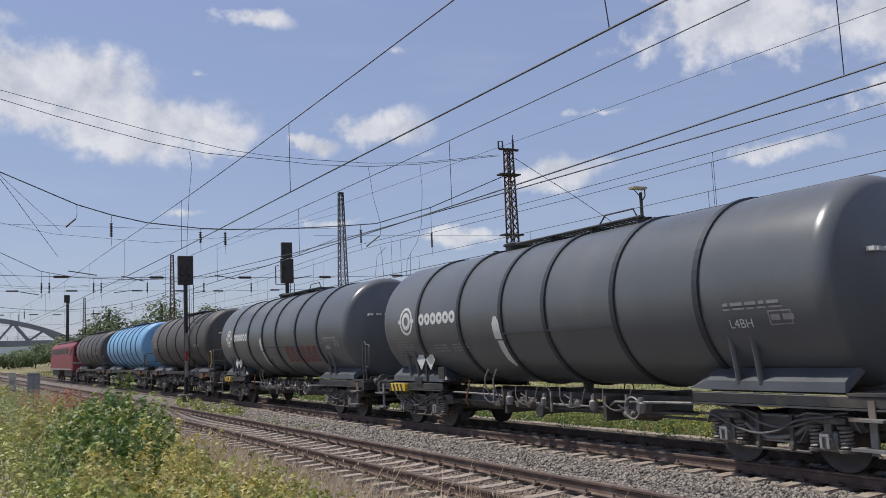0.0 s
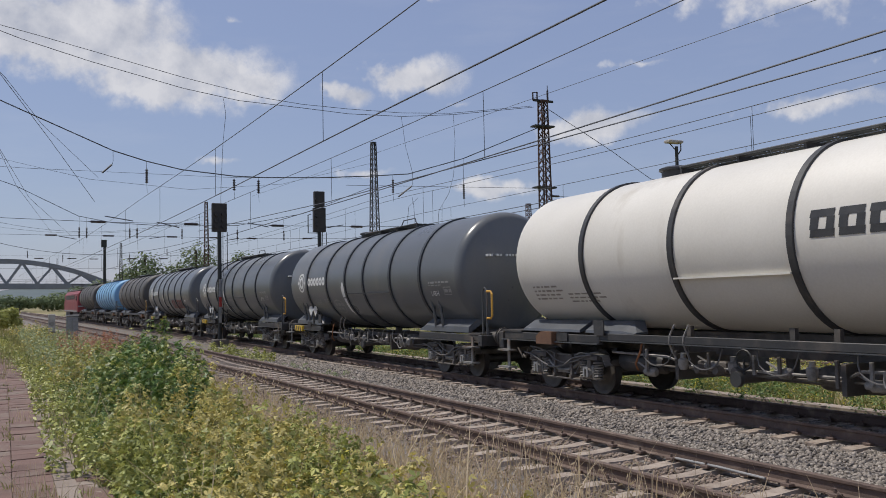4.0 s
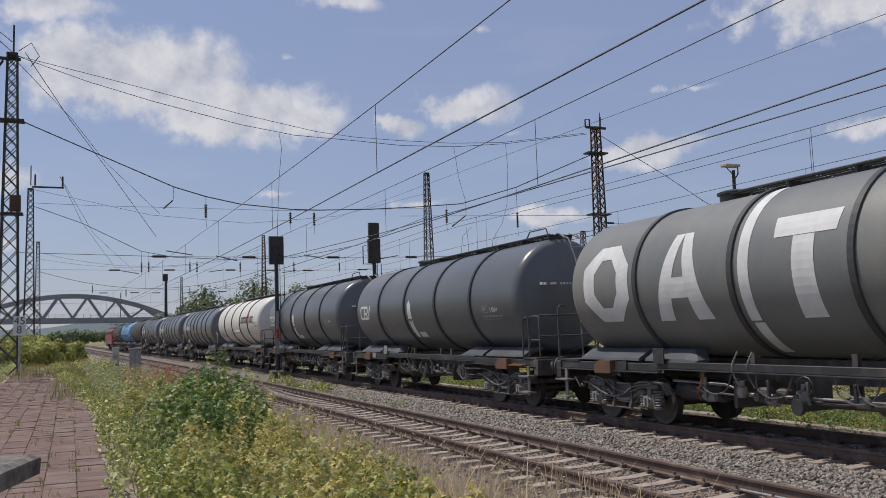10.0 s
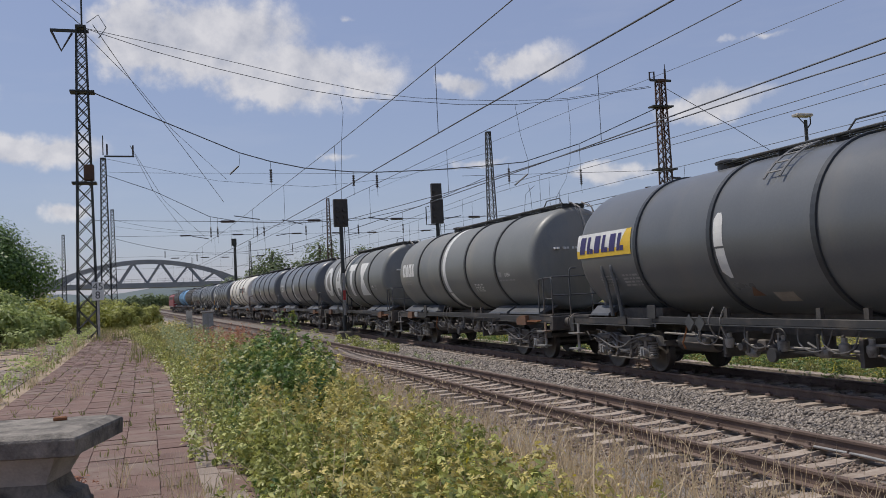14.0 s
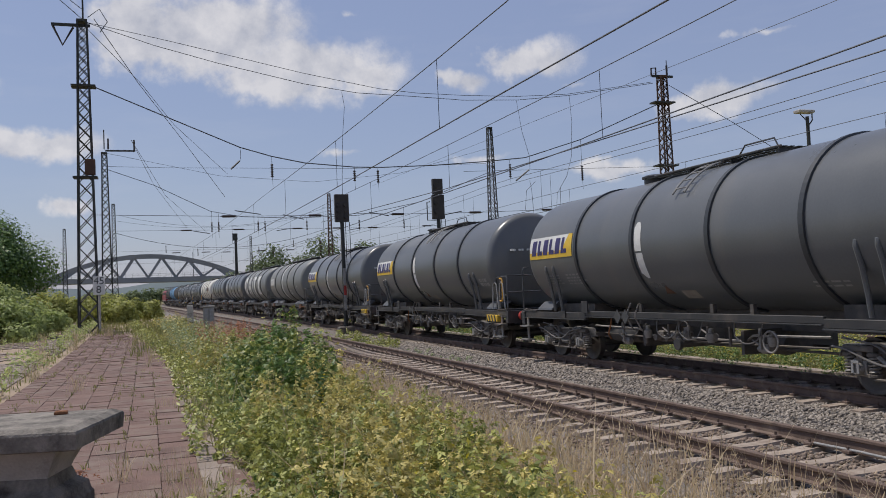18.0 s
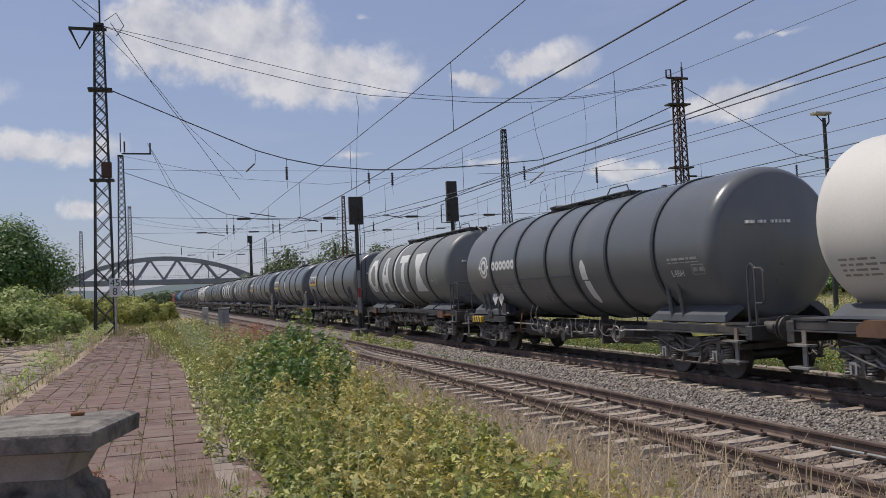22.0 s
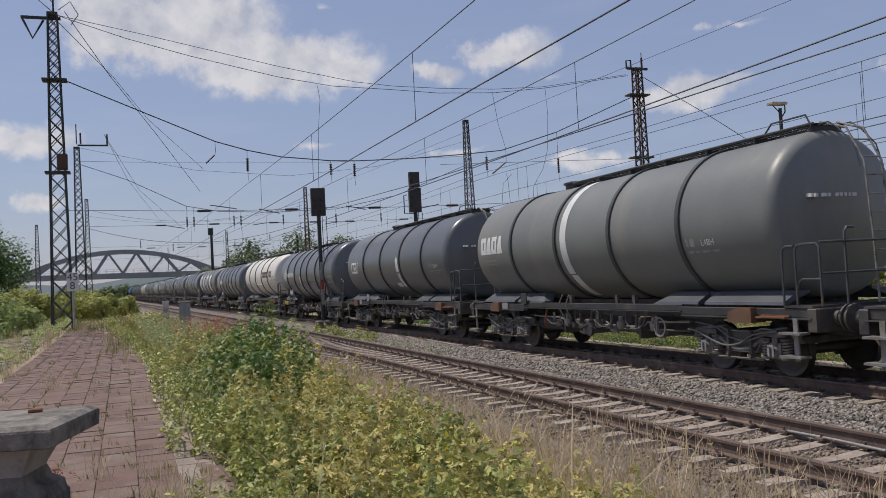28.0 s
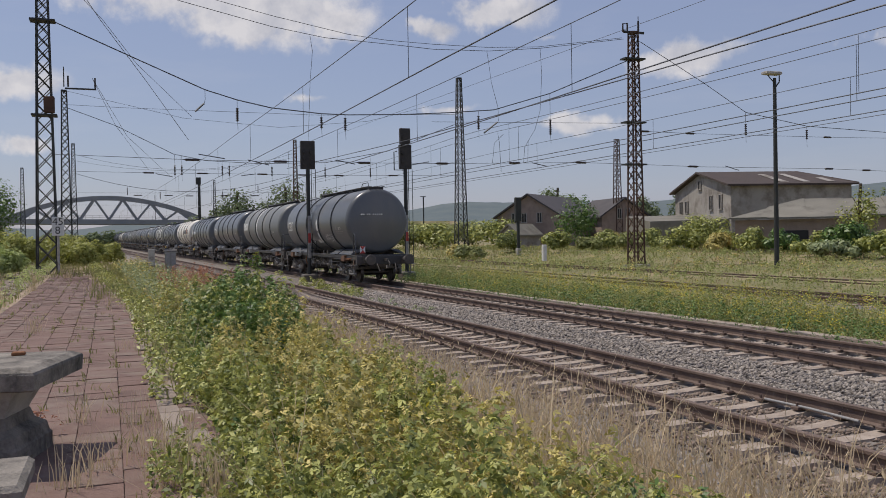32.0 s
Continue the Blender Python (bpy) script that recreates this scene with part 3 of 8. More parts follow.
train_track = railway_track(X_TRAIN, -260, 420, "main railway track with worn steel rails on concrete sleepers", M["rail_top"])
yard_near = railway_track(21.9, -60, 110, "overgrown rusty yard track in the meadow", M["rail_side"], -0.06)
yard_far = railway_track(28.7, -60, 160, "rusty yard track in the meadow", M["rail_side"], -0.06)


trough = thing("cable_trough", "line of pale concrete cable trough slabs beside the track", "cable trough", kind="structure")
part("trough_slabs", Form().add([(wx(u, y), y, rise(y) + z) for y in YS for u, z in ((14.35, -0.6), (14.35, -0.27), (14.72, -0.27), (14.72, -0.6))],
                                [(4 * j + i, 4 * j + i + 1, 4 * j + 5 + i, 4 * j + 4 + i) for j in range(len(YS) - 1) for i in range(3)]), M["sleeper"], trough)


def platform():
    t = thing("platform", "old low station platform with worn red pavers", "platform", kind="structure")
    ys = along(-14, 74, 2.0, 4.0)
    prof = [(-9.2, -0.4), (-9.2, PLAT - 0.03), (0.62, PLAT - 0.03), (0.62, -0.4)]
    vs = [(wx(u, y), y, rise(y) + z) for y in ys for u, z in prof]
    fs = [(j * 4 + i, j * 4 + i + 1, j * 4 + 5 + i, j * 4 + 4 + i) for j in range(len(ys) - 1) for i in range(3)]
    part("platform_body", Form().add(vs, fs), M["soil"], t, "sandy platform fill with weeds in the joints")
    return t


platform_ob = platform()


# ---- the train ----
TANK_R, TANK_Z = 1.47, 2.79
SIZES = {"erm": (1.55, 2.67), "mil": (1.50, 2.77)}      # radius and axle height of the larger shells
shell = {"r": TANK_R, "z": TANK_Z}                      # of the wagon being built
BANDS = {"erm": (2.40, 4.45, 6.25, 7.82, 9.90, 11.90), "was": (2.65, 5.19, 7.71, 10.05), "crv": (2.72, 5.24, 7.79, 10.28), "gatk": (2.58, 5.24, 7.70, 10.25), "gatx": (2.79, 5.34, 7.86, 10.38),
         "mil": (3.0, 5.6, 8.3, 10.8), "blue": (1.6, 3.2, 4.8, 6.4, 8.0, 9.6, 11.2), "brown": (2.2, 4.4, 6.6, 8.8, 11.0)}


def tank_profile(L, r):
    """Cylinder with dished ends, centred."""
    h = L / 2
    prof = []
    dish, knuckle = 0.30, 0.28
    for k in range(7):
        q = k / 6
        prof.append((dish * q * q * 0.85, r * 0.86 * q))
    for k in range(1, 7):
        a = k / 6 * math.pi / 2
        prof.append((dish * 0.85 + knuckle * (1 - math.cos(a)), r * 0.86 + r * 0.14 * math.sin(a)))
    rear = [(-h + s, max(q, 0.01)) for s, q in prof]
    front = [(-s, q) for s, q in reversed(rear)]
    return rear + front


def wrap(quads, side=-1, lift=0.006, step=0.12):
    """Flat quads of (u, s) laid on the tank's flank: u to the right as seen from the side, s up round the shell from its middle height."""
    f = Form()
    r = shell["r"]
    for q in quads:
        (a, b, c, d) = [Vector(p) for p in q]
        n = max(1, int(max((d - a).length, (c - b).length) / step))
        vs = []
        for k in range(n + 1):
            t = k / n
            for p in (a.lerp(d, t), b.lerp(c, t)):
                th = p.y / r
                vs.append((side * (r + lift) * math.cos(th), side * p.x, shell["z"] + (r + lift) * math.sin(th)))
        f.add(vs, [(2 * k, 2 * k + 1, 2 * k + 3, 2 * k + 2) for k in range(n)])
    return f


def bar(u0, u1, s0, s1, skew=0.0):
    return ((u0 - skew, s0), (u1 - skew, s0), (u1 + skew, s1), (u0 + skew, s1))


def ring_quads(u, s, r0, r1, n=20, a0=0, a1=360):
    out = []
    for k in range(n):
        t0, t1 = radians(a0 + (a1 - a0) * k / n), radians(a0 + (a1 - a0) * (k + 1) / n)
        out.append(((u + r0 * math.cos(t0), s + r0 * math.sin(t0)), (u + r1 * math.cos(t0), s + r1 * math.sin(t0)),
                    (u + r1 * math.cos(t1), s + r1 * math.sin(t1)), (u + r0 * math.cos(t1), s + r0 * math.sin(t1))))
    return out


def small_print(u, s, w, rows, rnd, h=0.045, gap=0.055):
    """Rows of unreadable print as short bars."""
    out = []
    for k in range(rows):
        x = u
        y = s - k * (h + gap)
        while x < u + w * rnd.uniform(0.75, 1.0):
            l = rnd.uniform(0.06, 0.24)
            out.append(bar(x, x + l, y, y + h))
            x += l + 0.05
    return out


def written(text, size, u, s, side=-1):
    """Lettering that lies on the tank's flank."""
    cu = bpy.data.curves.new("lettering", "FONT")
    cu.body, cu.size, cu.extrude = text, size, 0.0
    ob = bpy.data.objects.new("lettering", cu)
    me = bpy.data.meshes.new_from_object(ob)
    bpy.data.objects.remove(ob)
    for v in me.vertices:
        th = (s + v.co.y) / shell["r"]
        out = shell["r"] + 0.006 + 0.04 * size * size + (0.026 if size > 0.3 else 0.0)
        v.co = (side * out * math.cos(th), side * (u + v.co.x), shell["z"] + out * math.sin(th))
    return me


def eased(pts, n=4):
    """A smooth line through the points."""
    P = [Vector(p) for p in pts]
    out = []
    for i in range(len(P) - 1):
        a, b, c, d = P[max(i - 1, 0)], P[i], P[i + 1], P[min(i + 2, len(P) - 1)]
        for k in range(n):
            t = k / n
            out.append(0.5 * (2 * b + (c - a) * t + (2 * a - 5 * b + 4 * c - d) * t * t + (3 * b - a - 3 * c + d) * t ** 3))
    return out + [P[-1]]


class BogieKit:
    """Meshes that all bogies share."""

    def __init__(self):
        r = 0.46
        f = Form()
        for s in (-1, 1):
            f.lathe([(s * 0.68, 0.10), (s * 0.685, 0.20), (s * 0.70, 0.36), (s * 0.69, 0.40), (s * 0.69, r), (s * 0.72, r), (s * 0.82, r - 0.01), (s * 0.82, 0.40), (s * 0.79, 0.36), (s * 0.76, 0.20), (s * 0.80, 0.12), (s * 0.80, 0.02)], 28, "x")
        f.tube((-1.0, 0, 0), (1.0, 0, 0), 0.08, 10)
        self.wheelset = f.mesh("wheelset", True)
        self.wheelset.materials.append(M["wheel"])
        self.wheelset.materials.append(M["tread"])
        for p in self.wheelset.polygons:
            c = p.center
            if math.hypot(c.y, c.z) > 0.385 and math.hypot(c.y, c.z) < 0.47 and abs(c.x) > 0.66:
                p.material_index = 1
        f = Form()
        # pressed side frame with dropped middle
        pts = [(-1.35, 0.62), (-1.25, 0.80), (-0.55, 0.84), (-0.35, 0.78), (0.35, 0.78), (0.55, 0.84), (1.25, 0.80), (1.35, 0.62), (1.15, 0.64), (0.55, 0.66), (0.38, 0.42), (-0.38, 0.42), (-0.55, 0.66), (-1.15, 0.64)]
        f.prism(pts, Matrix(((0, 0, 1, -0.06), (1, 0, 0, 0), (0, 1, 0, 0), (0, 0, 0, 1))), 0.12)
        # flange strips along the frame, coloured lighter to stand for lit edges
        lip = Form()
        top = [(-1.36, 0.63), (-1.26, 0.815), (-0.55, 0.855), (-0.35, 0.795), (0.35, 0.795), (0.55, 0.855), (1.26, 0.815), (1.36, 0.63)]
        low = [(-0.62, 0.665), (-0.52, 0.62), (-0.38, 0.43), (0.38, 0.43), (0.52, 0.62), (0.62, 0.665)]
        for line in (top, low):
            for (ya, za), (yb, zb) in zip(line, line[1:]):
                lip.add([(-0.10, ya, za), (-0.10, yb, zb), (0.08, yb, zb), (0.08, ya, za), (-0.10, ya, za - 0.025), (-0.10, yb, zb - 0.025), (0.08, yb, zb - 0.025), (0.08, ya, za - 0.025)],
                        [(0, 1, 2, 3), (7, 6, 5, 4), (0, 4, 5, 1), (3, 2, 6, 7)])
        self.flange = lip.mesh("flange")
        self.flange.materials.append(M["bogie_light"])
        f_hang = Form()
        for y in (-0.30, 0.30):
            f_hang.box(-0.10, -0.04, y - 0.03, y + 0.03, 0.28, 0.80)
            f_hang.tube((-0.13, y, 0.36), (0.1, y, 0.36), 0.04, 8)
        f_hang.tube((-0.08, -0.62, 0.30), (-0.08, 0.62, 0.30), 0.022, 6)
        self.hanger = f_hang.mesh("hanger")
        self.hanger.materials.append(M["bogie"])
        f_pot = Form().lathe([(-0.17, 0.02), (-0.17, 0.115), (-0.13, 0.12), (-0.12, 0.05), (0.14, 0.05), (0.145, 0.115), (0.19, 0.12), (0.20, 0.02)], 12, "z")
        self.spring_cup = f_pot.mesh("spring_cup")
        self.spring_cup.materials.append(M["bogie"])
        self.side_frame = f.mesh("side_frame")
        self.side_frame.materials.append(M["bogie"])
        f = Form()
        f.box(-0.10, 0.10, -0.14, 0.14, -0.13, 0.15, b=0.03)
        f.lathe([(-0.17, 0.02), (-0.17, 0.085), (-0.10, 0.095)], 14, "x")
        self.axle_box = f.mesh("axle_box")
        self.axle_box.materials.append(M["bogie_light"])
        f = Form()
        pts = []
        for k in range(61):
            a = k / 12 * 2 * math.pi
            pts.append((0.080 * math.cos(a), 0.080 * math.sin(a), -0.12 + 0.26 * k / 60))
        f.pipe(pts, 0.020, 4)
        self.spring = f.mesh("spring", True)
        self.spring.materials.append(M["bogie_light"])
        f = Form()
        f.box(-0.95, 0.95, -0.22, 0.22, 0.50, 0.76, b=0.04)
        f.tube((0, 0, 0.7), (0, 0, 0.98), 0.22, 14)
        self.bolster = f.mesh("bolster")
        self.bolster.materials.append(M["under"])
        self.end_bar = Form().box(-0.95, 0.95, -0.05, 0.05, 0.60, 0.72, b=0.01).mesh("end_bar")
        self.end_bar.materials.append(M["under"])
        f = Form()
        f.box(-0.07, 0.07, -0.30, 0.30, -0.05, 0.05, b=0.015)
        f.box(-0.05, 0.05, -0.06, 0.06, -0.30, 0.0, b=0.01)
        self.damper = f.mesh("damper")
        self.damper.materials.append(M["bogie"])
        f = Form()
        f.pipe(eased([(0, -0.95, 0.80), (0, -0.6, 0.70), (0, -0.3, 0.52), (0, 0.1, 0.46), (0, 0.4, 0.54), (0, 0.6, 0.66), (0, 0.95, 0.80)]), 0.034, 7)
        self.brake_pipe = f.mesh("brake_pipe", True)
        self.brake_pipe.materials.append(M["bogie_light"])
        f = Form()
        for y in (-0.055, 0.055):
            f.box(-0.185, -0.17, y - 0.022, y + 0.022, -0.075, 0.075)
        f.box(-0.185, -0.17, -0.075, 0.075, 0.085, 0.12)
        self.axle_cap = f.mesh("axle_cap")
        self.axle_cap.materials.append(M["white_dim"])
        f = Form()
        f.pipe(eased([(0, -1.25, 0.88), (0, -0.95, 0.84), (0, -0.55, 0.70), (0, -0.15, 0.62), (0, 0.25, 0.68), (0, 0.6, 0.84), (0, 1.2, 0.92)]), 0.018, 6)
        self.hose = f.mesh("hose", True)
        self.hose.materials.append(M["hose"])
        f = Form()
        for y in (-0.42, 0.42):
            f.box(-0.82, -0.68, y - 0.05, y + 0.05, 0.25, 0.62, b=0.015)
            f.box(0.68, 0.82, y - 0.05, y + 0.05, 0.25, 0.62, b=0.015)
            f.tube((-0.8, y, 0.33), (0.8, y, 0.33), 0.035, 6)
        self.brake_gear = f.mesh("brake_gear")
        self.brake_gear.materials.append(M["under"])


BOGIE = BogieKit()
WHEELSETS = []      # each wheelset with the thing that carries it


def bogie(parent, y, wheelbase=1.8):
    b = part("bogie", BOGIE.bolster, None, parent, "sooty cast steel bogie", m=pose(0, y, 0))
    for s in (-1, 1):
        part("side_frame", BOGIE.side_frame, None, b, m=pose(s * 1.0, 0, 0))
        part("brake_pipe", BOGIE.brake_pipe, None, b, m=pose(s * 1.10, 0, 0))
        part("flange", BOGIE.flange, None, b, m=pose(s * 1.0, 0, 0, 0, 0, 0 if s < 0 else 180))
        if s < 0:
            part("hanger", BOGIE.hanger, None, b, m=pose(-1.06, 0, 0))
        for q in (-1, 1):
            part("axle_box", BOGIE.axle_box, None, b, m=pose(s * 1.04, q * wheelbase / 2, 0.46, 0, 0, 0 if s < 0 else 180))
            part("axle_cap", BOGIE.axle_cap, None, b, m=pose(s * 1.06, q * wheelbase / 2, 0.46, 0, 0, 0 if s < 0 else 180))
            for e in (-0.24, 0.24):
                part("spring", BOGIE.spring, None, b, m=pose(s * 1.08, q * wheelbase / 2 + e, 0.50))
                part("spring_cup", BOGIE.spring_cup, None, b, m=pose(s * 1.08, q * wheelbase / 2 + e, 0.50))
    part("hose", BOGIE.hose, None, b, m=pose(-1.17, 0, 0))
    part("hose", BOGIE.hose, None, b, m=pose(-1.20, 0.15, -0.10, 0, 0, 180))
    part("brake_gear", BOGIE.brake_gear, None, b)
    for q in (-1, 1):
        part("end_bar", BOGIE.end_bar, None, b, m=pose(0, q * 1.3, 0))
        for s in (-1, 1):
            part("damper", BOGIE.damper, None, b, m=pose(s * 1.10, q * wheelbase / 2, 0.76))
    for q in (-1, 1):
        w = part("wheelset", BOGIE.wheelset, None, b, "dark wheelset with bright rims", m=pose(0, q * wheelbase / 2, 0.46))
        WHEELSETS.append(w)
    return b


def buffer_form():
    f = Form()
    f.box(-0.16, 0.16, -0.04, 0.0, -0.16, 0.16)
    f.lathe([(0.0, 0.02), (0.0, 0.12), (0.32, 0.12), (0.33, 0.10), (0.56, 0.10), (0.57, 0.23), (0.61, 0.225), (0.625, 0.15), (0.63, 0.02)], 20, "y")
    return f.mesh("buffer", True)


BUFFER = buffer_form()
BUFFER.materials.append(M["under"])


def hazard_box(parent, m):
    b = part("chevron_box", Form().box(-0.06, 0.06, -0.45, 0.45, -0.10, 0.10, b=0.01), M["yellow"], parent, "yellow and black chevron box", m=m)
    f = Form()
    for k in range(4):
        y = -0.36 + k * 0.22
        f.add([(-0.064, y, -0.10), (-0.064, y + 0.10, -0.10), (-0.064, y + 0.2, 0.10), (-0.064, y + 0.10, 0.10)], [(0, 1, 2, 3)])
    part("chevron", f, M["charcoal"], b)


def tank_wagon(L, style, label, shift=0.0, short=0.0, mirrored=False, amber=False, bare=False):
    """A bogie tank wagon, its travel along +y; L is the tank's length. Stands with its middle at the origin."""
    rnd = random.Random(style + str(round(L, 2)))
    skin = {"was": M["tank_white"], "blue": M["tank_blue"], "brown": M["tank_brown"], "gatk": M["tank_warm"], "gatx": M["tank_warm"]}.get(style, M["tank"])
    w = thing("tank_wagon", label, "tank wagon", group="tank wagons of the train")
    h = L / 2
    r, zc = SIZES.get(style, (TANK_R, TANK_Z))
    shell["r"], shell["z"] = r, zc
    part("tank", Form().lathe(tank_profile(L, r), 56, "y", (0, 0, zc)), skin, w, smooth=True)
    # stiffening rings round the shell
    bands = [shift + (14.3 - b if mirrored and style == "erm" else b) for b in BANDS[style]]
    thick = 0.062
    for b in bands:
        y = h - b
        part("band", Form().lathe([(y - thick, r - 0.004), (y - thick * 0.9, r + 0.040), (y + thick * 0.9, r + 0.040), (y + thick, r - 0.004)], 56, "y", (0, 0, zc)), M["frame_grey"] if style == "was" else M["band_" + ("warm" if style in ("gatk", "gatx", "brown") else "blue" if style == "blue" else "dark")], w, smooth=False)
    for e in (-1, 1):
        # sloping skirt plates between the frame and the shell, pointed towards the wagon's middle
        foot, crest, inner = (1.15, 1.47, 3.15) if style == "erm" else (1.265, 1.49, 4.1)
        reach = math.sqrt(r * r - (zc - crest) ** 2) + (0.02 if style == "erm" else 0.26)
        spans = [(0.34, inner)] if style in ("erm", "mil") else [(0.34, 2.42), (2.62, inner)]
        for s in (-1, 1):
            for q0, q1 in spans if style != "mil" else [(0.34, 1.2)]:
                f = Form()
                vs = []
                tip = 0.35 if q1 == inner else 0.0
                for q, k in ((q0, 1.0), (q1 - tip, 1.0), (q1, 0.12 if tip else 1.0)):
                    y, top = e * (h - q), foot + (crest - foot) * k
                    inx = 1.22 + (reach - 1.22) * k
                    vs += [(s * 1.26, y, foot), (s * 1.245, y, foot + (0.14 if style == "erm" else 0.05) * k), (s * inx, y, top), (s * (inx - 0.26), y, top + 0.01), (s * (inx - 0.26), y, top - 0.03), (s * 1.20, y, foot)]
                fs = [(6 * q + i, 6 * q + (i + 1) % 6, 6 * q + 6 + (i + 1) % 6, 6 * q + 6 + i) for q in range(2) for i in range(6)] + [(5, 4, 3, 2, 1, 0), (12, 13, 14, 15, 16, 17)]
                part("skirt", f.add(vs, fs), M["skirt"], w, "sloping skirt plate under the tank")
        part("saddle_block", Form().box(-0.95, 0.95, min(e * (h - 3.0), e * (h - 0.9)), max(e * (h - 3.0), e * (h - 0.9)), 1.10, zc - r + 0.16), M["under"], w)
        end = e * (h + 0.55) if e > 0 else -(h + 0.55 - 0.5 * short)
        stop = end if e > 0 else end + 0.5 * short        # where the buffers spring from
        part("headstock", Form().box(-1.32, 1.32, end - 0.09, end + 0.09, 0.84, foot - 0.045, b=0.015), M["frame_grey"], w)
        part("end_platform", Form().box(-1.30, 1.30, min(end, e * (h - 0.3)), max(end, e * (h - 0.3)), foot - 0.04, foot - 0.002), M["frame_grey"], w)
        for s in (-1, 1):
            part("buffer", BUFFER, None, w, m=pose(s * 0.875, stop + e * 0.08, 1.06, 0, 0, 0 if e > 0 else 180))
            web = (min(end, e * (h - 3.1)), max(end, e * (h - 3.1)))
            part("end_sill", Form().box(s * 1.25 - 0.035, s * 1.25 + 0.035, *web, foot - 0.20, foot - 0.045, b=0.01), M["frame_grey"], w)
            part("sill_flange", Form().box(s * 1.26 - 0.075, s * 1.26 + 0.075, web[0] + 0.01, web[1] - 0.01, foot - 0.225, foot - 0.202), M["rail_paint"], w)
            # corner steps
            f = Form()
            y = end - e * 0.35
            f.box(s * 1.33 - 0.015, s * 1.33 + 0.015, y - 0.05, y + 0.05, 0.36, 1.06)
            f.box(s * 1.37 - 0.12, s * 1.37 + 0.10, y - 0.24, y + 0.24, 0.42, 0.455)
            f.box(s * 1.37 - 0.12, s * 1.37 + 0.10, y - 0.24, y + 0.24, 0.80, 0.835)
            part("step", f, M["galvanised"], w, "dull grey corner step")
        part("draft_beam", Form().box(-0.42, 0.42, min(end - e * 0.1, e * (h - 0.95)), max(end - e * 0.1, e * (h - 0.95)), 0.72, 1.215, b=0.02), M["under"], w)
        f = Form()
        f.box(-0.06, 0.06, end, end + e * 0.42, 0.98, 1.10)
        f.pipe([(0, end + e * 0.40, 1.04), (0.05, end + e * 0.56, 0.9), (0, end + e * 0.6, 0.72), (-0.05, end + e * 0.42, 0.66), (0, end + e * 0.30, 0.8)], 0.03, 6)
        part("coupling", f, M["under"], w)
        for s in (-0.42, 0.42):
            f = Form()
            f.pipe([(s, end, 0.95), (s, end + e * 0.22, 0.86), (s * 0.9, end + e * 0.45, 0.55), (s * 0.8, end + e * 0.62, 0.62)], 0.022, 6)
            part("brake_hose", f, M["under"], w, smooth=True)
        bogie(w, e * (h - 1.65))
    # side sills
    if style != "erm":
        for s in (-1, 1):
            part("sill", Form().box(s * 1.25 - 0.03, s * 1.25 + 0.03, -h + 3.1, h - 3.1, 1.13, 1.262, b=0.01), M["frame_grey"], w)
            part("sill_flange", Form().box(s * 1.26 - 0.06, s * 1.26 + 0.06, -h + 3.12, h - 3.12, 1.112, 1.128), M["rail_paint"], w)
        part("centre_sill", Form().box(-0.22, 0.22, -h + 1, h - 1, 0.90, 1.30), M["under"], w)
    else:
        for s in (-1, 1):
            part("sill", Form().box(s * 0.55 - 0.04, s * 0.55 + 0.04, -h + 3.0, h - 3.0, 0.84, 0.96), M["under"], w)
        a, b = sorted((h - shift - (14.3 - x if mirrored else x) for x in (6.25, 9.86)))
        part("ledge", Form().box(-1.525, -1.45, a, b, 2.215, 2.245), M["band_dark"], w, "thin ledge along the flank")
    # outlet valves and pipes below the middle
    f = Form()
    f.tube((-1.25, 0.1, 0.62), (1.25, 0.1, 0.62), 0.075, 10)
    f.tube((0, 0.1, 0.62), (0, 0.1, 1.42), 0.11, 10)
    part("outlet_pipe", f, M["under"], w, smooth=True)
    for s in (-1, 1):
        f = Form()
        f.lathe([(s * 1.22, 0.02), (s * 1.22, 0.12), (s * 1.26, 0.13), (s * 1.30, 0.12), (s * 1.30, 0.02)], 14, "x", (0, 0.1, 0.62))
        f.pipe([(s * 1.1, 0.1 + 0.16 * math.cos(k * math.pi / 6), 0.92 + 0.16 * math.sin(k * math.pi / 6)) for k in range(13)], 0.016, 5)
        f.tube((s * 1.1, 0.1, 0.66), (s * 1.1, 0.1, 0.92), 0.02, 6)
        part("valve", f, M["frame_grey"], w, smooth=True)
    f = Form()
    f.lathe([(-0.5, 0.02), (-0.5, 0.17), (-0.42, 0.19), (0.42, 0.19), (0.5, 0.17), (0.5, 0.02)], 16, "y", (-0.55, -h + 5.2, 0.68))
    part("brake_cylinder", f, M["under"], w, smooth=True)
    for q in range(3):
        y = 1.1 - q * 0.42
        f = Form().box(-1.02, -0.84, y - 0.11, y + 0.11, 0.62 + 0.05 * q, 0.86, b=0.03)
        f.lathe([(-0.12, 0.01), (-0.12, 0.07), (0.0, 0.085), (0.05, 0.05), (0.05, 0.01)], 10, "x", (-1.04, y, 0.72))
        part("brake_valve", f, M["bogie"], w)
    for x, z in ((-0.7, 0.60), (0.5, 0.57)):
        part("brake_rod", Form().tube((x, -h + 3, z), (x, h - 3, z), 0.025, 6), M["under"], w)
    for y in (1.64, -1.72):
        part("cross_member", Form().box(-1.1, 1.1, y - 0.04, y + 0.04, 0.5, 0.95), M["under"], w)
    for k in range(7):
        y = -2.3 + 4.6 * k / 6 + rnd.uniform(-0.2, 0.2)
        z = rnd.uniform(0.55, 0.8)
        part("bracket", Form().box(-1.12, -1.08, y - 0.025, y + 0.025, z, 1.0), M["bogie_light"] if k % 3 == 0 else M["bogie"], w)
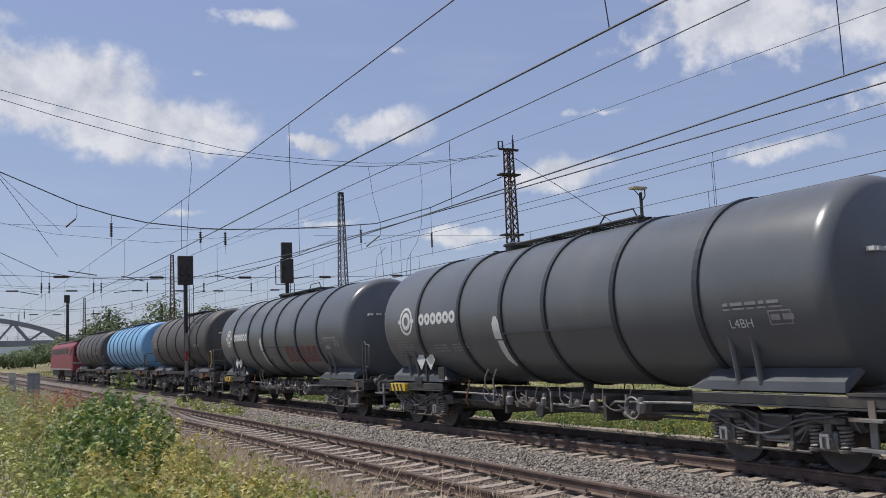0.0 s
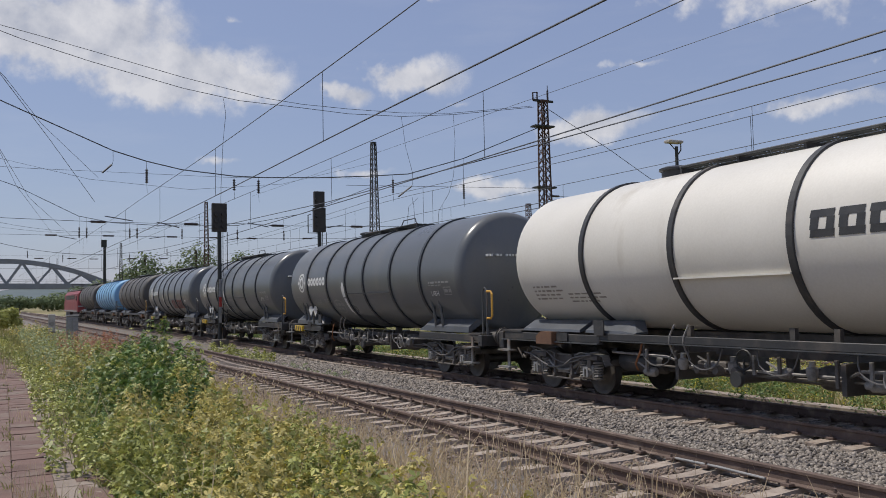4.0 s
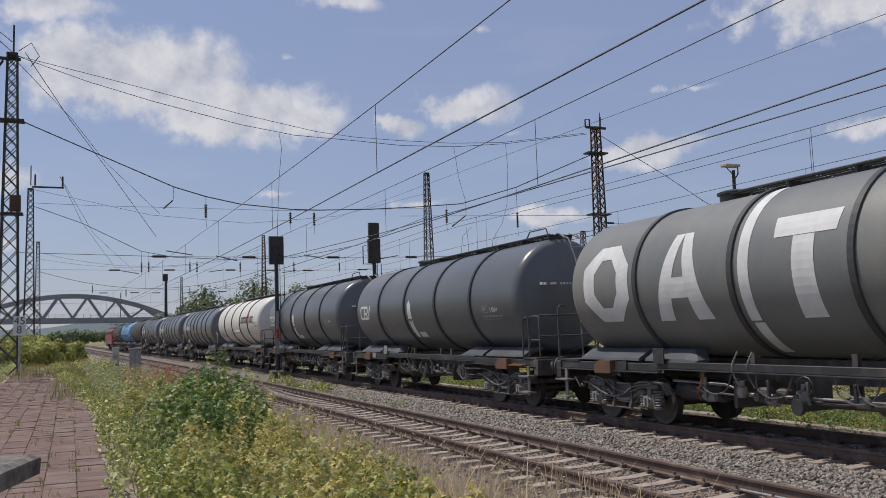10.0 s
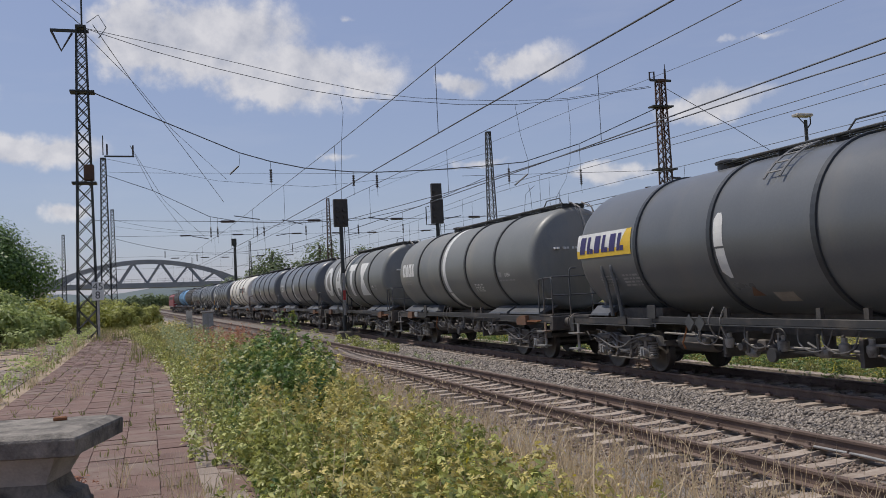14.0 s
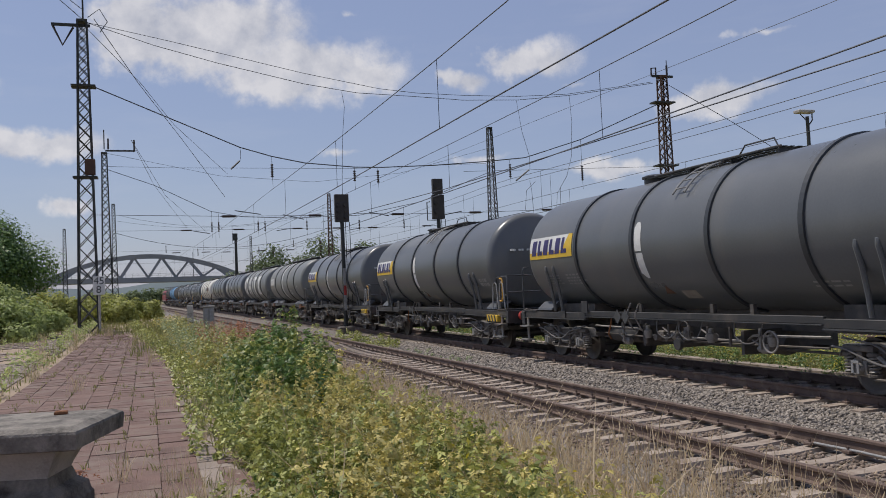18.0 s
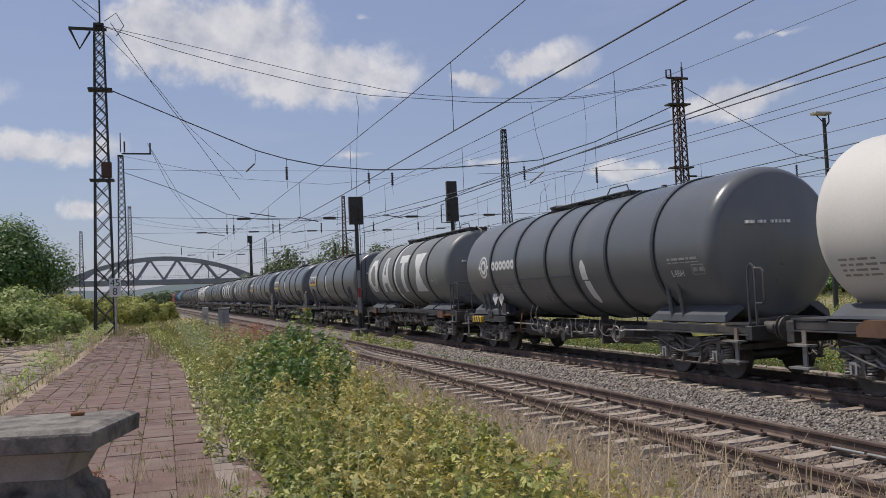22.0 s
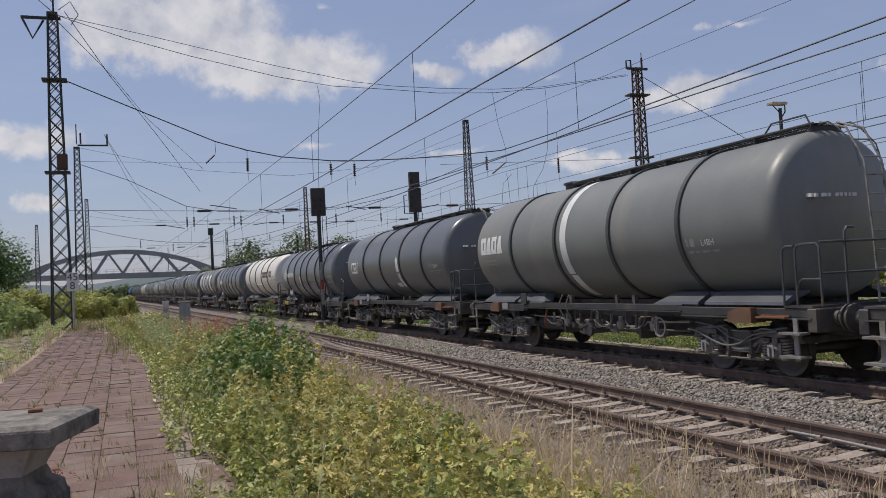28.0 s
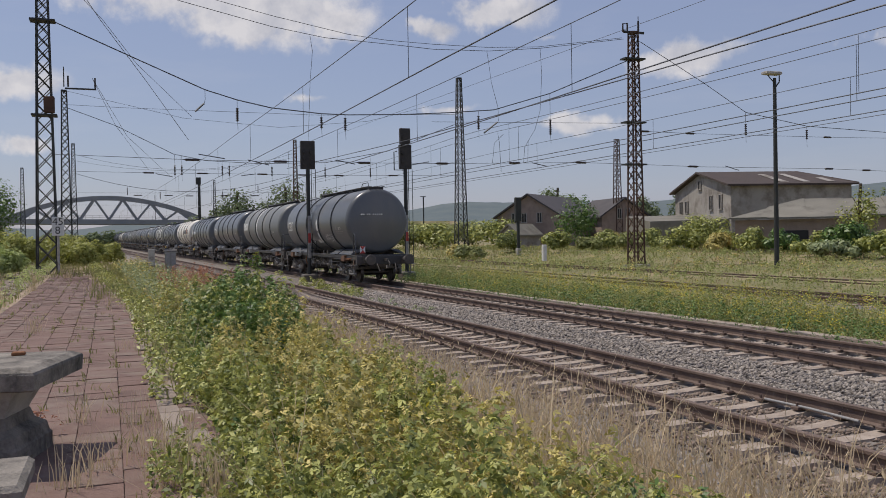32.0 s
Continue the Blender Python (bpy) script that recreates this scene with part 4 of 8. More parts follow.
        if k % 2 == 0:
            f = Form().lathe([(-0.14, 0.01), (-0.14, 0.05), (-0.10, 0.09), (0.06, 0.09), (0.10, 0.06), (0.16, 0.06), (0.16, 0.01)], 10, "y", (-1.0, y, z))
            f.tube((-1.0, y, z), (-1.05, y + 0.3, z + 0.16), 0.018, 5)
            part("cock", f, M["bogie_light"], w, smooth=True)
    for y in (h - 5.05, h - 5.4):
        part("release_lever", Form().pipe(eased([(-1.16, y - 0.04, 0.86), (-1.26, y, 1.10), (-1.28, y - 0.03, 1.26), (-1.24, y - 0.12, 1.46)], 3), 0.018, 5), M["bogie_light"], w, smooth=True)
    part("air_pipe", Form().pipe([(-1.05, -h + 3.2, 0.90), (-1.08, -2.0, 0.86), (-1.00, -1.7, 0.74), (-1.00, 1.4, 0.74), (-1.08, 1.9, 0.88), (-1.05, h - 3.2, 0.90)], 0.024, 6), M["bogie_light"], w, smooth=True)
    part("air_pipe", Form().pipe([(-0.90, -h + 3.4, 0.70), (-0.95, 0.0, 0.66), (-0.90, h - 3.4, 0.72)], 0.02, 6), M["bogie"], w, smooth=True)
    for k in range(4):
        y = 2.4 - k * rnd.uniform(1.1, 1.5)
        part("cable", Form().pipe(eased([(-1.18, y, 1.10), (-1.22, y - 0.05, 0.86), (-1.2, y - 0.3, 0.72), (-1.18, y - 0.62, 0.80), (-1.16, y - 0.75, 1.08)], 3), 0.013, 5), M["hose"], w, smooth=True)
        y -= 0.9
        part("fitting", Form().lathe([(-0.12, 0.02), (-0.12, 0.06), (-0.04, 0.09), (0.05, 0.09), (0.08, 0.05), (0.16, 0.05), (0.16, 0.02)], 10, "z", (-1.08, y, 0.80)), M["bogie_light"], w, smooth=True)
    part("hand_wheel", Form().pipe([(-1.20, -2.6 + 0.19 * math.cos(k * math.pi / 8), 0.78 + 0.19 * math.sin(k * math.pi / 8)) for k in range(17)], 0.018, 5), M["bogie_light"], w)
    part("earth_strap", Form().pipe([(-1.22, h - 4.3, 1.2), (-1.25, h - 4.25, 0.95), (-1.20, h - 4.05, 0.72), (-1.1, h - 4.0, 0.6)], 0.02, 5), M["rust"], w)
    for y in (h - 5.4, -h + 5.0, -0.9) if style != "erm" else ():
        part("support_post", Form().box(-1.14, -1.06, y - 0.05, y + 0.05, 1.26, 1.44), M["under"], w)
    part("reservoir", Form().lathe([(-0.62, 0.02), (-0.62, 0.16), (-0.54, 0.20), (0.54, 0.20), (0.62, 0.16), (0.62, 0.02)], 16, "y", (-0.72, 2.9, 0.72)), M["frame_grey"], w, smooth=True)
    # top walkway from the middle to the rear, manholes
    laddered = style in ("crv", "gatk", "gatx", "was")
    y0, y1 = (-h + 0.35, h - 4.5) if laddered else (-2.2, 2.0)
    f = Form()
    k = y0
    while k < y1:
        for x in (-0.26, -0.09, 0.09, 0.26):
            f.box(x - 0.05, x + 0.05, k, k + 0.62, zc + r + 0.075, zc + r + 0.09)
        k += 0.66
    part("walkway", f, M["mast"], w, "grated walkway along the crown", kind="stuff")
    k = y0 + 0.1
    while k < y1:
        part("bearer", Form().box(-0.34, 0.34, k - 0.02, k + 0.02, zc + r - 0.05, zc + r + 0.072), M["frame_grey"], w)
        k += 1.4
    for x in (-0.36, 0.36):
        part("walkway_rail", Form().tube((x, y0, zc + r + 0.09), (x, y1, zc + r + 0.09), 0.022, 6), M["rail_paint"], w)
    ye = y0 + 0.05
    part("crown_hoop", Form().pipe([(-0.36, ye, zc + r + 0.05), (-0.36, ye + 0.12, zc + r + 0.26), (-0.36, ye + 0.95, zc + r + 0.26), (-0.36, ye + 1.15, zc + r + 0.08)], 0.018, 6), M["rail_paint"], w, smooth=True)
    f = Form()
    f.lathe([(zc + r - 0.05, 0.28), (zc + r + 0.10, 0.28), (zc + r + 0.11, 0.33), (zc + r + 0.15, 0.33), (zc + r + 0.19, 0.22), (zc + r + 0.20, 0.02)], 20, "z", (0, y1 + 0.5, 0))
    part("manhole", f, M["frame_grey"], w, smooth=True)
    if laddered and not bare:
        # ladder up the rear end, set to the near side
        f = Form()
        xs = (-0.06, 0.32)
        for x in xs:
            f.pipe([(x, -h - 0.50, 1.26), (x, -h - 0.46, 2.4), (x, -h - 0.38, 3.6), (x, -h - 0.06, 4.2), (x, -h + 0.5, zc + r + 0.14)], 0.022, 6)
        for k in range(9):
            z = 1.5 + k * 0.31
            y = -h - 0.50 + 0.05 * (z - 1.26) + 0.5 * max(0.0, z - 3.6)
            f.tube((xs[0], y, z), (xs[1], y, z), 0.014, 5)
        part("ladder", f, M["bogie_light"], w, "dull grey end ladder", smooth=True)
        for x in (-0.12, 0.38):
            f = Form().pipe([(x, -h - 0.36, 3.5), (x, -h - 0.24, 3.9), (x, -h + 0.06, 4.22), (x, -h + 0.26, 4.36), (x, -h + 0.44, 4.36), (x, -h + 0.50, 4.26)], 0.013, 6)
            part("ladder_rail", f, M["rail_paint"], w, smooth=True)
    # handrails of the rear platform
    e = -1
    rail_mat = M["mast_rust"] if style == "was" else M["rail_paint"]
    if style == "erm":
        for x in (-1.27, 1.27):
            y = -h - 0.42
            f = Form().pipe([(x, y, 1.12), (x, y, 2.14), (x, y - 0.03, 2.21), (x, y - 0.10, 2.25), (x, y - 0.17, 2.21), (x, y - 0.20, 2.14), (x, y - 0.20, 1.12)], 0.026, 6)
            part("hoop", f, rail_mat, w, smooth=True)
            f = Form().pipe([(x, y - 0.20, 2.16), (x, y - 0.38, 2.16), (x, y - 0.44, 2.10), (x, y - 0.44, 1.58), (x, y - 0.38, 1.52), (x, y - 0.20, 1.52)], 0.028, 6)
            part("grab_rail", f, M["amber"] if amber else rail_mat, w, "amber yellow grab rail" if amber else "", smooth=True)
    for x in (-1.28, 1.28) if not bare and style != "erm" else ():
        f = Form()
        f.pipe([(x, -h + 0.30, 1.26), (x, -h + 0.30, 2.14), (x, -h + 0.27, 2.21), (x, -h + 0.20, 2.24), (x, -h + 0.02, 2.24)], 0.022, 6)
        f.pipe([(x, -h + 0.0, 1.26), (x, -h + 0.0, 2.16), (x, -h - 0.04, 2.23), (x, -h - 0.12, 2.26), (x, -h - 0.46, 2.26), (x, -h - 0.52, 2.20), (x, -h - 0.53, 1.26)], 0.022, 6)
        f.pipe([(x, -h + 0.0, 1.50), (x, -h - 0.06, 1.64), (x, -h - 0.14, 1.69), (x, -h - 0.53, 1.69)], 0.020, 6)
        part("handrail", f, rail_mat, w, smooth=True)
    f = Form()
    f.pipe([(-1.28, -h - 0.53, 2.28), (1.28, -h - 0.53, 2.28)], 0.022, 6)
    f.pipe([(-1.28, -h - 0.53, 1.78), (1.28, -h - 0.53, 1.78)], 0.02, 6)
    f.pipe([(-0.75, -h - 0.53, 1.26), (-0.75, -h - 0.53, 2.42), (-0.70, -h - 0.53, 2.50), (-0.55, -h - 0.53, 2.50)], 0.024, 6)
    if bare:
        f = Form().pipe([(-1.28, -h - 0.10, 1.26), (-1.28, -h - 0.10, 2.10), (-1.28, -h - 0.16, 2.18), (-1.28, -h - 0.36, 2.18), (-1.28, -h - 0.42, 2.10), (-1.28, -h - 0.42, 1.26)], 0.024, 6)
        part("handrail", f, rail_mat, w, smooth=True)
        board = part("tail_board", Form().box(-1.14, -0.90, -h - 0.66, -h - 0.64, 1.34, 1.66), M["white"], w, "red and white tail board")
        part("red_field", Form().prism([(-1.14, 1.34), (-0.90, 1.34), (-1.02, 1.50)], Matrix(((1, 0, 0, 0), (0, 0, 1, -h - 0.668), (0, 1, 0, 0), (0, 0, 0, 1))), 0.006), M["red"], board)
        part("red_field", Form().prism([(-1.14, 1.66), (-0.90, 1.66), (-1.02, 1.50)], Matrix(((1, 0, 0, 0), (0, 0, 1, -h - 0.668), (0, 1, 0, 0), (0, 0, 0, 1))), 0.006), M["red"], board)
        part("lamp_bracket", Form().box(-1.04, -1.0, -h - 0.64, -h - 0.60, 1.24, 1.5), M["under"], w)
    elif style != "erm":
        part("end_rail", f, rail_mat, w, smooth=True)
    if style == "mil":
        f = Form()
        for y in (-h + 0.35, -h - 0.15):
            f.pipe([(-1.31, y + 0.22, 1.28), (-1.31, y + 0.12, 2.02), (-1.31, y, 2.10), (-1.31, y - 0.12, 2.02), (-1.31, y - 0.24, 1.28)], 0.02, 6)
        part("stay", f, M["white_dim"], w, "pale grey hooped stay", smooth=True)
    f = Form()
    f.pipe([(-1.30, -h - 0.02, 1.52), (-1.30, -h - 0.16, 1.52), (-1.30, -h - 0.22, 1.60), (-1.30, -h - 0.22, 2.12), (-1.30, -h - 0.16, 2.20), (-1.30, -h - 0.02, 2.20)], 0.028, 6)
    if amber and style != "erm":
        part("grab_rail", f, M["amber"], w, "amber yellow grab rail", smooth=True)
    # insulation pipes up the flank near the ends
    if style in ("erm", "mil"):
        for e in (-1, 1):
            for q in (0.0, 0.42):
                f = Form()
                y = e * (h - 1.75 - q) if e < 0 else e * (h - 1.35 - q)
                f.pipe([(-1.22, y, 1.25), (-1.27, y, 1.62), (-1.36, y, 2.05), (-1.45, y, 2.34), (-1.44, y, 2.42), (-1.40, y, 2.44)], 0.045, 8)
                part("support_strut", f, skin, w, smooth=True)
    # ---- markings on the flank
    U = lambda b: b + shift - h               # metres behind the tank's front, to the right
    if style == "erm":
        logo = ring_quads(U(1.75), 0.02, 0.29, 0.36) + ring_quads(U(1.75), 0.02, 0.12, 0.23, 16) + [bar(U(1.32), U(1.50), -0.03, 0.07), bar(U(2.0), U(2.18), -0.03, 0.07)]
        for k in range(6):
            x = U(2.46) + 0.31 * k
            logo += ring_quads(x + 0.14, 0.03, 0.055, 0.15, 12)
        part("emblem", wrap(logo[:20]), M["white"], w, "white ring emblem")
        part("emblem", wrap(logo[20:36]), M["white"], w)
        for q in logo[36:38]:
            part("emblem", wrap([q]), M["white"], w)
        for k in range(6):
            part("logo_shape", wrap(logo[38 + 12 * k:50 + 12 * k]), M["white"], w, "white rounded shape")
        for k in (0, 1):
            y = h - shift - 2.05 - 0.50 * k
            f = Form().prism([(y, 1.44), (y + 0.235, 1.70), (y, 1.96), (y - 0.235, 1.70)], Matrix(((0, 0, 1, -1.30), (1, 0, 0, 0), (0, 1, 0, 0), (0, 0, 0, 1))), 0.012)
            part("placard", f, M["white"] if k == 0 else M["tank_white"], w, "white diamond placard")
        part("placard_frame", Form().box(-1.285, -1.265, h - shift - 2.8, h - shift - 1.8, 1.60, 1.64).box(-1.285, -1.265, h - shift - 2.32, h - shift - 2.24, 1.15, 1.64), M["frame_grey"], w)
        m0 = U(8.45) if mirrored else U(5.86)
        part("marking", wrap([bar(m0, m0 + 0.30, -0.56, -0.22), ((m0, -0.22), (m0 + 0.30, -0.22), (m0 + 0.2, -0.06), (m0 + 0.1, -0.06)), bar(m0 + 0.06, m0 + 0.36, -1.10, -0.60), ((m0 + 0.16, -1.28), (m0 + 0.26, -1.28), (m0 + 0.36, -1.10), (m0 + 0.06, -1.10))]), M["white"], w, "white fill-level panel")
        part("print", wrap(small_print(U(0.95), -0.52, 1.0, 6, rnd, 0.03, 0.045) + small_print(U(3.0), -0.66, 0.7, 3, rnd, 0.04, 0.04) + small_print(U(3.9), -0.66, 0.8, 3, rnd, 0.04, 0.04) + small_print(U(12.4), -0.26, 1.25, 1, rnd, 0.05) + small_print(U(12.4), -0.32, 1.0, 1, rnd, 0.025) + [bar(U(13.2), U(13.6), -0.58, -0.56), bar(U(13.2), U(13.6), -0.38, -0.36), bar(U(13.2), U(13.22), -0.56, -0.38), bar(U(13.58), U(13.6), -0.56, -0.38)] + small_print(U(13.24), -0.51, 0.3, 1, rnd, 0.09)), M["white_dim"], w, kind="stuff")
        part("lettering", written("L4BH", 0.20, U(12.45), -0.60), M["white"], w, "white tank code")
    elif style == "was":
        lg = []
        x = U(8.05)
        for k in range(7):
            if k == 4:
                x += 0.66
                continue
            lg += [bar(x, x + 0.40, -0.06, 0.05, 0.01), bar(x, x + 0.14, 0.05, 0.22, 0.01), bar(x, x + 0.40, 0.22, 0.33, 0.01), bar(x + 0.27, x + 0.40, 0.05, 0.22, 0.01)]
            x += 0.475
        for k in range(0, len(lg), 4):
            part("logo_shape", wrap(lg[k:k + 4]), M["charcoal"], w, "charcoal block shape")
        part("emblem", wrap(ring_quads(U(10.19), 0.14, 0.14, 0.31, 18)), M["orange"], w, "orange ring emblem")
        part("print", wrap(small_print(U(11.3), -0.09, 1.25, 1, rnd, 0.05) + small_print(U(11.3), -0.15, 1.0, 1, rnd, 0.022) + small_print(U(12.1), -0.32, 0.4, 1, rnd, 0.12) + small_print(U(0.7), -0.62, 0.9, 4, rnd, 0.04) + small_print(U(1.9), -0.80, 1.1, 3, rnd, 0.035)), M["print_dim"], w, kind="stuff")
        part("lettering", written("L4BH", 0.15, U(11.35), -0.33), M["charcoal"], w, "dark tank code")
        part("ledge", Form().box(-1.44, -1.35, h - shift - 7.65, h - shift - 5.2, 2.235, 2.265), M["tank_white"], w, "thin ledge along the flank")
    elif style == "crv":
        u, s = U(0.72), -0.08
        lg = [bar(u + 0.06, u + 0.78, s - 0.25, s - 0.17), bar(u, u + 0.09, s - 0.19, s + 0.17), bar(u + 0.06, u + 0.80, s + 0.16, s + 0.24), bar(u + 0.40, u + 0.49, s - 0.17, s + 0.16),
              bar(u + 0.74, u + 0.83, s - 0.02, s + 0.18), bar(u + 0.49, u + 0.78, s - 0.06, s + 0.01), bar(u + 0.92, u + 1.02, s - 0.25, s + 0.24, 0.10), ((u + 0.60, s - 0.07), (u + 0.70, s - 0.07), (u + 0.92, s - 0.25), (u + 0.82, s - 0.25))]
        part("logo", wrap(lg), M["white"], w, "white outlined block emblem")
        m0, plate = (U(7.28), -0.62) if mirrored else (U(5.52), 0.40)
        part("marking", wrap([bar(m0, m0 + 0.30, -0.40, 0.06), ((m0, 0.06), (m0 + 0.30, 0.06), (m0 + 0.15, 0.20), (m0 + 0.15, 0.20)), ((m0, -0.44), (m0 + 0.15, -0.52), (m0 + 0.15, -1.12), (m0 + 0.02, -1.0)), ((m0 + 0.15, -0.52), (m0 + 0.30, -0.44), (m0 + 0.30, -1.0), (m0 + 0.15, -1.12)),
                              bar(m0 + plate, m0 + plate + 0.52, -1.08, -0.88)]), M["white"], w, "pale grey fill-level panel with a notched middle")
        part("print", wrap(small_print(U(0.75), -0.46, 0.7, 5, rnd, 0.03, 0.045) + small_print(U(1.3), -0.92, 1.3, 4, rnd, 0.045, 0.04) + small_print(U(10.95), -0.50, 1.15, 1, rnd, 0.05) + small_print(U(10.95), -0.57, 1.0, 1, rnd, 0.022) + [bar(U(10.95), U(11.3), -0.38, -0.36), bar(U(10.95), U(11.3), -0.20, -0.18), bar(U(10.95), U(10.97), -0.36, -0.20), bar(U(11.28), U(11.3), -0.36, -0.20)] + small_print(U(10.99), -0.32, 0.26, 1, rnd, 0.09)), M["white_dim"], w, kind="stuff")
        part("lettering", written("L4BH", 0.19, U(11.42), -0.37), M["white"], w, "white tank code")
    elif style in ("gatk",):
        big = []
        a = U(1.55)
        oc = [(0.86 * math.cos(radians(22.5 + 45 * k)), 0.88 * math.sin(radians(22.5 + 45 * k))) for k in range(8)]
        for k in range(8):
            p, q = oc[k], oc[(k + 1) % 8]
            for j in range(4):
                (u0, v0), (u1, v1) = [(0.50 + 0.125 * i, 0.62 + 0.095 * i) for i in (j, j + 1)]
                big.append(((a + p[0] * u0, 0.04 + p[1] * v0), (a + p[0] * u1, 0.04 + p[1] * v1), (a + q[0] * u1, 0.04 + q[1] * v1), (a + q[0] * u0, 0.04 + q[1] * v0)))
        b = U(3.10)
        big += [((b, -0.80), (b + 0.42, -0.80), (b + 0.80, 0.86), (b + 0.56, 0.86)), ((b + 1.06, -0.80), (b + 1.50, -0.80), (b + 1.04, 0.86), (b + 0.80, 0.86)), ((b + 0.35, -0.36), (b + 1.15, -0.36), (b + 1.05, 0.02), (b + 0.45, 0.02))]
        c = U(6.15)
        big += [((c + 0.42, -0.84), (c + 0.88, -0.84), (c + 0.86, 0.47), (c + 0.44, 0.47)), ((c + 0.04, 0.48), (c + 1.26, 0.48), (c + 1.30, 0.84), (c, 0.84))]
        d = U(8.38)
        big += [((d, -0.84), (d + 1.45, -0.84), (d + 0.92, 0.02), (d + 0.50, 0.02)), ((d + 0.50, 0.02), (d + 0.92, 0.02), (d + 1.45, 0.80), (d, 0.80))]
        for a0, a1 in ((0, 32), (32, 35), (35, 37), (37, 39)):
            part("logo_shape", wrap(big[a0:a1]), M["white"], w, "huge white block shape")
        part("marking", wrap([bar(U(5.42), U(5.66), -0.86, 1.9, 0.0), bar(U(5.45), U(5.69), -1.7, -0.90, 0.0)], step=0.1), M["white"], w, "thin white band round the shell")
        part("print", wrap(small_print(U(10.35), -0.56, 1.15, 1, rnd, 0.05) + [bar(U(11.05), U(11.4), -0.50, -0.48), bar(U(11.05), U(11.4), -0.30, -0.28)] + small_print(U(11.08), -0.44, 0.3, 1, rnd, 0.1)), M["white_dim"], w, kind="stuff")
        part("lettering", written("L4BH", 0.17, U(10.55), -0.46), M["white"], w, "white tank code")
    elif style == "gatx":
        lg = []
        for k in range(4):
            x = U(0.72) + 0.38 * k
            lg += [bar(x, x + 0.35, -0.13, 0.0), bar(x, x + 0.14, 0.0, 0.24), bar(x, x + 0.35, 0.24, 0.37), bar(x + 0.23, x + 0.35, 0.0, 0.24)] if k % 2 == 0 else [((x, -0.13), (x + 0.36, -0.13), (x + 0.25, 0.37), (x + 0.11, 0.37))]
        for a0, a1 in ((0, 4), (4, 5), (5, 9), (9, 10)):
            part("logo_shape", wrap(lg[a0:a1]), M["white"], w, "small white block shape")
        part("marking", wrap([bar(U(5.62), U(5.92), -0.86, 2.2, 0.0), bar(U(5.66), U(5.96), -1.75, -0.90, 0.0)], step=0.1), M["white"], w, "broad white band round the shell")
        part("print", wrap(small_print(U(0.95), -0.35, 0.8, 2, rnd) + small_print(U(10.55), -0.56, 1.1, 1, rnd, 0.05) + small_print(U(10.55), -0.43, 0.3, 1, rnd, 0.16)), M["white_dim"], w, kind="stuff")
        part("lettering", written("L4BH", 0.17, U(11.0), -0.42), M["white"], w, "white tank code")
    elif style == "mil":
        part("panel", wrap([bar(U(0.35), U(2.80), -0.12, 0.46)]), M["white"], w, "white sign panel")
        part("panel_band", wrap([bar(U(0.35), U(2.80), -0.12, 0.06), ((U(2.3), 0.06), (U(2.80), 0.06), (U(2.80), 0.46), (U(2.6), 0.46))], lift=0.010), M["yellow"], w, "yellow lower band of the sign panel")
        lg = []
        for k in range(6):
            x = U(0.52) + 0.345 * k
            lg += [bar(x, x + 0.13, -0.02, 0.38, 0.03), bar(x + 0.12, x + 0.27, -0.02, 0.09, 0.0)] if k % 2 else [bar(x, x + 0.25, -0.02, 0.38, 0.03)]
        part("logo", wrap(lg, lift=0.014), M["navy"], w, "row of slanted navy block shapes")
        m0 = U(5.72)
        part("marking", wrap([bar(m0, m0 + 0.26, -0.17, 0.34), ((m0, 0.34), (m0 + 0.26, 0.34), (m0 + 0.2, 0.46), (m0 + 0.08, 0.46)), bar(m0 + 0.02, m0 + 0.28, -0.66, -0.21), ((m0 + 0.18, -0.80), (m0 + 0.26, -0.80), (m0 + 0.28, -0.66), (m0 + 0.02, -0.66))]), M["white"], w, "white fill-level panel")
        # hooked steps that hang from the crown
        f = Form()
        for y in (h - shift - 7.35, h - shift - 6.95):
            f.pipe([(-(r + 0.09) * math.cos(a), y, zc + (r + 0.09) * math.sin(a)) for a in [radians(92 - 7 * k) for k in range(9)]], 0.024, 6)
        for k in range(6):
            a = radians(86 - 9 * k)
            f.tube((-(r + 0.09) * math.cos(a), h - shift - 7.35, zc + (r + 0.09) * math.sin(a)), (-(r + 0.09) * math.cos(a), h - shift - 6.95, zc + (r + 0.09) * math.sin(a)), 0.016, 5)
        part("crown_steps", f, M["galvanised"], w, "pale hooked steps hanging from the crown", smooth=True)
        for k in (0, 1):
            y = h - shift - 4.55 - 0.34 * k
            part("placard", Form().prism([(y, 0.98), (y + 0.16, 1.15), (y, 1.32), (y - 0.16, 1.15)], Matrix(((0, 0, 1, -1.33), (1, 0, 0, 0), (0, 1, 0, 0), (0, 0, 0, 1))), 0.012), M["rail_paint"], w, "grey diamond placard")
        part("data_plate", wrap([bar(U(6.75), U(7.25), -1.42, -1.16)]), M["print_dim"], w, "dull beige data plate")
        part("warning_mark", wrap([((U(6.15), -1.25), (U(6.5), -1.25), (U(6.33), -1.0), (U(6.33), -1.0))]), M["wedge"], w, "small orange-brown triangle")
        part("print", wrap(small_print(U(2.2), -0.62, 0.8, 4, rnd, 0.045, 0.04) + small_print(U(1.2), -0.62, 0.6, 4, rnd, 0.035, 0.04) + small_print(U(10.6), -1.05, 0.8, 2, rnd, 0.04) + small_print(U(12.4), -0.66, 0.7, 2, rnd, 0.11, 0.04)), M["white_dim"], w, kind="stuff")
    elif style == "brown":
        part("print", wrap(small_print(U(1.3), -0.05, 0.8, 2, rnd, 0.12) + small_print(U(10.4), -0.3, 1.1, 1, rnd, 0.12)), M["white_dim"], w, kind="stuff")
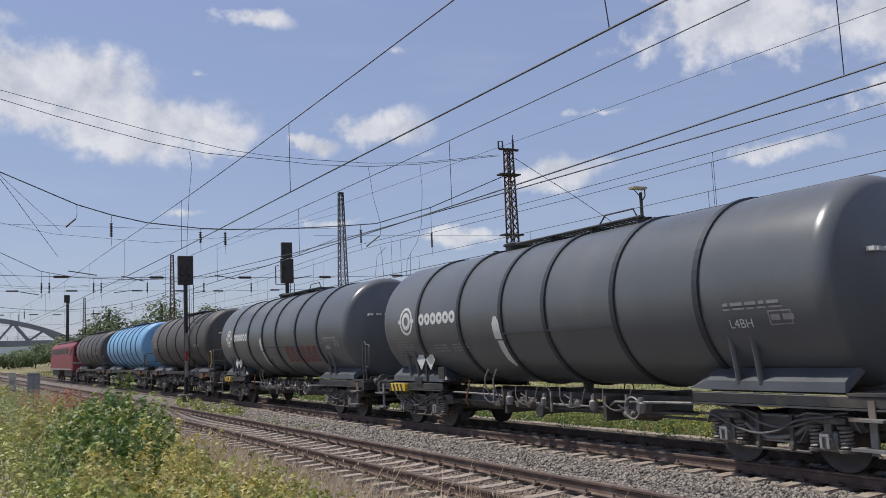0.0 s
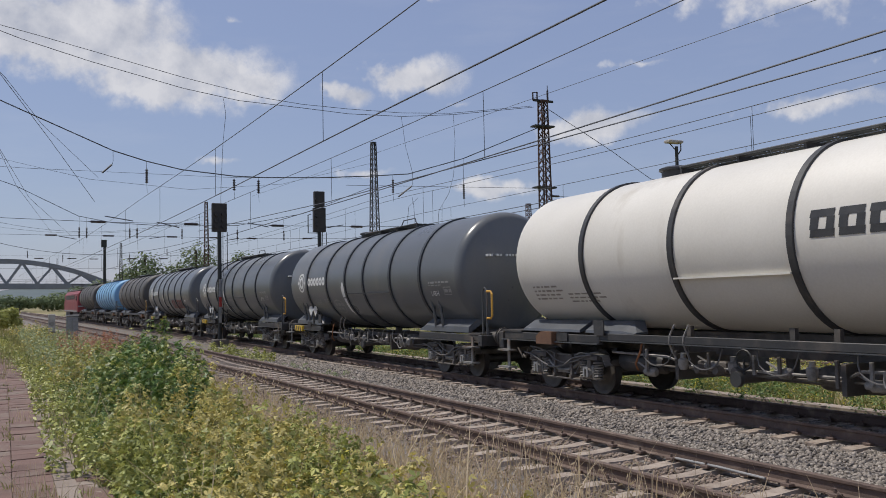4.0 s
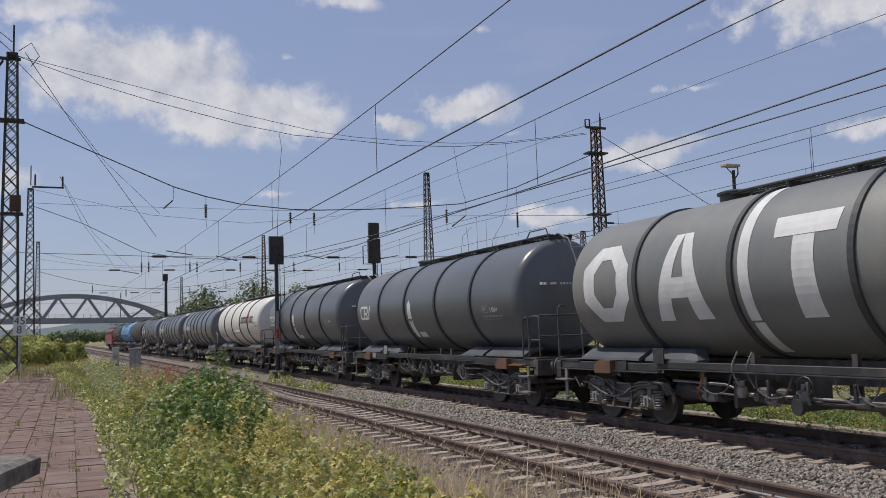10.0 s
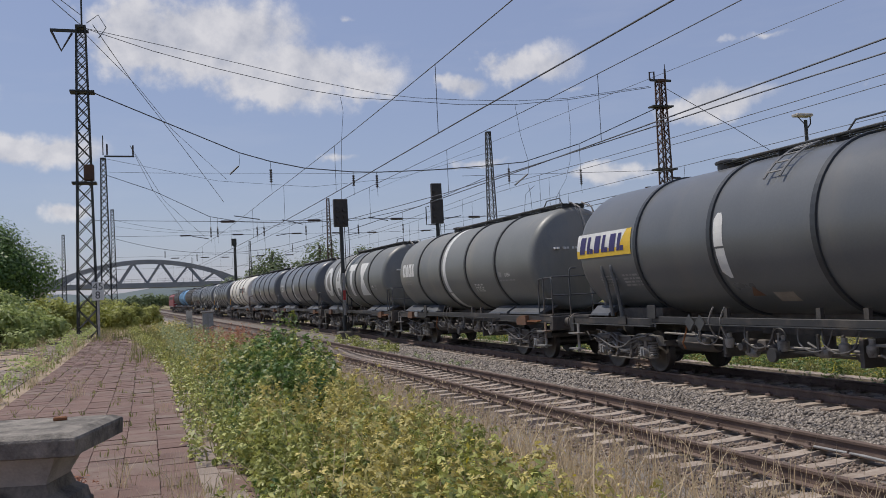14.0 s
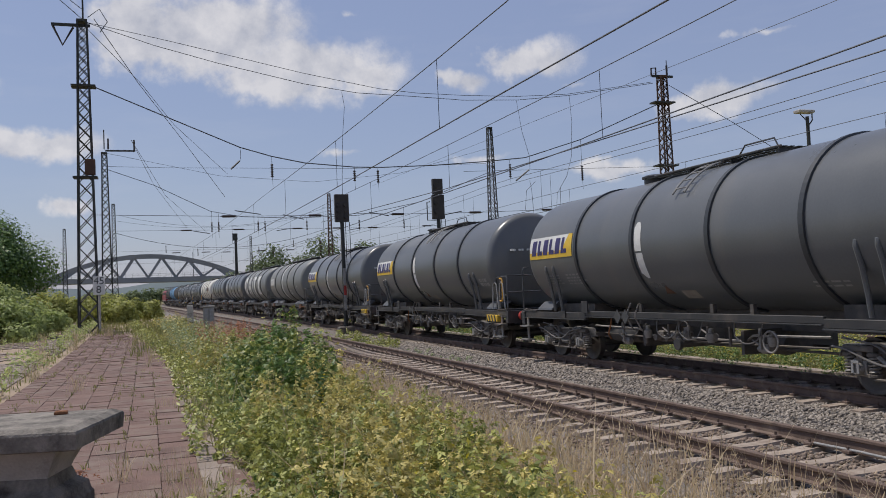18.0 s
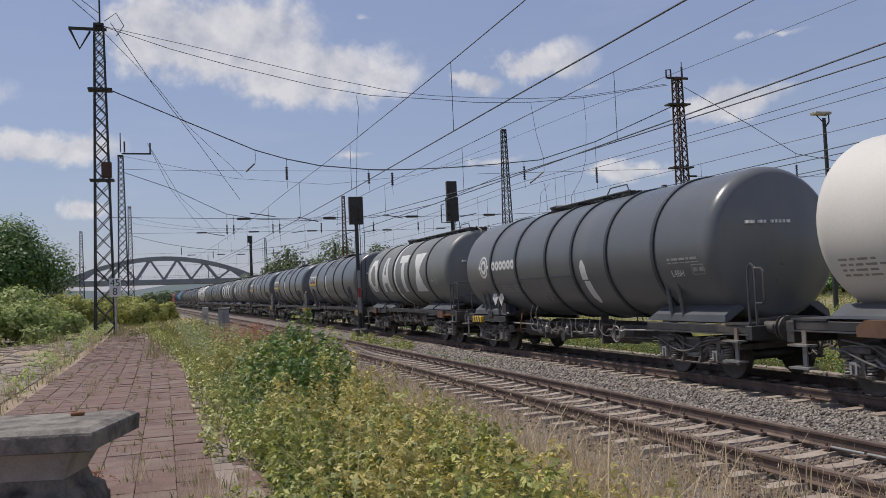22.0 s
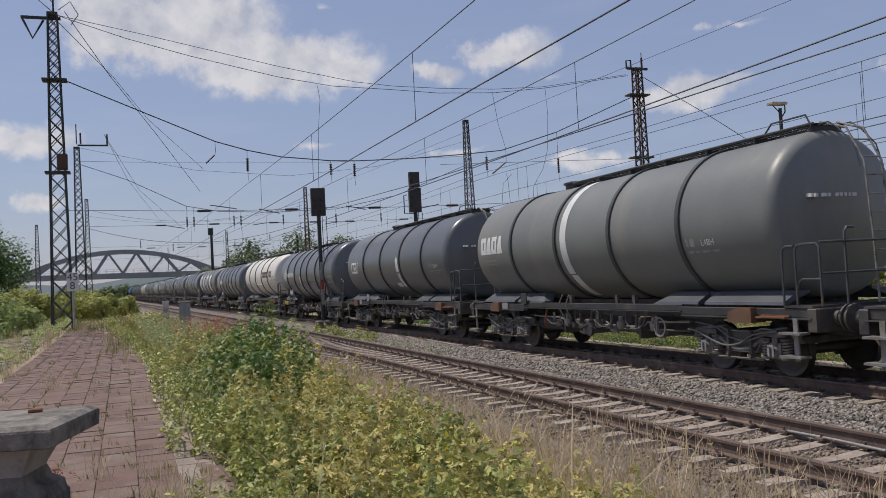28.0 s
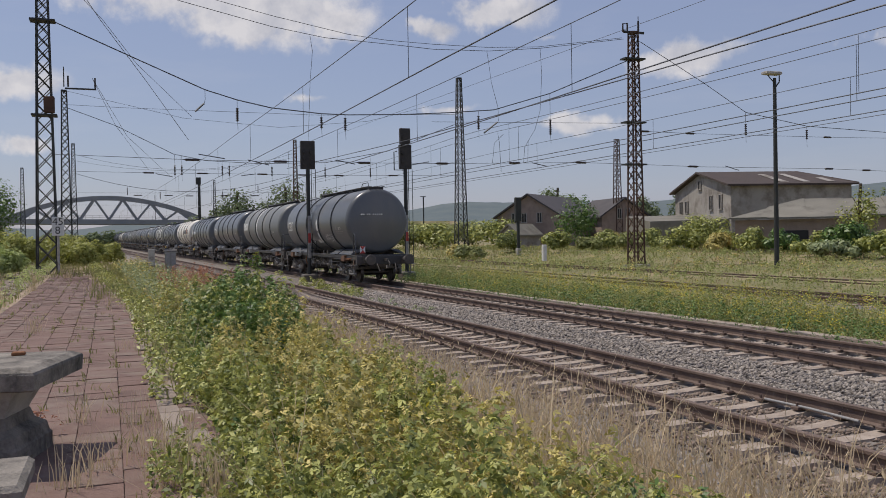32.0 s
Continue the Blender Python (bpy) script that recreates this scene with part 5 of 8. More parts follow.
    # wagon number on the rear end and print along the sill, as plain bars
    f = Form()
    x = -0.85
    for k in range(11):
        l = (0.07, 0.07, 0.0, 0.07, 0.07, 0.0, 0.06, 0.06, 0.06, 0.06, 0.1)[k]
        if l:
            f.box(x, x + l * 0.8, -h - 0.004, -h + 0.12, 3.045, 3.105)
        x += 0.09
    part("number_bars", f, M["charcoal"] if style == "was" else M["white"], w, "row of small bars on the tank end", kind="stuff")
    f = Form()
    for k in range(5):
        y = h - 1.2 - 0.45 * k
        f.box(-1.24, -1.232, y - rnd.uniform(0.05, 0.16), y + 0.1, 1.04, 1.10)
    for k in range(3):
        y = -h + 1.2 + 0.6 * k
        f.box(-1.24, -1.232, y - rnd.uniform(0.05, 0.2), y + 0.1, 1.06, 1.12)
    part("sill_print", f, M["white_dim"], w, kind="stuff")
    # boxes and plates under the sill
    part("plate", Form().box(-1.335, -1.31, h - 3.30, h - 2.99, 1.22, 1.51, b=0.005), M["white_dim"] if style == "crv" else M["frame_grey"], w)
    part("lever_plate", Form().box(-1.315, -1.29, h - 2.06, h - 1.69, 1.075, 1.25), M["white_dim"] if style in ("crv", "gatx") else M["frame_grey"], w)
    if style in ("erm", "mil"):
        hazard_box(w, pose(-1.32, (h - 0.75) if style == "erm" else (-h + 0.55), 0.98))
    else:
        part("shoe_box", Form().add([(x, -h + y, z) for x in (-1.40, -1.08) for y, z in ((1.0, 0.96), (1.62, 0.96), (1.62, 1.12), (1.40, 1.22), (1.0, 1.22))], [(0, 1, 2, 3, 4), (9, 8, 7, 6, 5)] + [(k, (k + 1) % 5, 5 + (k + 1) % 5, 5 + k) for k in range(5)]), M["wedge"], w, "rust-brown brake shoe box")
        part("shoe_box", Form().add([(x, h - y, z) for x in (-1.40, -1.08) for y, z in ((1.62, 1.0), (1.03, 1.0), (1.03, 1.16), (1.20, 1.26), (1.62, 1.26))], [(4, 3, 2, 1, 0), (5, 6, 7, 8, 9)] + [(5 + k, 5 + (k + 1) % 5, (k + 1) % 5, k) for k in range(5)]), M["wedge"], w, "rust-brown brake shoe box")
        for k in range(3):
            part("rusty_slat", Form().box(-1.42 + 0.11 * k, -1.34 + 0.11 * k, -h + 0.18, -h + 0.86, 1.06, 1.085, pose(0, 0, 0.02 * k)), M["rust"], w, "orange rusty slat")
    return w


# tank fronts along the train, measured from the place that passes the camera at 16 s
TRAIN = [
    (209.2, "brown", 0, "soot-brown tank wagon coupled behind the locomotive"), (193.6, "blue", 0, "light blue tank wagon with ribbed shell"), (178.0, "brown", 0, "brownish grey weathered tank wagon"),
    (162.8, "erm", 0, "dark grey tank wagon with red graffiti and white ring emblem"), (146.2, "erm", 0, "glossy dark grey tank wagon with white ring emblem"), (129.6, "erm", 0, "dark grey tank wagon with ring emblem and diamond placards"),
    (113.3, "was", 0.2, "cream white tank wagon with charcoal shapes and orange ring"), (97.8, "crv", 0, "dark grey tank wagon with white outlined emblem"), (82.7, "crv", 0.15, "dark grey tank wagon with end ladder and outlined emblem"),
    (67.4, "gatk", 0.13, "grey tank wagon with huge white block shapes"), (52.3, "gatx", 0.14, "weathered grey tank wagon with broad white band"), (36.7, "mil", -0.06, "dark grey tank wagon with yellow sign panel behind a red buffer"),
    (20.7, "mil", 0.2, "dark grey tank wagon with yellow and white sign panel"), (4.4, "mil", 0.15, "dark grey tank wagon with yellow sign panel"), (-12.0, "gatk", 0, "greenish grey tank wagon with huge white block shapes"),
    (-26.7, "erm", 0.3, "dark grey tank wagon with white ring emblem"), (-43.3, "was", 0, "cream white tank wagon with large charcoal shapes"), (-58.4, "erm", 0, "dark grey tank wagon with ring emblem beside white data print"),
    (-74.4, "crv", 0.38, "dark grey tank wagon with pale fill-level panel"), (-89.8, "gatx", 0, "weathered grey tank wagon with white band"), (-104.9, "crv", 0.12, "dark grey last tank wagon of the train"),
]


def s_of(t):
    q = t - 16.0
    return 8.83014 * q + 0.0620511 * q * q - 3.29017e-4 * q ** 3 - 4.68229e-6 * q ** 4


def extras(i, w, L, shift):
    """What sets single wagons apart."""
    U = lambda b: b + shift - L / 2
    rnd = random.Random(i)
    if i == 3:
        for k in range(6):
            u = U(8.6 + 0.52 * k)
            part("graffiti", wrap([bar(u, u + 0.13, -1.05, -0.45, 0.06), bar(u + 0.05, u + 0.42, -0.58, -0.46), bar(u + 0.24, u + 0.36, -1.02, -0.55, -0.05), bar(u - 0.02, u + 0.36, -1.05, -0.95)]), M["graffiti"], w, "faded red graffiti stroke")
    if i == 5:
        oval = [tuple((U(5.15) + 1.75 * (a - U(5.15)), b) for a, b in q) for q in ring_quads(U(5.15), -0.92, 0.25, 0.285, 24)]
        part("badge", wrap(oval), M["white_dim"], w, "white oval badge outline")
        part("badge_script", wrap(small_print(U(4.85), -0.88, 0.6, 1, rnd, 0.10) + small_print(U(4.9), -1.04, 0.55, 1, rnd, 0.09)), M["white_dim"], w, kind="stuff")
    if i == 11:
        part("red_lamp", Form().lathe([(-0.20, 0.02), (-0.20, 0.13), (0.16, 0.13), (0.2, 0.02)], 14, "y", (-0.95, L / 2 + 0.75, 1.06)), M["red"], w, "red buffer sleeve")
    if i == 10:
        part("graffiti", written("FIRE", 0.40, U(8.4), -0.86), M["white"], w, "pale scrawled graffiti word")
    if i == 13:
        part("red_sleeve", Form().lathe([(-0.16, 0.02), (-0.16, 0.15), (0.16, 0.15), (0.16, 0.02)], 14, "y", (-0.875, L / 2 + 0.80, 1.06)), M["red"], w, "red buffer sleeve")
    if i in (11, 12, 13):
        for s in (-1, 1):
            part("red_sleeve", Form().lathe([(-0.16, 0.02), (-0.16, 0.14), (0.14, 0.14), (0.14, 0.02)], 14, "y", (s * 0.875, -L / 2 - 0.80, 1.06)), M["red"], w, "red buffer sleeve")
    if i == 20:
        for k in range(7):
            u = U(8.75) + 0.22 * k
            part("graffiti", wrap(ring_quads(u, -0.80 - 0.03 * k + 0.07 * (k % 3), 0.10, 0.135, 8, 40 * k, 40 * k + 250) + [bar(u + 0.02, u + 0.05, -1.0 - 0.03 * k, -0.58, 0.05)]), M["white"], w, "white scrawled graffiti loop")
    if i == 5:
        part("tag", written("KATDOG", 0.24, U(10.35), -1.0), M["tag"], w, "faded pale graffiti word")
        strokes = []
        for u0, n in ((U(7.9), 7), (U(10.3), 7)):
            for k in range(n):
                x = u0 + 0.16 * k + (0.14 if k > 4 else 0)
                strokes += [bar(x, x + 0.03, -1.38, -1.2), bar(x, x + 0.10, -1.38, -1.355)] if k % 2 else [bar(x + 0.05, x + 0.08, -1.38, -1.2), bar(x, x + 0.11, -1.30, -1.275)]
        part("tag", wrap(strokes), M["tag"], w, "faded pale tag", kind="stuff")
    if i == 14:
        part("tag", wrap(small_print(U(1.45), -0.50, 0.55, 2, rnd, 0.10)), M["charcoal"], w, "small dark tag", kind="stuff")
        part("second_placard", wrap([bar(U(2.6), U(3.3), -1.42, -1.18)]), M["white_dim"], w)


TRAIN_THINGS = []     # (thing, middle along the train)
for i, (front, style, shift, label) in enumerate(TRAIN):
    after = TRAIN[i + 1][0] if i + 1 < len(TRAIN) else -120.85
    short = {3: 0.25, 4: 0.25, 5: 0.45, 6: 0.2, 7: 0.35, 8: 0.38, 9: 0.35, 10: 0.15, 11: 0.15, 12: 0.1, 13: 0.1, 14: 0.5, 15: 0.25, 16: 0.3, 17: 0.25, 18: 0.25, 19: 0.45, 20: -0.2}.get(i, 0.0)     # how far the tank reaches over its rear frame
    L = front - after - 2.35 + short
    wagon = tank_wagon(L, style, label, shift, short, i == 15 or i in (18, 20), i in (2, 4, 5, 11, 12, 13), i == 20)
    extras(i, wagon, L, shift)
    TRAIN_THINGS.append((wagon, front - L / 2))


def locomotive(L):
    """A boxy six-axle electric locomotive, its travel along +y."""
    w = thing("locomotive", "faded maroon red boxy electric locomotive hauling the train", "locomotive")
    h = L / 2
    f = Form()
    prof = [(-1.45, 1.10), (1.45, 1.10), (1.47, 2.4), (1.40, 3.35), (1.05, 3.72), (-1.05, 3.72), (-1.40, 3.35), (-1.47, 2.4)]
    rows = [(-h, 0.93, 0.0), (-h + 0.25, 1.0, 0.0), (h - 0.25, 1.0, 0.0), (h, 0.93, 0.0)]
    vs = [(x * k, y, z) for y, k, q in rows for x, z in prof]
    fs = [(r * 8 + i, r * 8 + (i + 1) % 8, r * 8 + 8 + (i + 1) % 8, r * 8 + 8 + i) for r in range(3) for i in range(8)] + [tuple(range(7, -1, -1)), tuple(range(24, 32))]
    part("body", f.add(vs, fs), M["loco_red"], w)
    part("roof", Form().box(-1.0, 1.0, -h + 2.2, h - 2.2, 3.72, 3.92, b=0.06), M["under"], w)
    for k in range(9):
        part("vent", Form().box(-1.485, -1.455, -h + 3.0 + k * 1.22, -h + 4.0 + k * 1.22, 2.7, 3.2, b=0.008), M["under"], w)
    for y in (-h + 1.0, h - 1.0):
        part("side_window", Form().box(-1.49, -1.46, y - 0.35, y + 0.35, 2.5, 3.1, b=0.008), M["glass"], w)
    for e in (-1, 1):
        for s in (-1, 1):
            part("cab_window", Form().box(s * 0.70 - 0.52, s * 0.70 + 0.52, e * h - 0.02, e * h + 0.02, 2.45, 3.15, b=0.006), M["glass"], w)
            part("buffer", BUFFER, None, w, m=pose(s * 0.875, e * (h + 0.02), 1.06, 0, 0, 0 if e > 0 else 180))
        part("pale_stripe", Form().box(-1.36, 1.36, e * h - 0.012, e * h + 0.012, 1.72, 1.88), M["white_dim"], w)
        f = Form()
        f.box(-1.3, 1.3, e * (h - 3.6) - 2.6, e * (h - 3.6) + 2.6, 0.55, 1.08, b=0.05)
        b = part("bogie", f, M["under"], w, "sooty three-axle bogie")
        for q in (-1.95, 0, 1.95):
            ws = part("wheelset", BOGIE.wheelset, None, b, m=pose(0, e * (h - 3.6) + q, 0.46))
            WHEELSETS.append(ws)
        f = Form()
        y = e * (h - 3.0)
        f.pipe([(-0.5, y - 0.9, 4.05), (-0.45, y + 0.6, 4.35), (-0.8, y + 0.1, 4.75 if e > 0 else 4.5)], 0.035, 6)
        f.pipe([(0.5, y - 0.9, 4.05), (0.45, y + 0.6, 4.35), (0.8, y + 0.1, 4.75 if e > 0 else 4.5)], 0.035, 6)
        f.box(-0.9, 0.9, y - 0.1, y + 0.25, 4.46 if e < 0 else 4.72, 4.52 if e < 0 else 4.78)
        f.box(-0.6, 0.6, y - 1.0, y + 0.8, 3.92, 4.05)
        part("pantograph", f, M["under"], w)
    part("sill_stripe", Form().box(-1.482, -1.456, -h + 0.3, h - 0.3, 1.14, 1.28), M["white_dim"], w)
    return w


loco = locomotive(16.4)
TRAIN_THINGS.append((loco, 211.4 + 8.2))

# ---- masts, wires, signals, lamp ----
def lattice_mast(x, y, top, w0, w1, mat, label, cross=True, base=None):
    base = rise(y) - 0.3 if base is None else base
    t = thing("lattice_mast", label, "catenary mast", pose(x, y, base), group="lattice masts")
    H = top - base
    c = lambda z: w0 / 2 + (w1 / 2 - w0 / 2) * z / H
    th = 0.06
    for sx in (-1, 1):
        for sy in (-1, 1):
            part("leg", Form().tube((sx * c(0), sy * c(0), 0), (sx * c(H), sy * c(H), H), th, 4), mat, t)
    f = Form()
    z, k = 0.0, 0
    while z < H - 0.3:
        d = min(2.1 * c(z) * 1.05, H - z)
        a, b = c(z), c(z + d)
        for s in (-1, 1):
            f.tube((s * a, -a, z), (s * b, b, z + d), th * 0.5, 3, caps=False)
            f.tube((s * a, a, z), (s * b, -b, z + d), th * 0.5, 3, caps=False)
            f.tube((-a, s * a, z), (b, s * b, z + d), th * 0.5, 3, caps=False)
            f.tube((a, s * a, z), (-b, s * b, z + d), th * 0.5, 3, caps=False)
        z += d
    part("bracing", f, mat, t, kind="stuff")
    part("cap", Form().box(-c(H) * 1.1, c(H) * 1.1, -c(H) * 1.1, c(H) * 1.1, H - 0.12, H + 0.02), mat, t)
    part("footing", Form().box(-w0 * 0.8, w0 * 0.8, -w0 * 0.8, w0 * 0.8, -0.2, 0.22, b=0.03), M["concrete"], t)
    return t


def wire(name, pts, r, label, category="wire", group="overhead wires"):
    return solo(name, Form().pipe(pts, r, 5), M["wire"], label, category, group=group)


def sagged(a, b, sag, n=14):
    a, b = Vector(a), Vector(b)
    out = []
    for k in range(n + 1):
        t = k / n
        p = a.lerp(b, t)
        out.append((p.x, p.y, p.z - sag * 4 * t * (1 - t)))
    return out


def insulator(x, y, z0, z1, lean=0.0):
    f = Form()
    n = max(3, int((z1 - z0) / 0.13))
    prof = []
    for k in range(n):
        z = z0 + (z1 - z0) * k / n
        prof += [(z, 0.035), (z + 0.03, 0.085), (z + 0.075, 0.085), (z + 0.11, 0.035)]
    f.lathe(prof, 8, "z", (x, y, 0))
    return solo("insulator", f, M["insulator"], "dark ribbed insulator hanging from the span wire", "insulator", group="insulators")


def headspan(y, xl, xr, z_up_l, z_up_r, mid_up, z_low_l, z_low_r, mid_low, hang):
    """Two sagging span wires between the masts, a straight steady wire below them and insulators over the tracks."""
    a, b = Vector((xl, y, z_low_l)), Vector((xr, y, z_low_r))
    low = sagged(a, b, (z_low_l + z_low_r) / 2 - mid_low, 24)
    wire("span_wire", low, 0.032, "thick sagging span cable between two masts")
    wire("span_wire", sagged((xl, y, z_up_l), (xr, y, z_up_r), (z_up_l + z_up_r) / 2 - mid_up, 24), 0.020, "upper sagging span cable between two masts")
    wire("span_wire", sagged((xl, y + 0.4, z_up_l - 0.9), (xr, y + 0.4, z_up_r - 0.6), (z_up_l + z_up_r) / 2 - 0.75 - mid_up + 0.15, 24), 0.016, "thin second span cable between two masts")
    zs = mid_low - 0.15
    wire("steady_wire", sagged((xl, y - 0.2, zs - 0.1), (xr, y - 0.2, zs + 0.1), 0.08, 8), 0.014, "thin straight cross wire between two masts")
    wire("steady_wire", sagged((xl, y + 0.2, zs - 1.9), (xr, y + 0.2, zs - 1.9), 0.05, 8), 0.014, "thin lower cross wire between two masts")
    for x, l in hang:
        t = (x - xl) / (xr - xl)
        z = a.lerp(b, t).z - ((z_low_l + z_low_r) / 2 - mid_low) * 4 * t * (1 - t)
        wire("hanger", [(x, y, z), (x, y, z - 0.25)], 0.015, "short hanger wire on the span cable")
        insulator(x, y, z - 0.25 - l, z - 0.25)


mast_a = lattice_mast(-3.5, 50, 17.6, 1.02, 0.46, M["mast"], "tall dark lattice mast beside the platform")
part("spike", Form().tube((0.05, 0, 17.7), (0.05, 0, 19.3), 0.05, 6), M["mast"], mast_a)
part("arm", Form().box(-1.55, 0.4, -0.06, 0.06, 17.35, 17.5), M["mast"], mast_a)
f = Form()
f.pipe([(-1.5, 0, 17.4), (-1.0, 0, 16.3), (-0.45, 0, 17.3)], 0.07, 6)
part("insulator_loop", f, M["insulator"], mast_a, "vee of two dark insulators")
for k, z in enumerate((14.0, 9.0)):
    part("cross_arm", Form().box(-0.62, 0.62, -0.40, 0.40, z, z + 0.09), M["mast"], mast_a)
part("switch_box", Form().box(0.0, 0.52, -0.5, -0.1, 9.15, 10.0, b=0.03), M["mast_rust"], mast_a, "rusty switch box")
f = Form()
f.pipe([(0.3, 0, 17.9), (0.9, 0, 18.4), (1.3, 0, 17.7), (0.9, 0, 17.1)], 0.025, 5)
part("jumper", f, M["wire"], mast_a)
mast_4 = lattice_mast(33.0, 50, 15.9, 0.82, 0.46, M["mast_rust"], "tall rust-brown lattice mast in the meadow", base=-0.1)
part("arm", Form().box(-0.75, 0.85, -0.06, 0.06, 15.9, 16.05), M["mast"], mast_4)
part("post_insulator", Form().tube((0.42, 0, 16.0), (0.42, 0, 16.75), 0.07, 8).tube((0.42, 0, 16.75), (0.42, 0, 17.1), 0.03, 6), M["insulator"], mast_4)
part("loop", Form().pipe([(-0.80, 0, 15.95), (-0.80, 0, 16.5), (-0.45, 0, 16.55), (-0.45, 0, 16.0)], 0.06, 6), M["insulator"], mast_4, "square loop of dark insulators")
for z in (14.1, 6.95, 9.8):
    part("cross_arm", Form().box(-0.85, 0.75, -0.35, 0.35, z, z + 0.10), M["mast"], mast_4)
mast_b = lattice_mast(-4.25, 84, 16.0, 0.95, 0.42, M["mast"], "dark lattice mast with a side bracket")
part("spike", Form().tube((0, 0, 16.2), (0, 0, 18.0), 0.05, 6), M["mast"], mast_b)
part("bracket", Form().box(0.1, 2.7, -0.06, 0.06, 16.0, 16.14), M["mast"], mast_b)
part("post_insulator", Form().tube((2.6, 0, 16.1), (2.6, 0, 17.1), 0.08, 8), M["insulator"], mast_b)
part("post_insulator", Form().tube((0.35, 0, 16.2), (0.35, 0, 17.2), 0.08, 8), M["insulator"], mast_b)
lattice_mast(33.9, 84, 19.05, 1.15, 0.42, M["mast"], "slender dark lattice mast", base=0.2)
lattice_mast(-5.9, 138, 17.2, 0.9, 0.4, M["mast"], "distant dark lattice mast")
lattice_mast(27.0, 138, 18.6, 0.9, 0.4, M["mast_rust"], "distant rust-brown lattice mast")
lattice_mast(-17.6, 190, 17.9, 1.0, 0.45, M["mast"], "far lattice mast behind shrubs")
lattice_mast(66.0, 104.5, 15.8, 1.1, 0.5, M["mast_rust"], "rusty lattice lighting mast by the yard")
lattice_mast(21.5, 208, 17.0, 0.9, 0.35, M["mast"], "far slim lattice mast")
solo("concrete_mast", Form().tube((13.0, 150, 0.5), (13.0, 150, 12.2), 0.30, 10, 0.22).box(12.5, 13.3, 149.8, 150.2, 12.1, 13.3), M["mast"], "far dark post with a box on its top", "post")


def cross_wire(y, pts, r, label):
    """A wire across the tracks, through points of (sideways, height)."""
    return wire("span_wire", [(x, y, z) for x, z in pts], r, label)


def rod(x, y, z, l=0.8):
    f = Form().lathe([(x - l / 2 - 0.1, 0.015), (x - l / 2, 0.02), (x - l / 2 + 0.05, 0.07), (x + l / 2 - 0.05, 0.07), (x + l / 2, 0.02), (x + l / 2 + 0.1, 0.015)], 8, "x", (0, y, z))
    return solo("insulator", f, M["insulator"], "dark rod insulator in a cross wire", "insulator", group="insulators")


def hung(x, y, z0, z1, z2):
    """A hanger wire from z0 to the insulator between z1 and z2, and a tail below it."""
    wire("hanger", [(x, y, z0), (x, y, z1)], 0.014, "short hanger wire on the span cable")
    insulator(x, y, z2, z1)
    wire("hanger", [(x, y, z2), (x + 0.03, y, z2 - 0.55)], 0.010, "short hanger wire on the span cable")


# the cross span over the camera's end of the station
cross_wire(50, [(-3.26, 14.06), (0.97, 12.27), (4.75, 10.68), (6.52, 10.18), (8.44, 9.80), (11.39, 9.57), (13.07, 9.56), (16.4, 9.70), (19.64, 9.94), (22.55, 10.22), (26.57, 11.44), (32.68, 14.0)], 0.032, "thick sagging span cable between two masts")
cross_wire(50, [(-3.3, 17.5), (0.2, 16.4), (3.59, 15.55), (8.53, 14.51), (11.71, 14.07), (15.55, 13.95), (18.51, 13.82), (22.23, 13.94), (25.92, 14.35), (32.27, 15.38)], 0.018, "upper sagging span cable between two masts")
cross_wire(50.3, [(-3.3, 17.6), (1.0, 16.78), (5.1, 15.94), (8.6, 15.22), (13.2, 14.44), (15.6, 14.25), (18.6, 14.20), (22.3, 14.24), (25.9, 14.50), (32.3, 15.52)], 0.016, "thin second span cable between two masts")
cross_wire(50, [(-3.3, 6.9), (4.0, 6.72), (8.93, 6.70), (11.81, 6.79), (13.96, 6.71), (18.98, 6.75), (23.95, 6.86), (28.84, 6.97), (33.0, 6.93), (38.13, 6.83), (50.03, 6.85), (58.0, 6.7)], 0.014, "thin lower cross wire between two masts")
cross_wire(50.2, [(18.4, 9.35), (32.6, 9.72), (33.9, 9.21), (38.13, 9.17), (50.1, 9.24), (58.0, 9.36)], 0.013, "thin straight cross wire between two masts")
cross_wire(50, [(33.5, 15.3), (38.68, 12.76), (42.37, 10.79), (47.94, 9.98), (55.7, 9.75), (66.0, 11.0)], 0.024, "span cable beyond the meadow mast")
for x, z in ((4.0, 6.72), (8.93, 6.70), (13.96, 6.71), (18.98, 6.75), (23.95, 6.86), (28.84, 6.97), (37.75, 6.84), (50.03, 6.85), (53.7, 6.79)):
    rod(x, 50, z)
for x, z in ((33.95, 9.21), (37.7, 9.17), (50.08, 9.24)):
    rod(x, 50.2, z, 0.7)
for x0, z0, x1, z1 in ((4.34, 7.04, 5.79, 6.81), (7.06, 6.77, 8.27, 6.49), (12.2, 6.85, 13.4, 6.62), (16.9, 6.62, 18.1, 6.84), (25.2, 6.90, 26.3, 6.68), (40.5, 6.92, 41.7, 6.62)):
    wire("registration_arm", [(x0, 50, z0), (x1, 50, z1)], 0.028, "slanted registration arm of a contact wire", "catenary arm")
for x, z0, z1, z2 in ((6.52, 10.18, 9.75, 8.95), (11.39, 9.57, 9.40, 8.72), (12.83, 9.56, 9.40, 8.62), (21.48, 10.10, 9.85, 8.95), (26.58, 11.44, 9.75, 8.75), (42.35, 10.79, 10.0, 9.15), (47.93, 9.98, 9.75, 9.0)):
    hung(x, 50, z0, z1, z2)
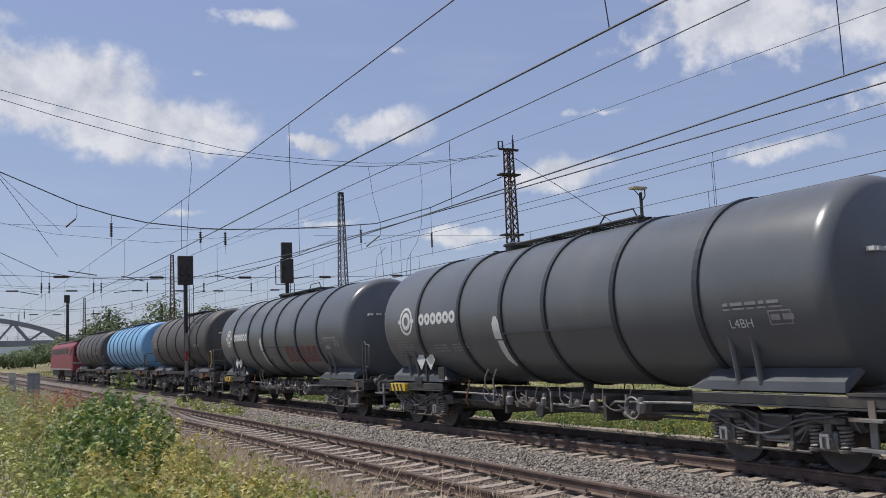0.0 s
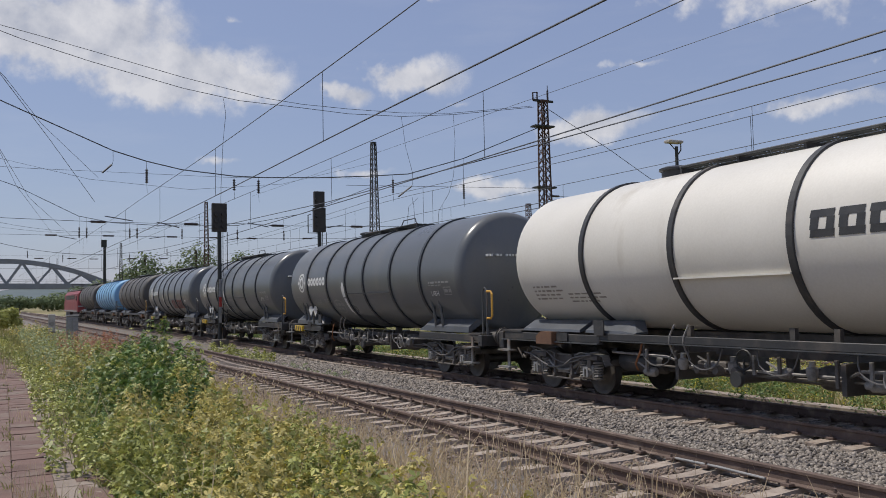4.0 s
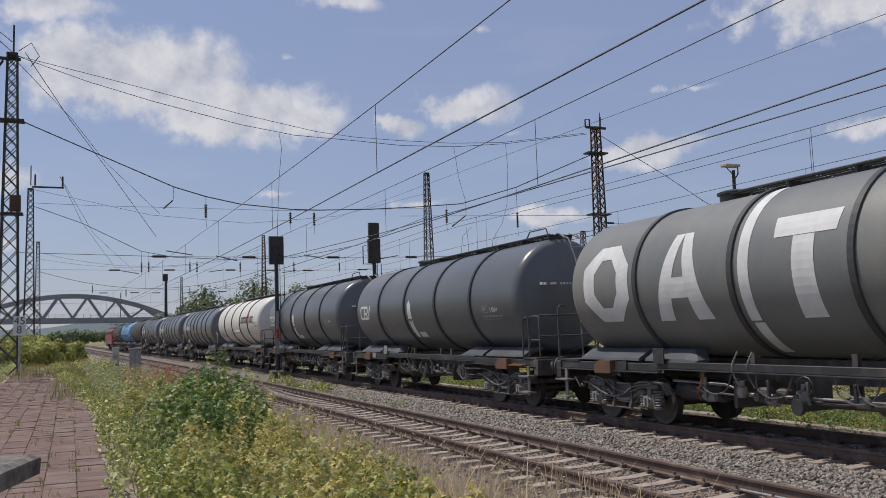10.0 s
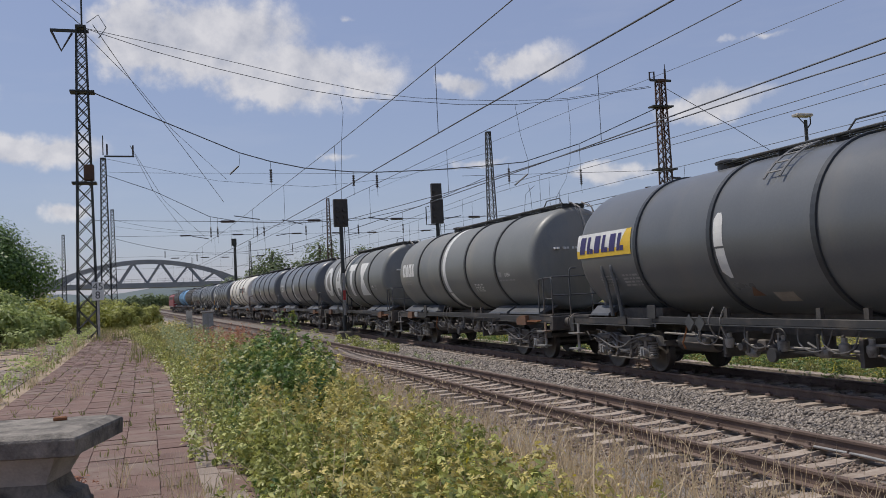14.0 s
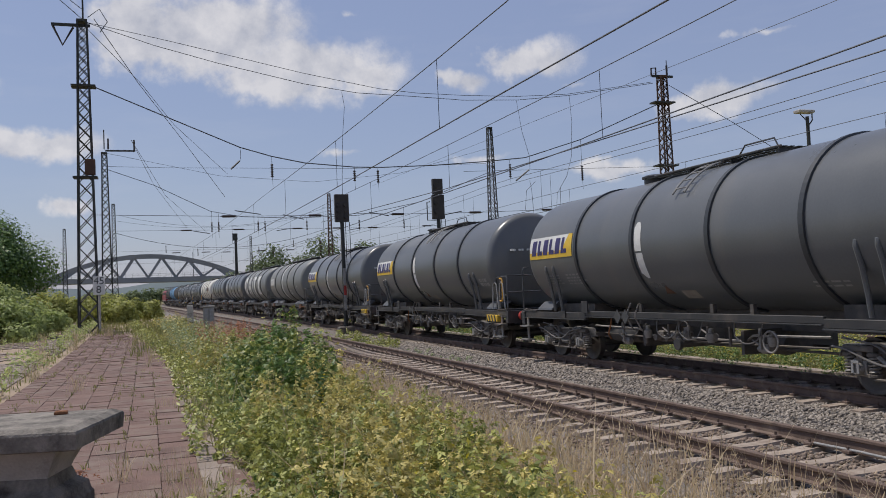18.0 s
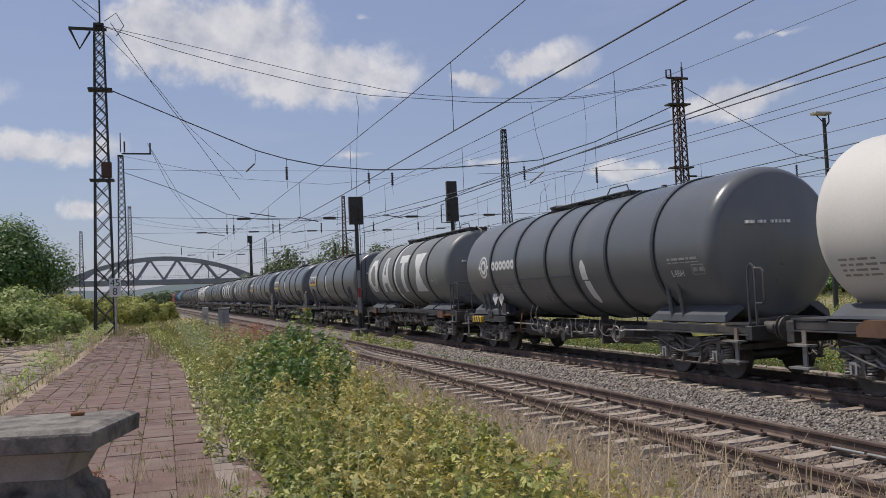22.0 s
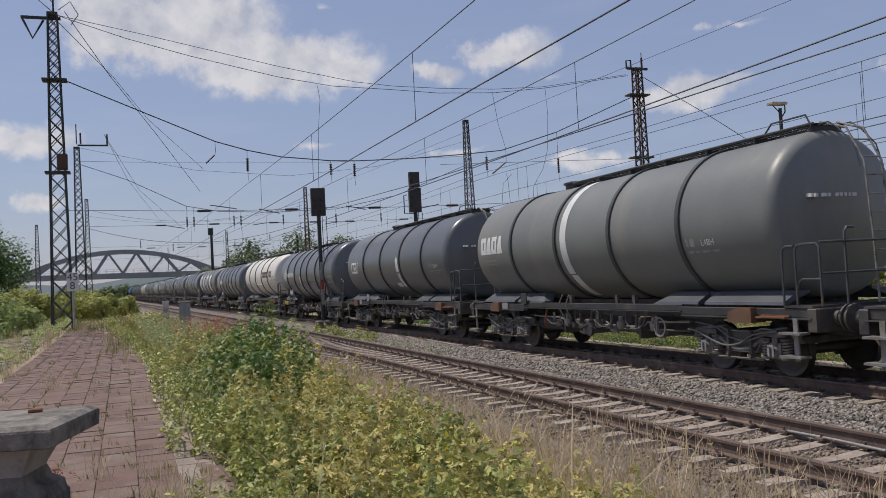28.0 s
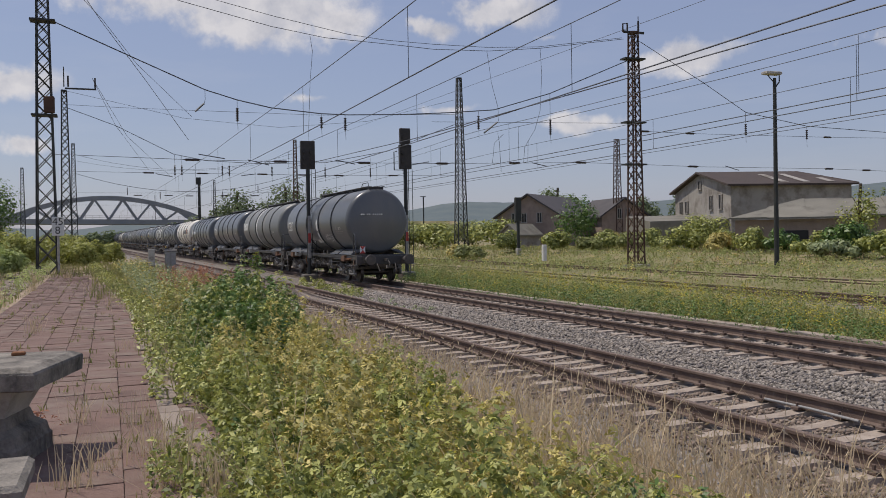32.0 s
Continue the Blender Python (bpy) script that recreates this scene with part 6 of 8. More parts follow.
for pts in ([(4.75, 10.68), (4.76, 10.15), (4.72, 9.91)], [(22.15, 13.9), (22.42, 11.94), (22.86, 10.34), (22.86, 9.5)], [(25.92, 14.38), (26.01, 12.63), (25.85, 10.3), (25.45, 9.04), (24.95, 8.3), (24.9, 6.9)], [(10.8, 14.11), (10.93, 13.22), (10.76, 11.48), (10.63, 8.85), (10.6, 7.2)],
            [(22.4, 6.85), (22.55, 8.1), (23.2, 8.7)], [(23.0, 6.3), (22.9, 8.2), (22.8, 8.75)], [(24.6, 6.9), (24.7, 7.9), (24.95, 8.3)]):
    wire("jumper_wire", [(x, 50, z) for x, z in pts], 0.013, "curved hanging jumper wire")
for x0, z0, x1, z1 in ((4.70, 9.90, 4.20, 9.42), (22.80, 9.45, 21.85, 8.73)):
    wire("strain_insulator", [(x0, 50, z0), (x1, 50, z1)], 0.055, "slanted dark strain insulator", "insulator")
# the next cross span, at the bracket mast
cross_wire(84, [(-4.05, 14.45), (0.05, 12.95), (5.04, 10.46), (8.0, 9.9), (13.0, 9.7), (19.5, 9.9), (26.0, 11.2), (33.5, 14.2)], 0.028, "sagging span cable between two far masts")
cross_wire(84, [(-4.1, 14.72), (1.05, 14.62), (19.1, 14.6), (33.4, 15.2)], 0.016, "thin straight cross wire between two far masts")
cross_wire(84.3, [(-4.1, 16.0), (6.0, 13.9), (15.0, 13.3), (24.0, 14.2), (33.6, 16.8)], 0.015, "upper sagging span cable between two far masts")
cross_wire(84, [(-4.1, 8.75), (2.8, 8.69), (13.23, 8.68), (20.8, 8.62), (33.4, 8.8)], 0.014, "thin lower cross wire between two far masts")
for x, z in ((2.8, 8.69), (7.6, 8.69), (13.23, 8.68), (17.2, 8.65), (20.79, 8.63), (26.5, 8.7)):
    rod(x, 84, z, 1.0)
for x, z0 in ((5.12, 10.4), (5.75, 10.3), (9.45, 9.85), (10.1, 9.8), (14.16, 9.72), (19.42, 9.9), (24.08, 10.8)):
    hung(x, 84, z0, min(z0 - 0.2, 9.45), 8.5)
for x0, z0, x1, z1 in ((3.4, 8.62, 4.9, 8.35), (11.2, 8.5, 12.6, 8.7), (18.2, 8.4, 19.6, 8.62)):
    wire("registration_arm", [(x0, 84, z0), (x1, 84, z1)], 0.035, "slanted registration arm of a contact wire", "catenary arm")
for x, z in ((3.0, 9.6), (7.41, 9.59), (10.5, 9.52), (15.87, 9.6), (20.5, 9.6)):
    rod(x, 138, z, 1.2)
headspan(138, -5.6, 26.7, 15.6, 16.4, 13.6, 12.8, 13.0, 10.2, [(1.5, 1.1), (6.2, 1.1), (15.5, 1.1), (21.0, 1.1)])


def catenary(u, contact, mess, label, sag=0.12, swing=0.0, first=8.4, end=200):
    """A contact wire over the line u, its messenger and the droppers between them, twelve metres apart."""
    ys = [k * 6.0 for k in range(-4, 45)]
    beside = lambda y: wx(u, y) + swing * max(0.0, 20.0 - y) / 10 if y > 0 else u + swing * 2
    wire("contact_wire", [(beside(y), y, contact + rise(y)) for y in ys], 0.017, label)
    high = lambda y: mess - sag * math.sin(math.pi * ((y + 16) % 66) / 66) + rise(y)
    wire("messenger_wire", [(wx(u, y) if y > 0 else u, y, high(y)) for y in range(-16, end, 4)], 0.013, "gently sagging messenger wire above a contact wire")
    y = first
    while y < end:
        wire("dropper", [(beside(y), y, contact + rise(y)), (wx(u, y), y, high(y))], 0.009, "thin vertical dropper wire")
        y += 12.0


catenary(7.07, 6.02, 7.9, "contact wire over the near track", 0.12, 0.18)
catenary(11.53, 5.8, 7.74, "contact wire over the train's track", 0.12, 0.0, 8.1)
wire("contact_wire", [(14.2, -20, 5.75), (11.97, 11.6, 5.75), (10.62, 31, 5.85), (9.3, 50, 6.3)], 0.015, "overlapping contact wire that leaves the train's track")
catenary(21.4, 6.2, 8.45, "contact wire over the overgrown yard track", 0.45, 0.0, 8.0, 140)
catenary(22.6, 6.2, 8.45, "second contact wire over the overgrown yard track", 0.45, 0.0, 9.2, 140)
catenary(25.3, 6.2, 7.75, "contact wire over the far yard track", 0.15, 0.0, 24.0, 140)
wire("contact_wire", [(wx(25.3, y), y, 6.05 + rise(y)) for y in range(2, 140, 6)], 0.012, "thin parallel wire below a contact wire")
wire("feeder_wire", [(33.19, 16, 15.2), (33.5, 50, 16.47), (33.81, 84, 17.77), (34.3, 138, 19.8)], 0.017, "feeder wire along the mast tops")
wire("feeder_wire", sagged((-3.45, 50, 18.2), (-22, -8, 19.5), 0.6), 0.02, "feeder wire from the platform mast")
wire("feeder_wire", sagged((-3.3, 50, 17.5), (-18, -8, 18.6), 0.6), 0.02, "second feeder wire from the platform mast")
wire("anchor_wire", [(-2.89, 50, 17.72), (-0.86, 62, 17.2), (2.34, 72, 15.01), (6.41, 84, 11.82)], 0.022, "anchor wire running down from the platform mast")
wire("anchor_wire", [(-3.28, 50, 17.19), (-0.65, 62, 17.13), (1.68, 72, 16.3), (6.75, 84, 14.0)], 0.018, "second anchor wire from the platform mast")
wire("anchor_wire", [(-1.88, 84, 17.19), (0.0, 105, 15.77), (4.62, 138, 13.46)], 0.020, "anchor wire beyond the bracket mast")
wire("anchor_wire", [(-1.88, 84, 17.19), (1.25, 105, 14.51), (7.64, 138, 12.63)], 0.020, "second anchor wire beyond the bracket mast")


def light_signal(x, y, z_bot, z_top, w, label, double):
    t = thing("light_signal", label, "railway signal", pose(x, y, rise(y)), group="light signals")
    z0 = -0.25
    part("pole", Form().tube((0, 0, z0), (0, 0, z_bot - rise(y) + 0.3), 0.105, 10), M["mast"], t)
    part("footing", Form().box(-0.38, 0.38, -0.38, 0.38, z0 - 0.1, z0 + 0.42, b=0.05), M["bogie"], t)
    a, b = z_bot - rise(y), z_top - rise(y)
    if double:
        m = a + (b - a) * 0.60
        part("board", Form().box(-w / 2, w / 2, -0.10, 0.12, a, m, b=0.02), M["signal"], t)
        part("upper_board", Form().box(-w / 2 * 0.85, w / 2 * 0.85, -0.10, 0.12, m + 0.03, b, b=0.02), M["signal"], t)
        f = Form()
        f.pipe([(-0.1, 0, a - 0.05), (-0.62, 0, a - 0.05), (-0.62, 0, a + 0.9), (-0.45, 0, a + 0.95)], 0.03, 5)
        part("bracket", f, M["mast"], t)
    else:
        part("board", Form().box(-w / 2, w / 2, -0.10, 0.12, a, b, b=0.02), M["signal"], t)
    k = 0
    for q in range(3 if not double else 4):
        z = a + (b - a) * (0.18 + 0.21 * q)
        for s in (-1, 1):
            if double and s > 0:
                continue
            f = Form().lathe([(-0.20, 0.075), (-0.20, 0.09), (-0.10, 0.09), (-0.10, 0.02)], 12, "y", (s * w * 0.24, 0, z))
            lamp = part("hood", f, M["signal"], t)
            part("signal_lens", Form().lathe([(-0.125, 0.07), (-0.12, 0.075), (-0.10, 0.075)], 12, "y", (s * w * 0.24, 0, z)), M["lens"], lamp)
    f = Form()
    f.box(-0.07, 0.07, -0.14, -0.11, 1.0, 3.2)
    part("mast_plate", f, M["white_dim"], t, "white plate with worn red band")
    part("red_band", Form().box(-0.072, 0.072, -0.146, -0.138, 1.8, 2.3), M["red"], t)
    part("ladder", Form().tube((0.2, 0.1, 0.2), (0.2, 0.1, a), 0.018, 5).tube((0.42, 0.1, 0.2), (0.42, 0.1, a), 0.018, 5), M["mast"], t)
    return t


light_signal(9.3, 44.2, 5.78, 7.24, 0.74, "black light signal on a pole between the tracks", False)
light_signal(14.5, 43.8, 5.82, 8.0, 0.66, "black two-part light signal beyond the tracks", True)


def yard_lamp(x, y, top, base):
    t = thing("yard_lamp", "tall dark yard lamp post with a flat head", "lamp post", pose(x, y, base))
    H = top - base
    part("post", Form().tube((0, 0, 0), (0, 0, H - 0.3), 0.15, 10, 0.10), M["mast"], t)
    part("lamp_head", Form().box(-0.75, 0.35, -0.25, 0.25, H - 0.12, H + 0.06, b=0.04), M["concrete"], t, "flat pale lamp head")
    f = Form().pipe([(0, 0, H - 0.9), (0.35, 0, H - 0.5), (0.35, 0, H - 0.1)], 0.04, 6)
    f.pipe([(0, 0, H - 0.6), (-0.5, 0, H - 0.15)], 0.03, 6)
    part("bracket", f, M["mast"], t)


yard_lamp(36.0, 40.0, 11.4, -0.05)


def small_lineside():
    # kilometre sign on a pole by the platform mast
    t = thing("kilometre_sign", "white sign with black numbers on a grey pole", "sign", pose(-2.9, 49.0, rise(49)))
    part("pole", Form().tube((0, 0, -0.2), (0, 0, 3.3), 0.06, 8), M["concrete"], t)
    part("board", Form().box(-0.29, 0.29, -0.08, -0.05, 2.36, 3.34, b=0.01), M["white"], t)
    for txt, size, x, z in (("45", 0.54, -0.27, 2.92), ("8", 0.54, -0.15, 2.46)):
        cu = bpy.data.curves.new("number", "FONT")
        cu.body, cu.size = txt, size
        ob = bpy.data.objects.new("number", cu)
        me = bpy.data.meshes.new_from_object(ob)
        bpy.data.objects.remove(ob)
        part("number", me, M["charcoal"], t, "black kilometre figures", m=pose(x, -0.086, z, 90, 0, 0))
    # posts in the weeds
    f = Form().box(-0.14, 0.14, -0.14, 0.14, -0.2, 1.75, b=0.02)
    solo("wooden_post", f, M["concrete"], "short weathered grey post in the weeds", "post", pose(1.45, 42, rise(42) - 0.1))
    t = thing("relay_cabinet", "weathered grey concrete relay cabinet in the weeds", "cabinet", pose(2.45, 45, rise(45) - 0.1))
    part("body", Form().box(-0.26, 0.26, -0.22, 0.22, -0.2, 1.60, b=0.03), M["galvanised"], t)
    part("lid", Form().box(-0.29, 0.29, -0.25, 0.25, 1.60, 1.67, b=0.015), M["concrete"], t)
    part("door", Form().box(-0.23, -0.03, -0.245, -0.22, 0.1, 1.5, b=0.01), M["white_dim"], t)
    part("door", Form().box(0.03, 0.23, -0.245, -0.22, 0.1, 1.5, b=0.01), M["white_dim"], t)
    # marker box and post signal in the meadow
    solo("marker_box", Form().box(-0.13, 0.13, -0.13, 0.13, -0.6, 0.55, b=0.03), M["white"], "small pale concrete marker box in the meadow", "marker", pose(27.7, 53.3, 1.0))
    t = thing("post_signal", "slim dark post signal with a pale foot in the meadow", "railway signal", pose(36.2, 75, 0.7))
    part("pole", Form().tube((0, 0, -0.4), (0, 0, 4.6), 0.16, 8), M["mast"], t)
    part("board", Form().box(-0.3, 0.3, -0.15, 0.15, 3.0, 5.3, b=0.03), M["mast"], t)
    part("foot", Form().box(-0.2, 0.2, -0.2, 0.2, -0.4, 0.4, b=0.03), M["concrete"], t)
    # far lamp posts behind the train
    for x, y, h in ((30.0, 104, 7.4), (46.0, 130, 9.0)):
        solo("far_lamp", Form().tube((x, y, 0.5), (x, y, h), 0.11, 8).box(x - 0.5, x + 0.35, y - 0.1, y + 0.1, h, h + 0.12), M["mast"], "far slim lamp post behind the tracks", "lamp post", group="far lamp posts")
    # pale rod left beside the near track's rail
    solo("plastic_rod", Form().pipe([(7.66, 8.75, -0.13), (7.67, 8.0, -0.125), (7.64, 7.25, -0.13)], 0.016, 8), M["white_dim"], "pale plastic rod lying beside the rail", "rod")


small_lineside()

# ---- bridge, buildings, hills ----
def arch_bridge():
    D = 352.0
    t = thing("arch_bridge", "long steel bowstring arch road bridge, paled grey for haze", "bridge")
    xl, xr = -39.0, 33.0
    zd0, zd1 = 10.3, 12.2
    tilt = lambda x: -0.012 * (x + 3)
    n = 24
    for yo in (0.0, 9.0):
        f = Form()
        prev = None
        vs = []
        for k in range(n + 1):
            q = k / n
            x = xl + (xr - xl) * q
            zc = zd1 + 8.6 * (1 - (2 * q - 1) ** 2) + tilt(x)
            th = 1.1 if yo == 0 else 0.9
            vs += [(x, D + yo - 0.5, zc - th), (x, D + yo + 0.5, zc - th), (x, D + yo + 0.5, zc + 0.4), (x, D + yo - 0.5, zc + 0.4)]
        fs = [(4 * k + i, 4 * k + (i + 1) % 4, 4 * k + 4 + (i + 1) % 4, 4 * k + 4 + i) for k in range(n) for i in range(4)]
        part("arch", f.add(vs, fs), M["bridge"], t, "curved steel arch")
        m = 7
        for k in range(m):
            q0, q1 = (k + 0.5) / m, (k + 1.0) / m
            for a, b in ((q0, q0 + 0.5 / m), (q0, q0 - 0.5 / m)):
                if not 0.05 < b < 0.95 and not 0.05 < a < 0.95:
                    continue
                xa, xb = xl + (xr - xl) * a, xl + (xr - xl) * b
                za = zd1 + tilt(xa)
                zb = zd1 + 8.6 * (1 - (2 * b - 1) ** 2) + tilt(xb) - 0.5
                part("diagonal", Form().tube((xa, D + yo, za), (xb, D + yo, zb), 0.5, 4), M["bridge"], t)
    f = Form()
    for x0, x1 in ((-90, -40), (-40, 0), (0, 34), (34, 95)):
        f.add([(x0, D - 1, zd0 + tilt(x0)), (x1, D - 1, zd0 + tilt(x1)), (x1, D + 11, zd0 + tilt(x1)), (x0, D + 11, zd0 + tilt(x0)),
               (x0, D - 1, zd1 + tilt(x0)), (x1, D - 1, zd1 + tilt(x1)), (x1, D + 11, zd1 + tilt(x1)), (x0, D + 11, zd1 + tilt(x0))],
              [(3, 2, 1, 0), (4, 5, 6, 7), (0, 1, 5, 4), (1, 2, 6, 5), (2, 3, 7, 6), (3, 0, 4, 7)])
    part("deck", f, M["bridge"], t, "long grey bridge deck")
    f = Form()
    x = -88.0
    while x < 93:
        f.box(x - 0.05, x + 0.05, D - 0.9, D - 0.8, zd1 + tilt(x), zd1 + 1.5 + tilt(x))
        x += 2.4
    for z in (0.7, 1.4):
        f.tube((-88, D - 0.85, zd1 + z + tilt(-88)), (93, D - 0.85, zd1 + z + tilt(93)), 0.05, 4)
    part("railing", f, M["bridge"], t)
    for x in (-42, 38, -84, 84):
        part("pier", Form().box(x - 1.6, x + 1.6, D, D + 10, -2, zd0 + tilt(x)), M["concrete"], t, "concrete pier")
    for x in (-22.0, 14.0):
        part("lamp_post", Form().tube((x, D + 4, zd1), (x, D + 4, zd1 + 9.5), 0.12, 6), M["mast"], t)
    solo("embankment", Form().add([(40, D - 14, 0), (140, D - 14, 0), (140, D + 25, 0), (40, D + 25, 0), (52, D, 10.8), (140, D, 10.5), (140, D + 10, 10.5), (52, D + 10, 10.8)],
                                  [(0, 1, 5, 4), (1, 2, 6, 5), (2, 3, 7, 6), (3, 0, 4, 7), (4, 5, 6, 7)]), M["meadow"], "grassy road embankment at the bridge end", "embankment", kind="structure")


arch_bridge()


def hill_range():
    vs, fs = [], []
    rnd = random.Random(3)
    n = 260
    for k in range(n + 1):
        az = radians(-60 + 150 * k / n)
        d = math.degrees(az)
        el = 1.25 + 1.15 / (1 + math.exp(-(d - 14) / 2.5)) + 0.18 * math.sin(d * 0.31) + 0.10 * math.sin(d * 0.9 + 1) + 0.5 / (1 + math.exp(-(d - 42) / 3))
        D = 1700
        el += rnd.uniform(-0.02, 0.03)
        for q, dd in ((0, 900), (0.55, 1350), (0.9, 1600), (1.0, 1700), (0.6, 2000)):
            z = D * math.tan(radians(el)) * q * (dd / D if q < 1 else 1) + 2 * q
            vs.append((dd * math.sin(az), dd * math.cos(az), z if q else -4))
    for k in range(n):
        for j in range(4):
            fs.append((k * 5 + j, k * 5 + 5 + j, k * 5 + 6 + j, k * 5 + 1 + j))
    solo("hills", Form().add(vs, fs), M["hill"], "wooded hills on the horizon, tinted blue-green for haze", "hills", kind="structure", smooth=True)


hill_range()


def opening(t, m, w, h, bars=True):
    """A window in a wall: a box coloured dark for the unlit inside, with a frame and sill; m stands at its lower
    middle, looking out along -y.
    """
    win = part("window", Form().box(-w / 2, w / 2, -0.02, 0.10, 0, h), M["hole"], t, "dark window opening", m=m)
    f = Form()
    for x in (-w / 2, w / 2):
        f.box(x - 0.06, x + 0.06, -0.08, 0.0, -0.05, h + 0.08)
    f.box(-w / 2, w / 2, -0.08, 0.0, h, h + 0.08)
    part("window_frame", f, M["plaster"], win)
    part("sill", Form().box(-w / 2 - 0.1, w / 2 + 0.1, -0.16, 0.0, -0.1, 0.0), M["concrete"], win)
    if bars:
        part("mullion", Form().box(-0.04, 0.04, -0.05, -0.02, 0, h), M["plaster"], win)


def gabled(name, label, m, length, width, eave, ridge, wall_mat, roof_mat, overhang=0.4, hip=0.0):
    """A house in its own space: gable towards -y at y = 0, length along +y."""
    t = thing(name, label, "building", m)
    w = width / 2
    f = Form()
    f.add([(-w, 0, -1.5), (w, 0, -1.5), (w, 0, eave), (0, 0, ridge), (-w, 0, eave), (-w, length, -1.5), (w, length, -1.5), (w, length, eave), (0, length, ridge if not hip else eave), (-w, length, eave)],
          [(0, 1, 2, 3, 4), (9, 8, 7, 6, 5), (1, 6, 7, 2), (5, 0, 4, 9), (0, 5, 6, 1)])
    part("wall", f, wall_mat, t)
    for s in (-1, 1):
        o, k = overhang, (ridge - eave) / w
        pts = [(0, -o, ridge + 0.05), (s * (w + o), -o, eave - o * k + 0.05), (s * (w + o), length + o, eave - o * k + 0.05), (0, length + o - hip, ridge + 0.05)]
        vs = pts + [(x, y, z + 0.22) for x, y, z in pts]
        part("roof", Form().add(vs, [(3, 2, 1, 0), (4, 5, 6, 7), (0, 1, 5, 4), (1, 2, 6, 5), (2, 3, 7, 6), (3, 0, 4, 7)]), roof_mat, t, "pitched roof side")
    if hip:
        pts = [(0, length + overhang - hip, ridge + 0.05), (w + overhang, length + overhang, eave), (-w - overhang, length + overhang, eave)]
        vs = pts + [(x, y, z + 0.22) for x, y, z in pts]
        part("roof", Form().add(vs, [(2, 1, 0), (3, 4, 5), (0, 1, 4, 3), (1, 2, 5, 4), (2, 0, 3, 5)]), roof_mat, t, "hipped roof end")
    return t


def buildings():
    # warehouse: gable towards the tracks' far side, ridge running off to the right
    m = pose(67.0, 87.3, 0.6, 0, 0, math.degrees(math.atan2(-14.5, -4.1)))
    w = gabled("warehouse", "old plastered warehouse with a dark tar roof", m, 14.2, 17.6, 7.0, 8.95, M["plaster"], M["roof_dark"], 0.6, hip=2.5)
    for x, z, h in ((-6.6, 4.3, 1.5), (-4.6, 4.3, 1.5), (3.2, 4.5, 1.6), (6.0, 4.5, 1.6), (-0.2, 7.1, 1.0)):
        opening(w, pose(x, -0.03, z), 0.95, h)
    for k, (y, l) in enumerate(((6.0, 6.0), (8.6, 6.2), (11.6, 3.0))):
        f = Form().add([(8.6, y, 7.33), (8.6, y + 0.9, 7.33), (8.6 - l, y + 0.9, 7.33 + l * 0.222), (8.6 - l, y, 7.33 + l * 0.222)], [(0, 1, 2, 3)])
        part("roof_light", f, M["plaster"], w, "pale strip of sheet roofing", m=pose(0, 0, 0.04))
    # long shed with a low sheet roof in front of it
    t = thing("brick_shed", "long brick shed with a sagging grey sheet roof", "building", pose(0, 0, 0))
    a, b = Vector((47.9, 58.0, 0)), Vector((66.0, 42.0, 0))
    d = (b - a).normalized()
    n = Vector((-d.y, d.x, 0))
    if n.x < 0:
        n = -n
    L = (b - a).length

    def P(s, q, z):
        p = a + d * s + n * q
        return (p.x, p.y, z)

    part("wall", Form().add([P(0, 0, -0.8), P(L, 0, -0.8), P(L, 0, 3.2), P(0, 0, 3.2), P(0, 9, -0.8), P(L, 9, -0.8), P(L, 9, 3.2), P(0, 9, 3.2)], [(0, 1, 2, 3), (7, 6, 5, 4), (1, 5, 6, 2), (4, 0, 3, 7)]), M["brick_red"], t, "pale red brick wall")
    rnd = random.Random(9)
    k = 0
    s = -0.5
    while s < L:
        s1 = min(s + 3.0, L + 0.5)
        z0, z1 = rnd.uniform(-0.06, 0.06), rnd.uniform(-0.10, 0.10)
        up = lambda q: (min((q + 0.5) / 5.9, 1.0))
        pts = [P(s, -0.6, 3.30 + z0), P(s1, -0.6, 3.30 + z0), P(s1, -0.6 + 6.6 * up(s1), 3.30 + 1.65 * up(s1) + z1), P(s, -0.6 + 6.6 * up(s), 3.30 + 1.65 * up(s) + z1)]
        vs = pts + [(x, y, z + 0.12) for x, y, z in pts]
        part("roof_sheet", Form().add(vs, [(3, 2, 1, 0), (4, 5, 6, 7), (0, 1, 5, 4), (1, 2, 6, 5), (2, 3, 7, 6), (3, 0, 4, 7)]), M["roof_grey"], t)
        s = s1
    # flat sheets on the wall, coloured dark as the doorways' inner shade
    for s, w_, h_ in ((3.4, 2.2, 2.3), (7.5, 1.6, 2.2), (11.5, 2.4, 2.4), (16.0, 1.6, 2.2)):
        f = Form().add([P(s, -0.03, -0.4), P(s + w_, -0.03, -0.4), P(s + w_, -0.03, h_), P(s, -0.03, h_)], [(0, 1, 2, 3)])
        part("doorway", f, M["hole"], t, "dark doorway")
    for s, c in ((0.6, "plaster"), (9.6, "white_dim"), (14.2, "plaster")):
        f = Form().add([P(s, -0.04, -0.6), P(s + 1.5, -0.04, -0.6), P(s + 1.5, -0.04, 1.9), P(s, -0.04, 1.9)], [(0, 1, 2, 3)])
        part("patch", f, M[c], t, "pale plastered wall patch")
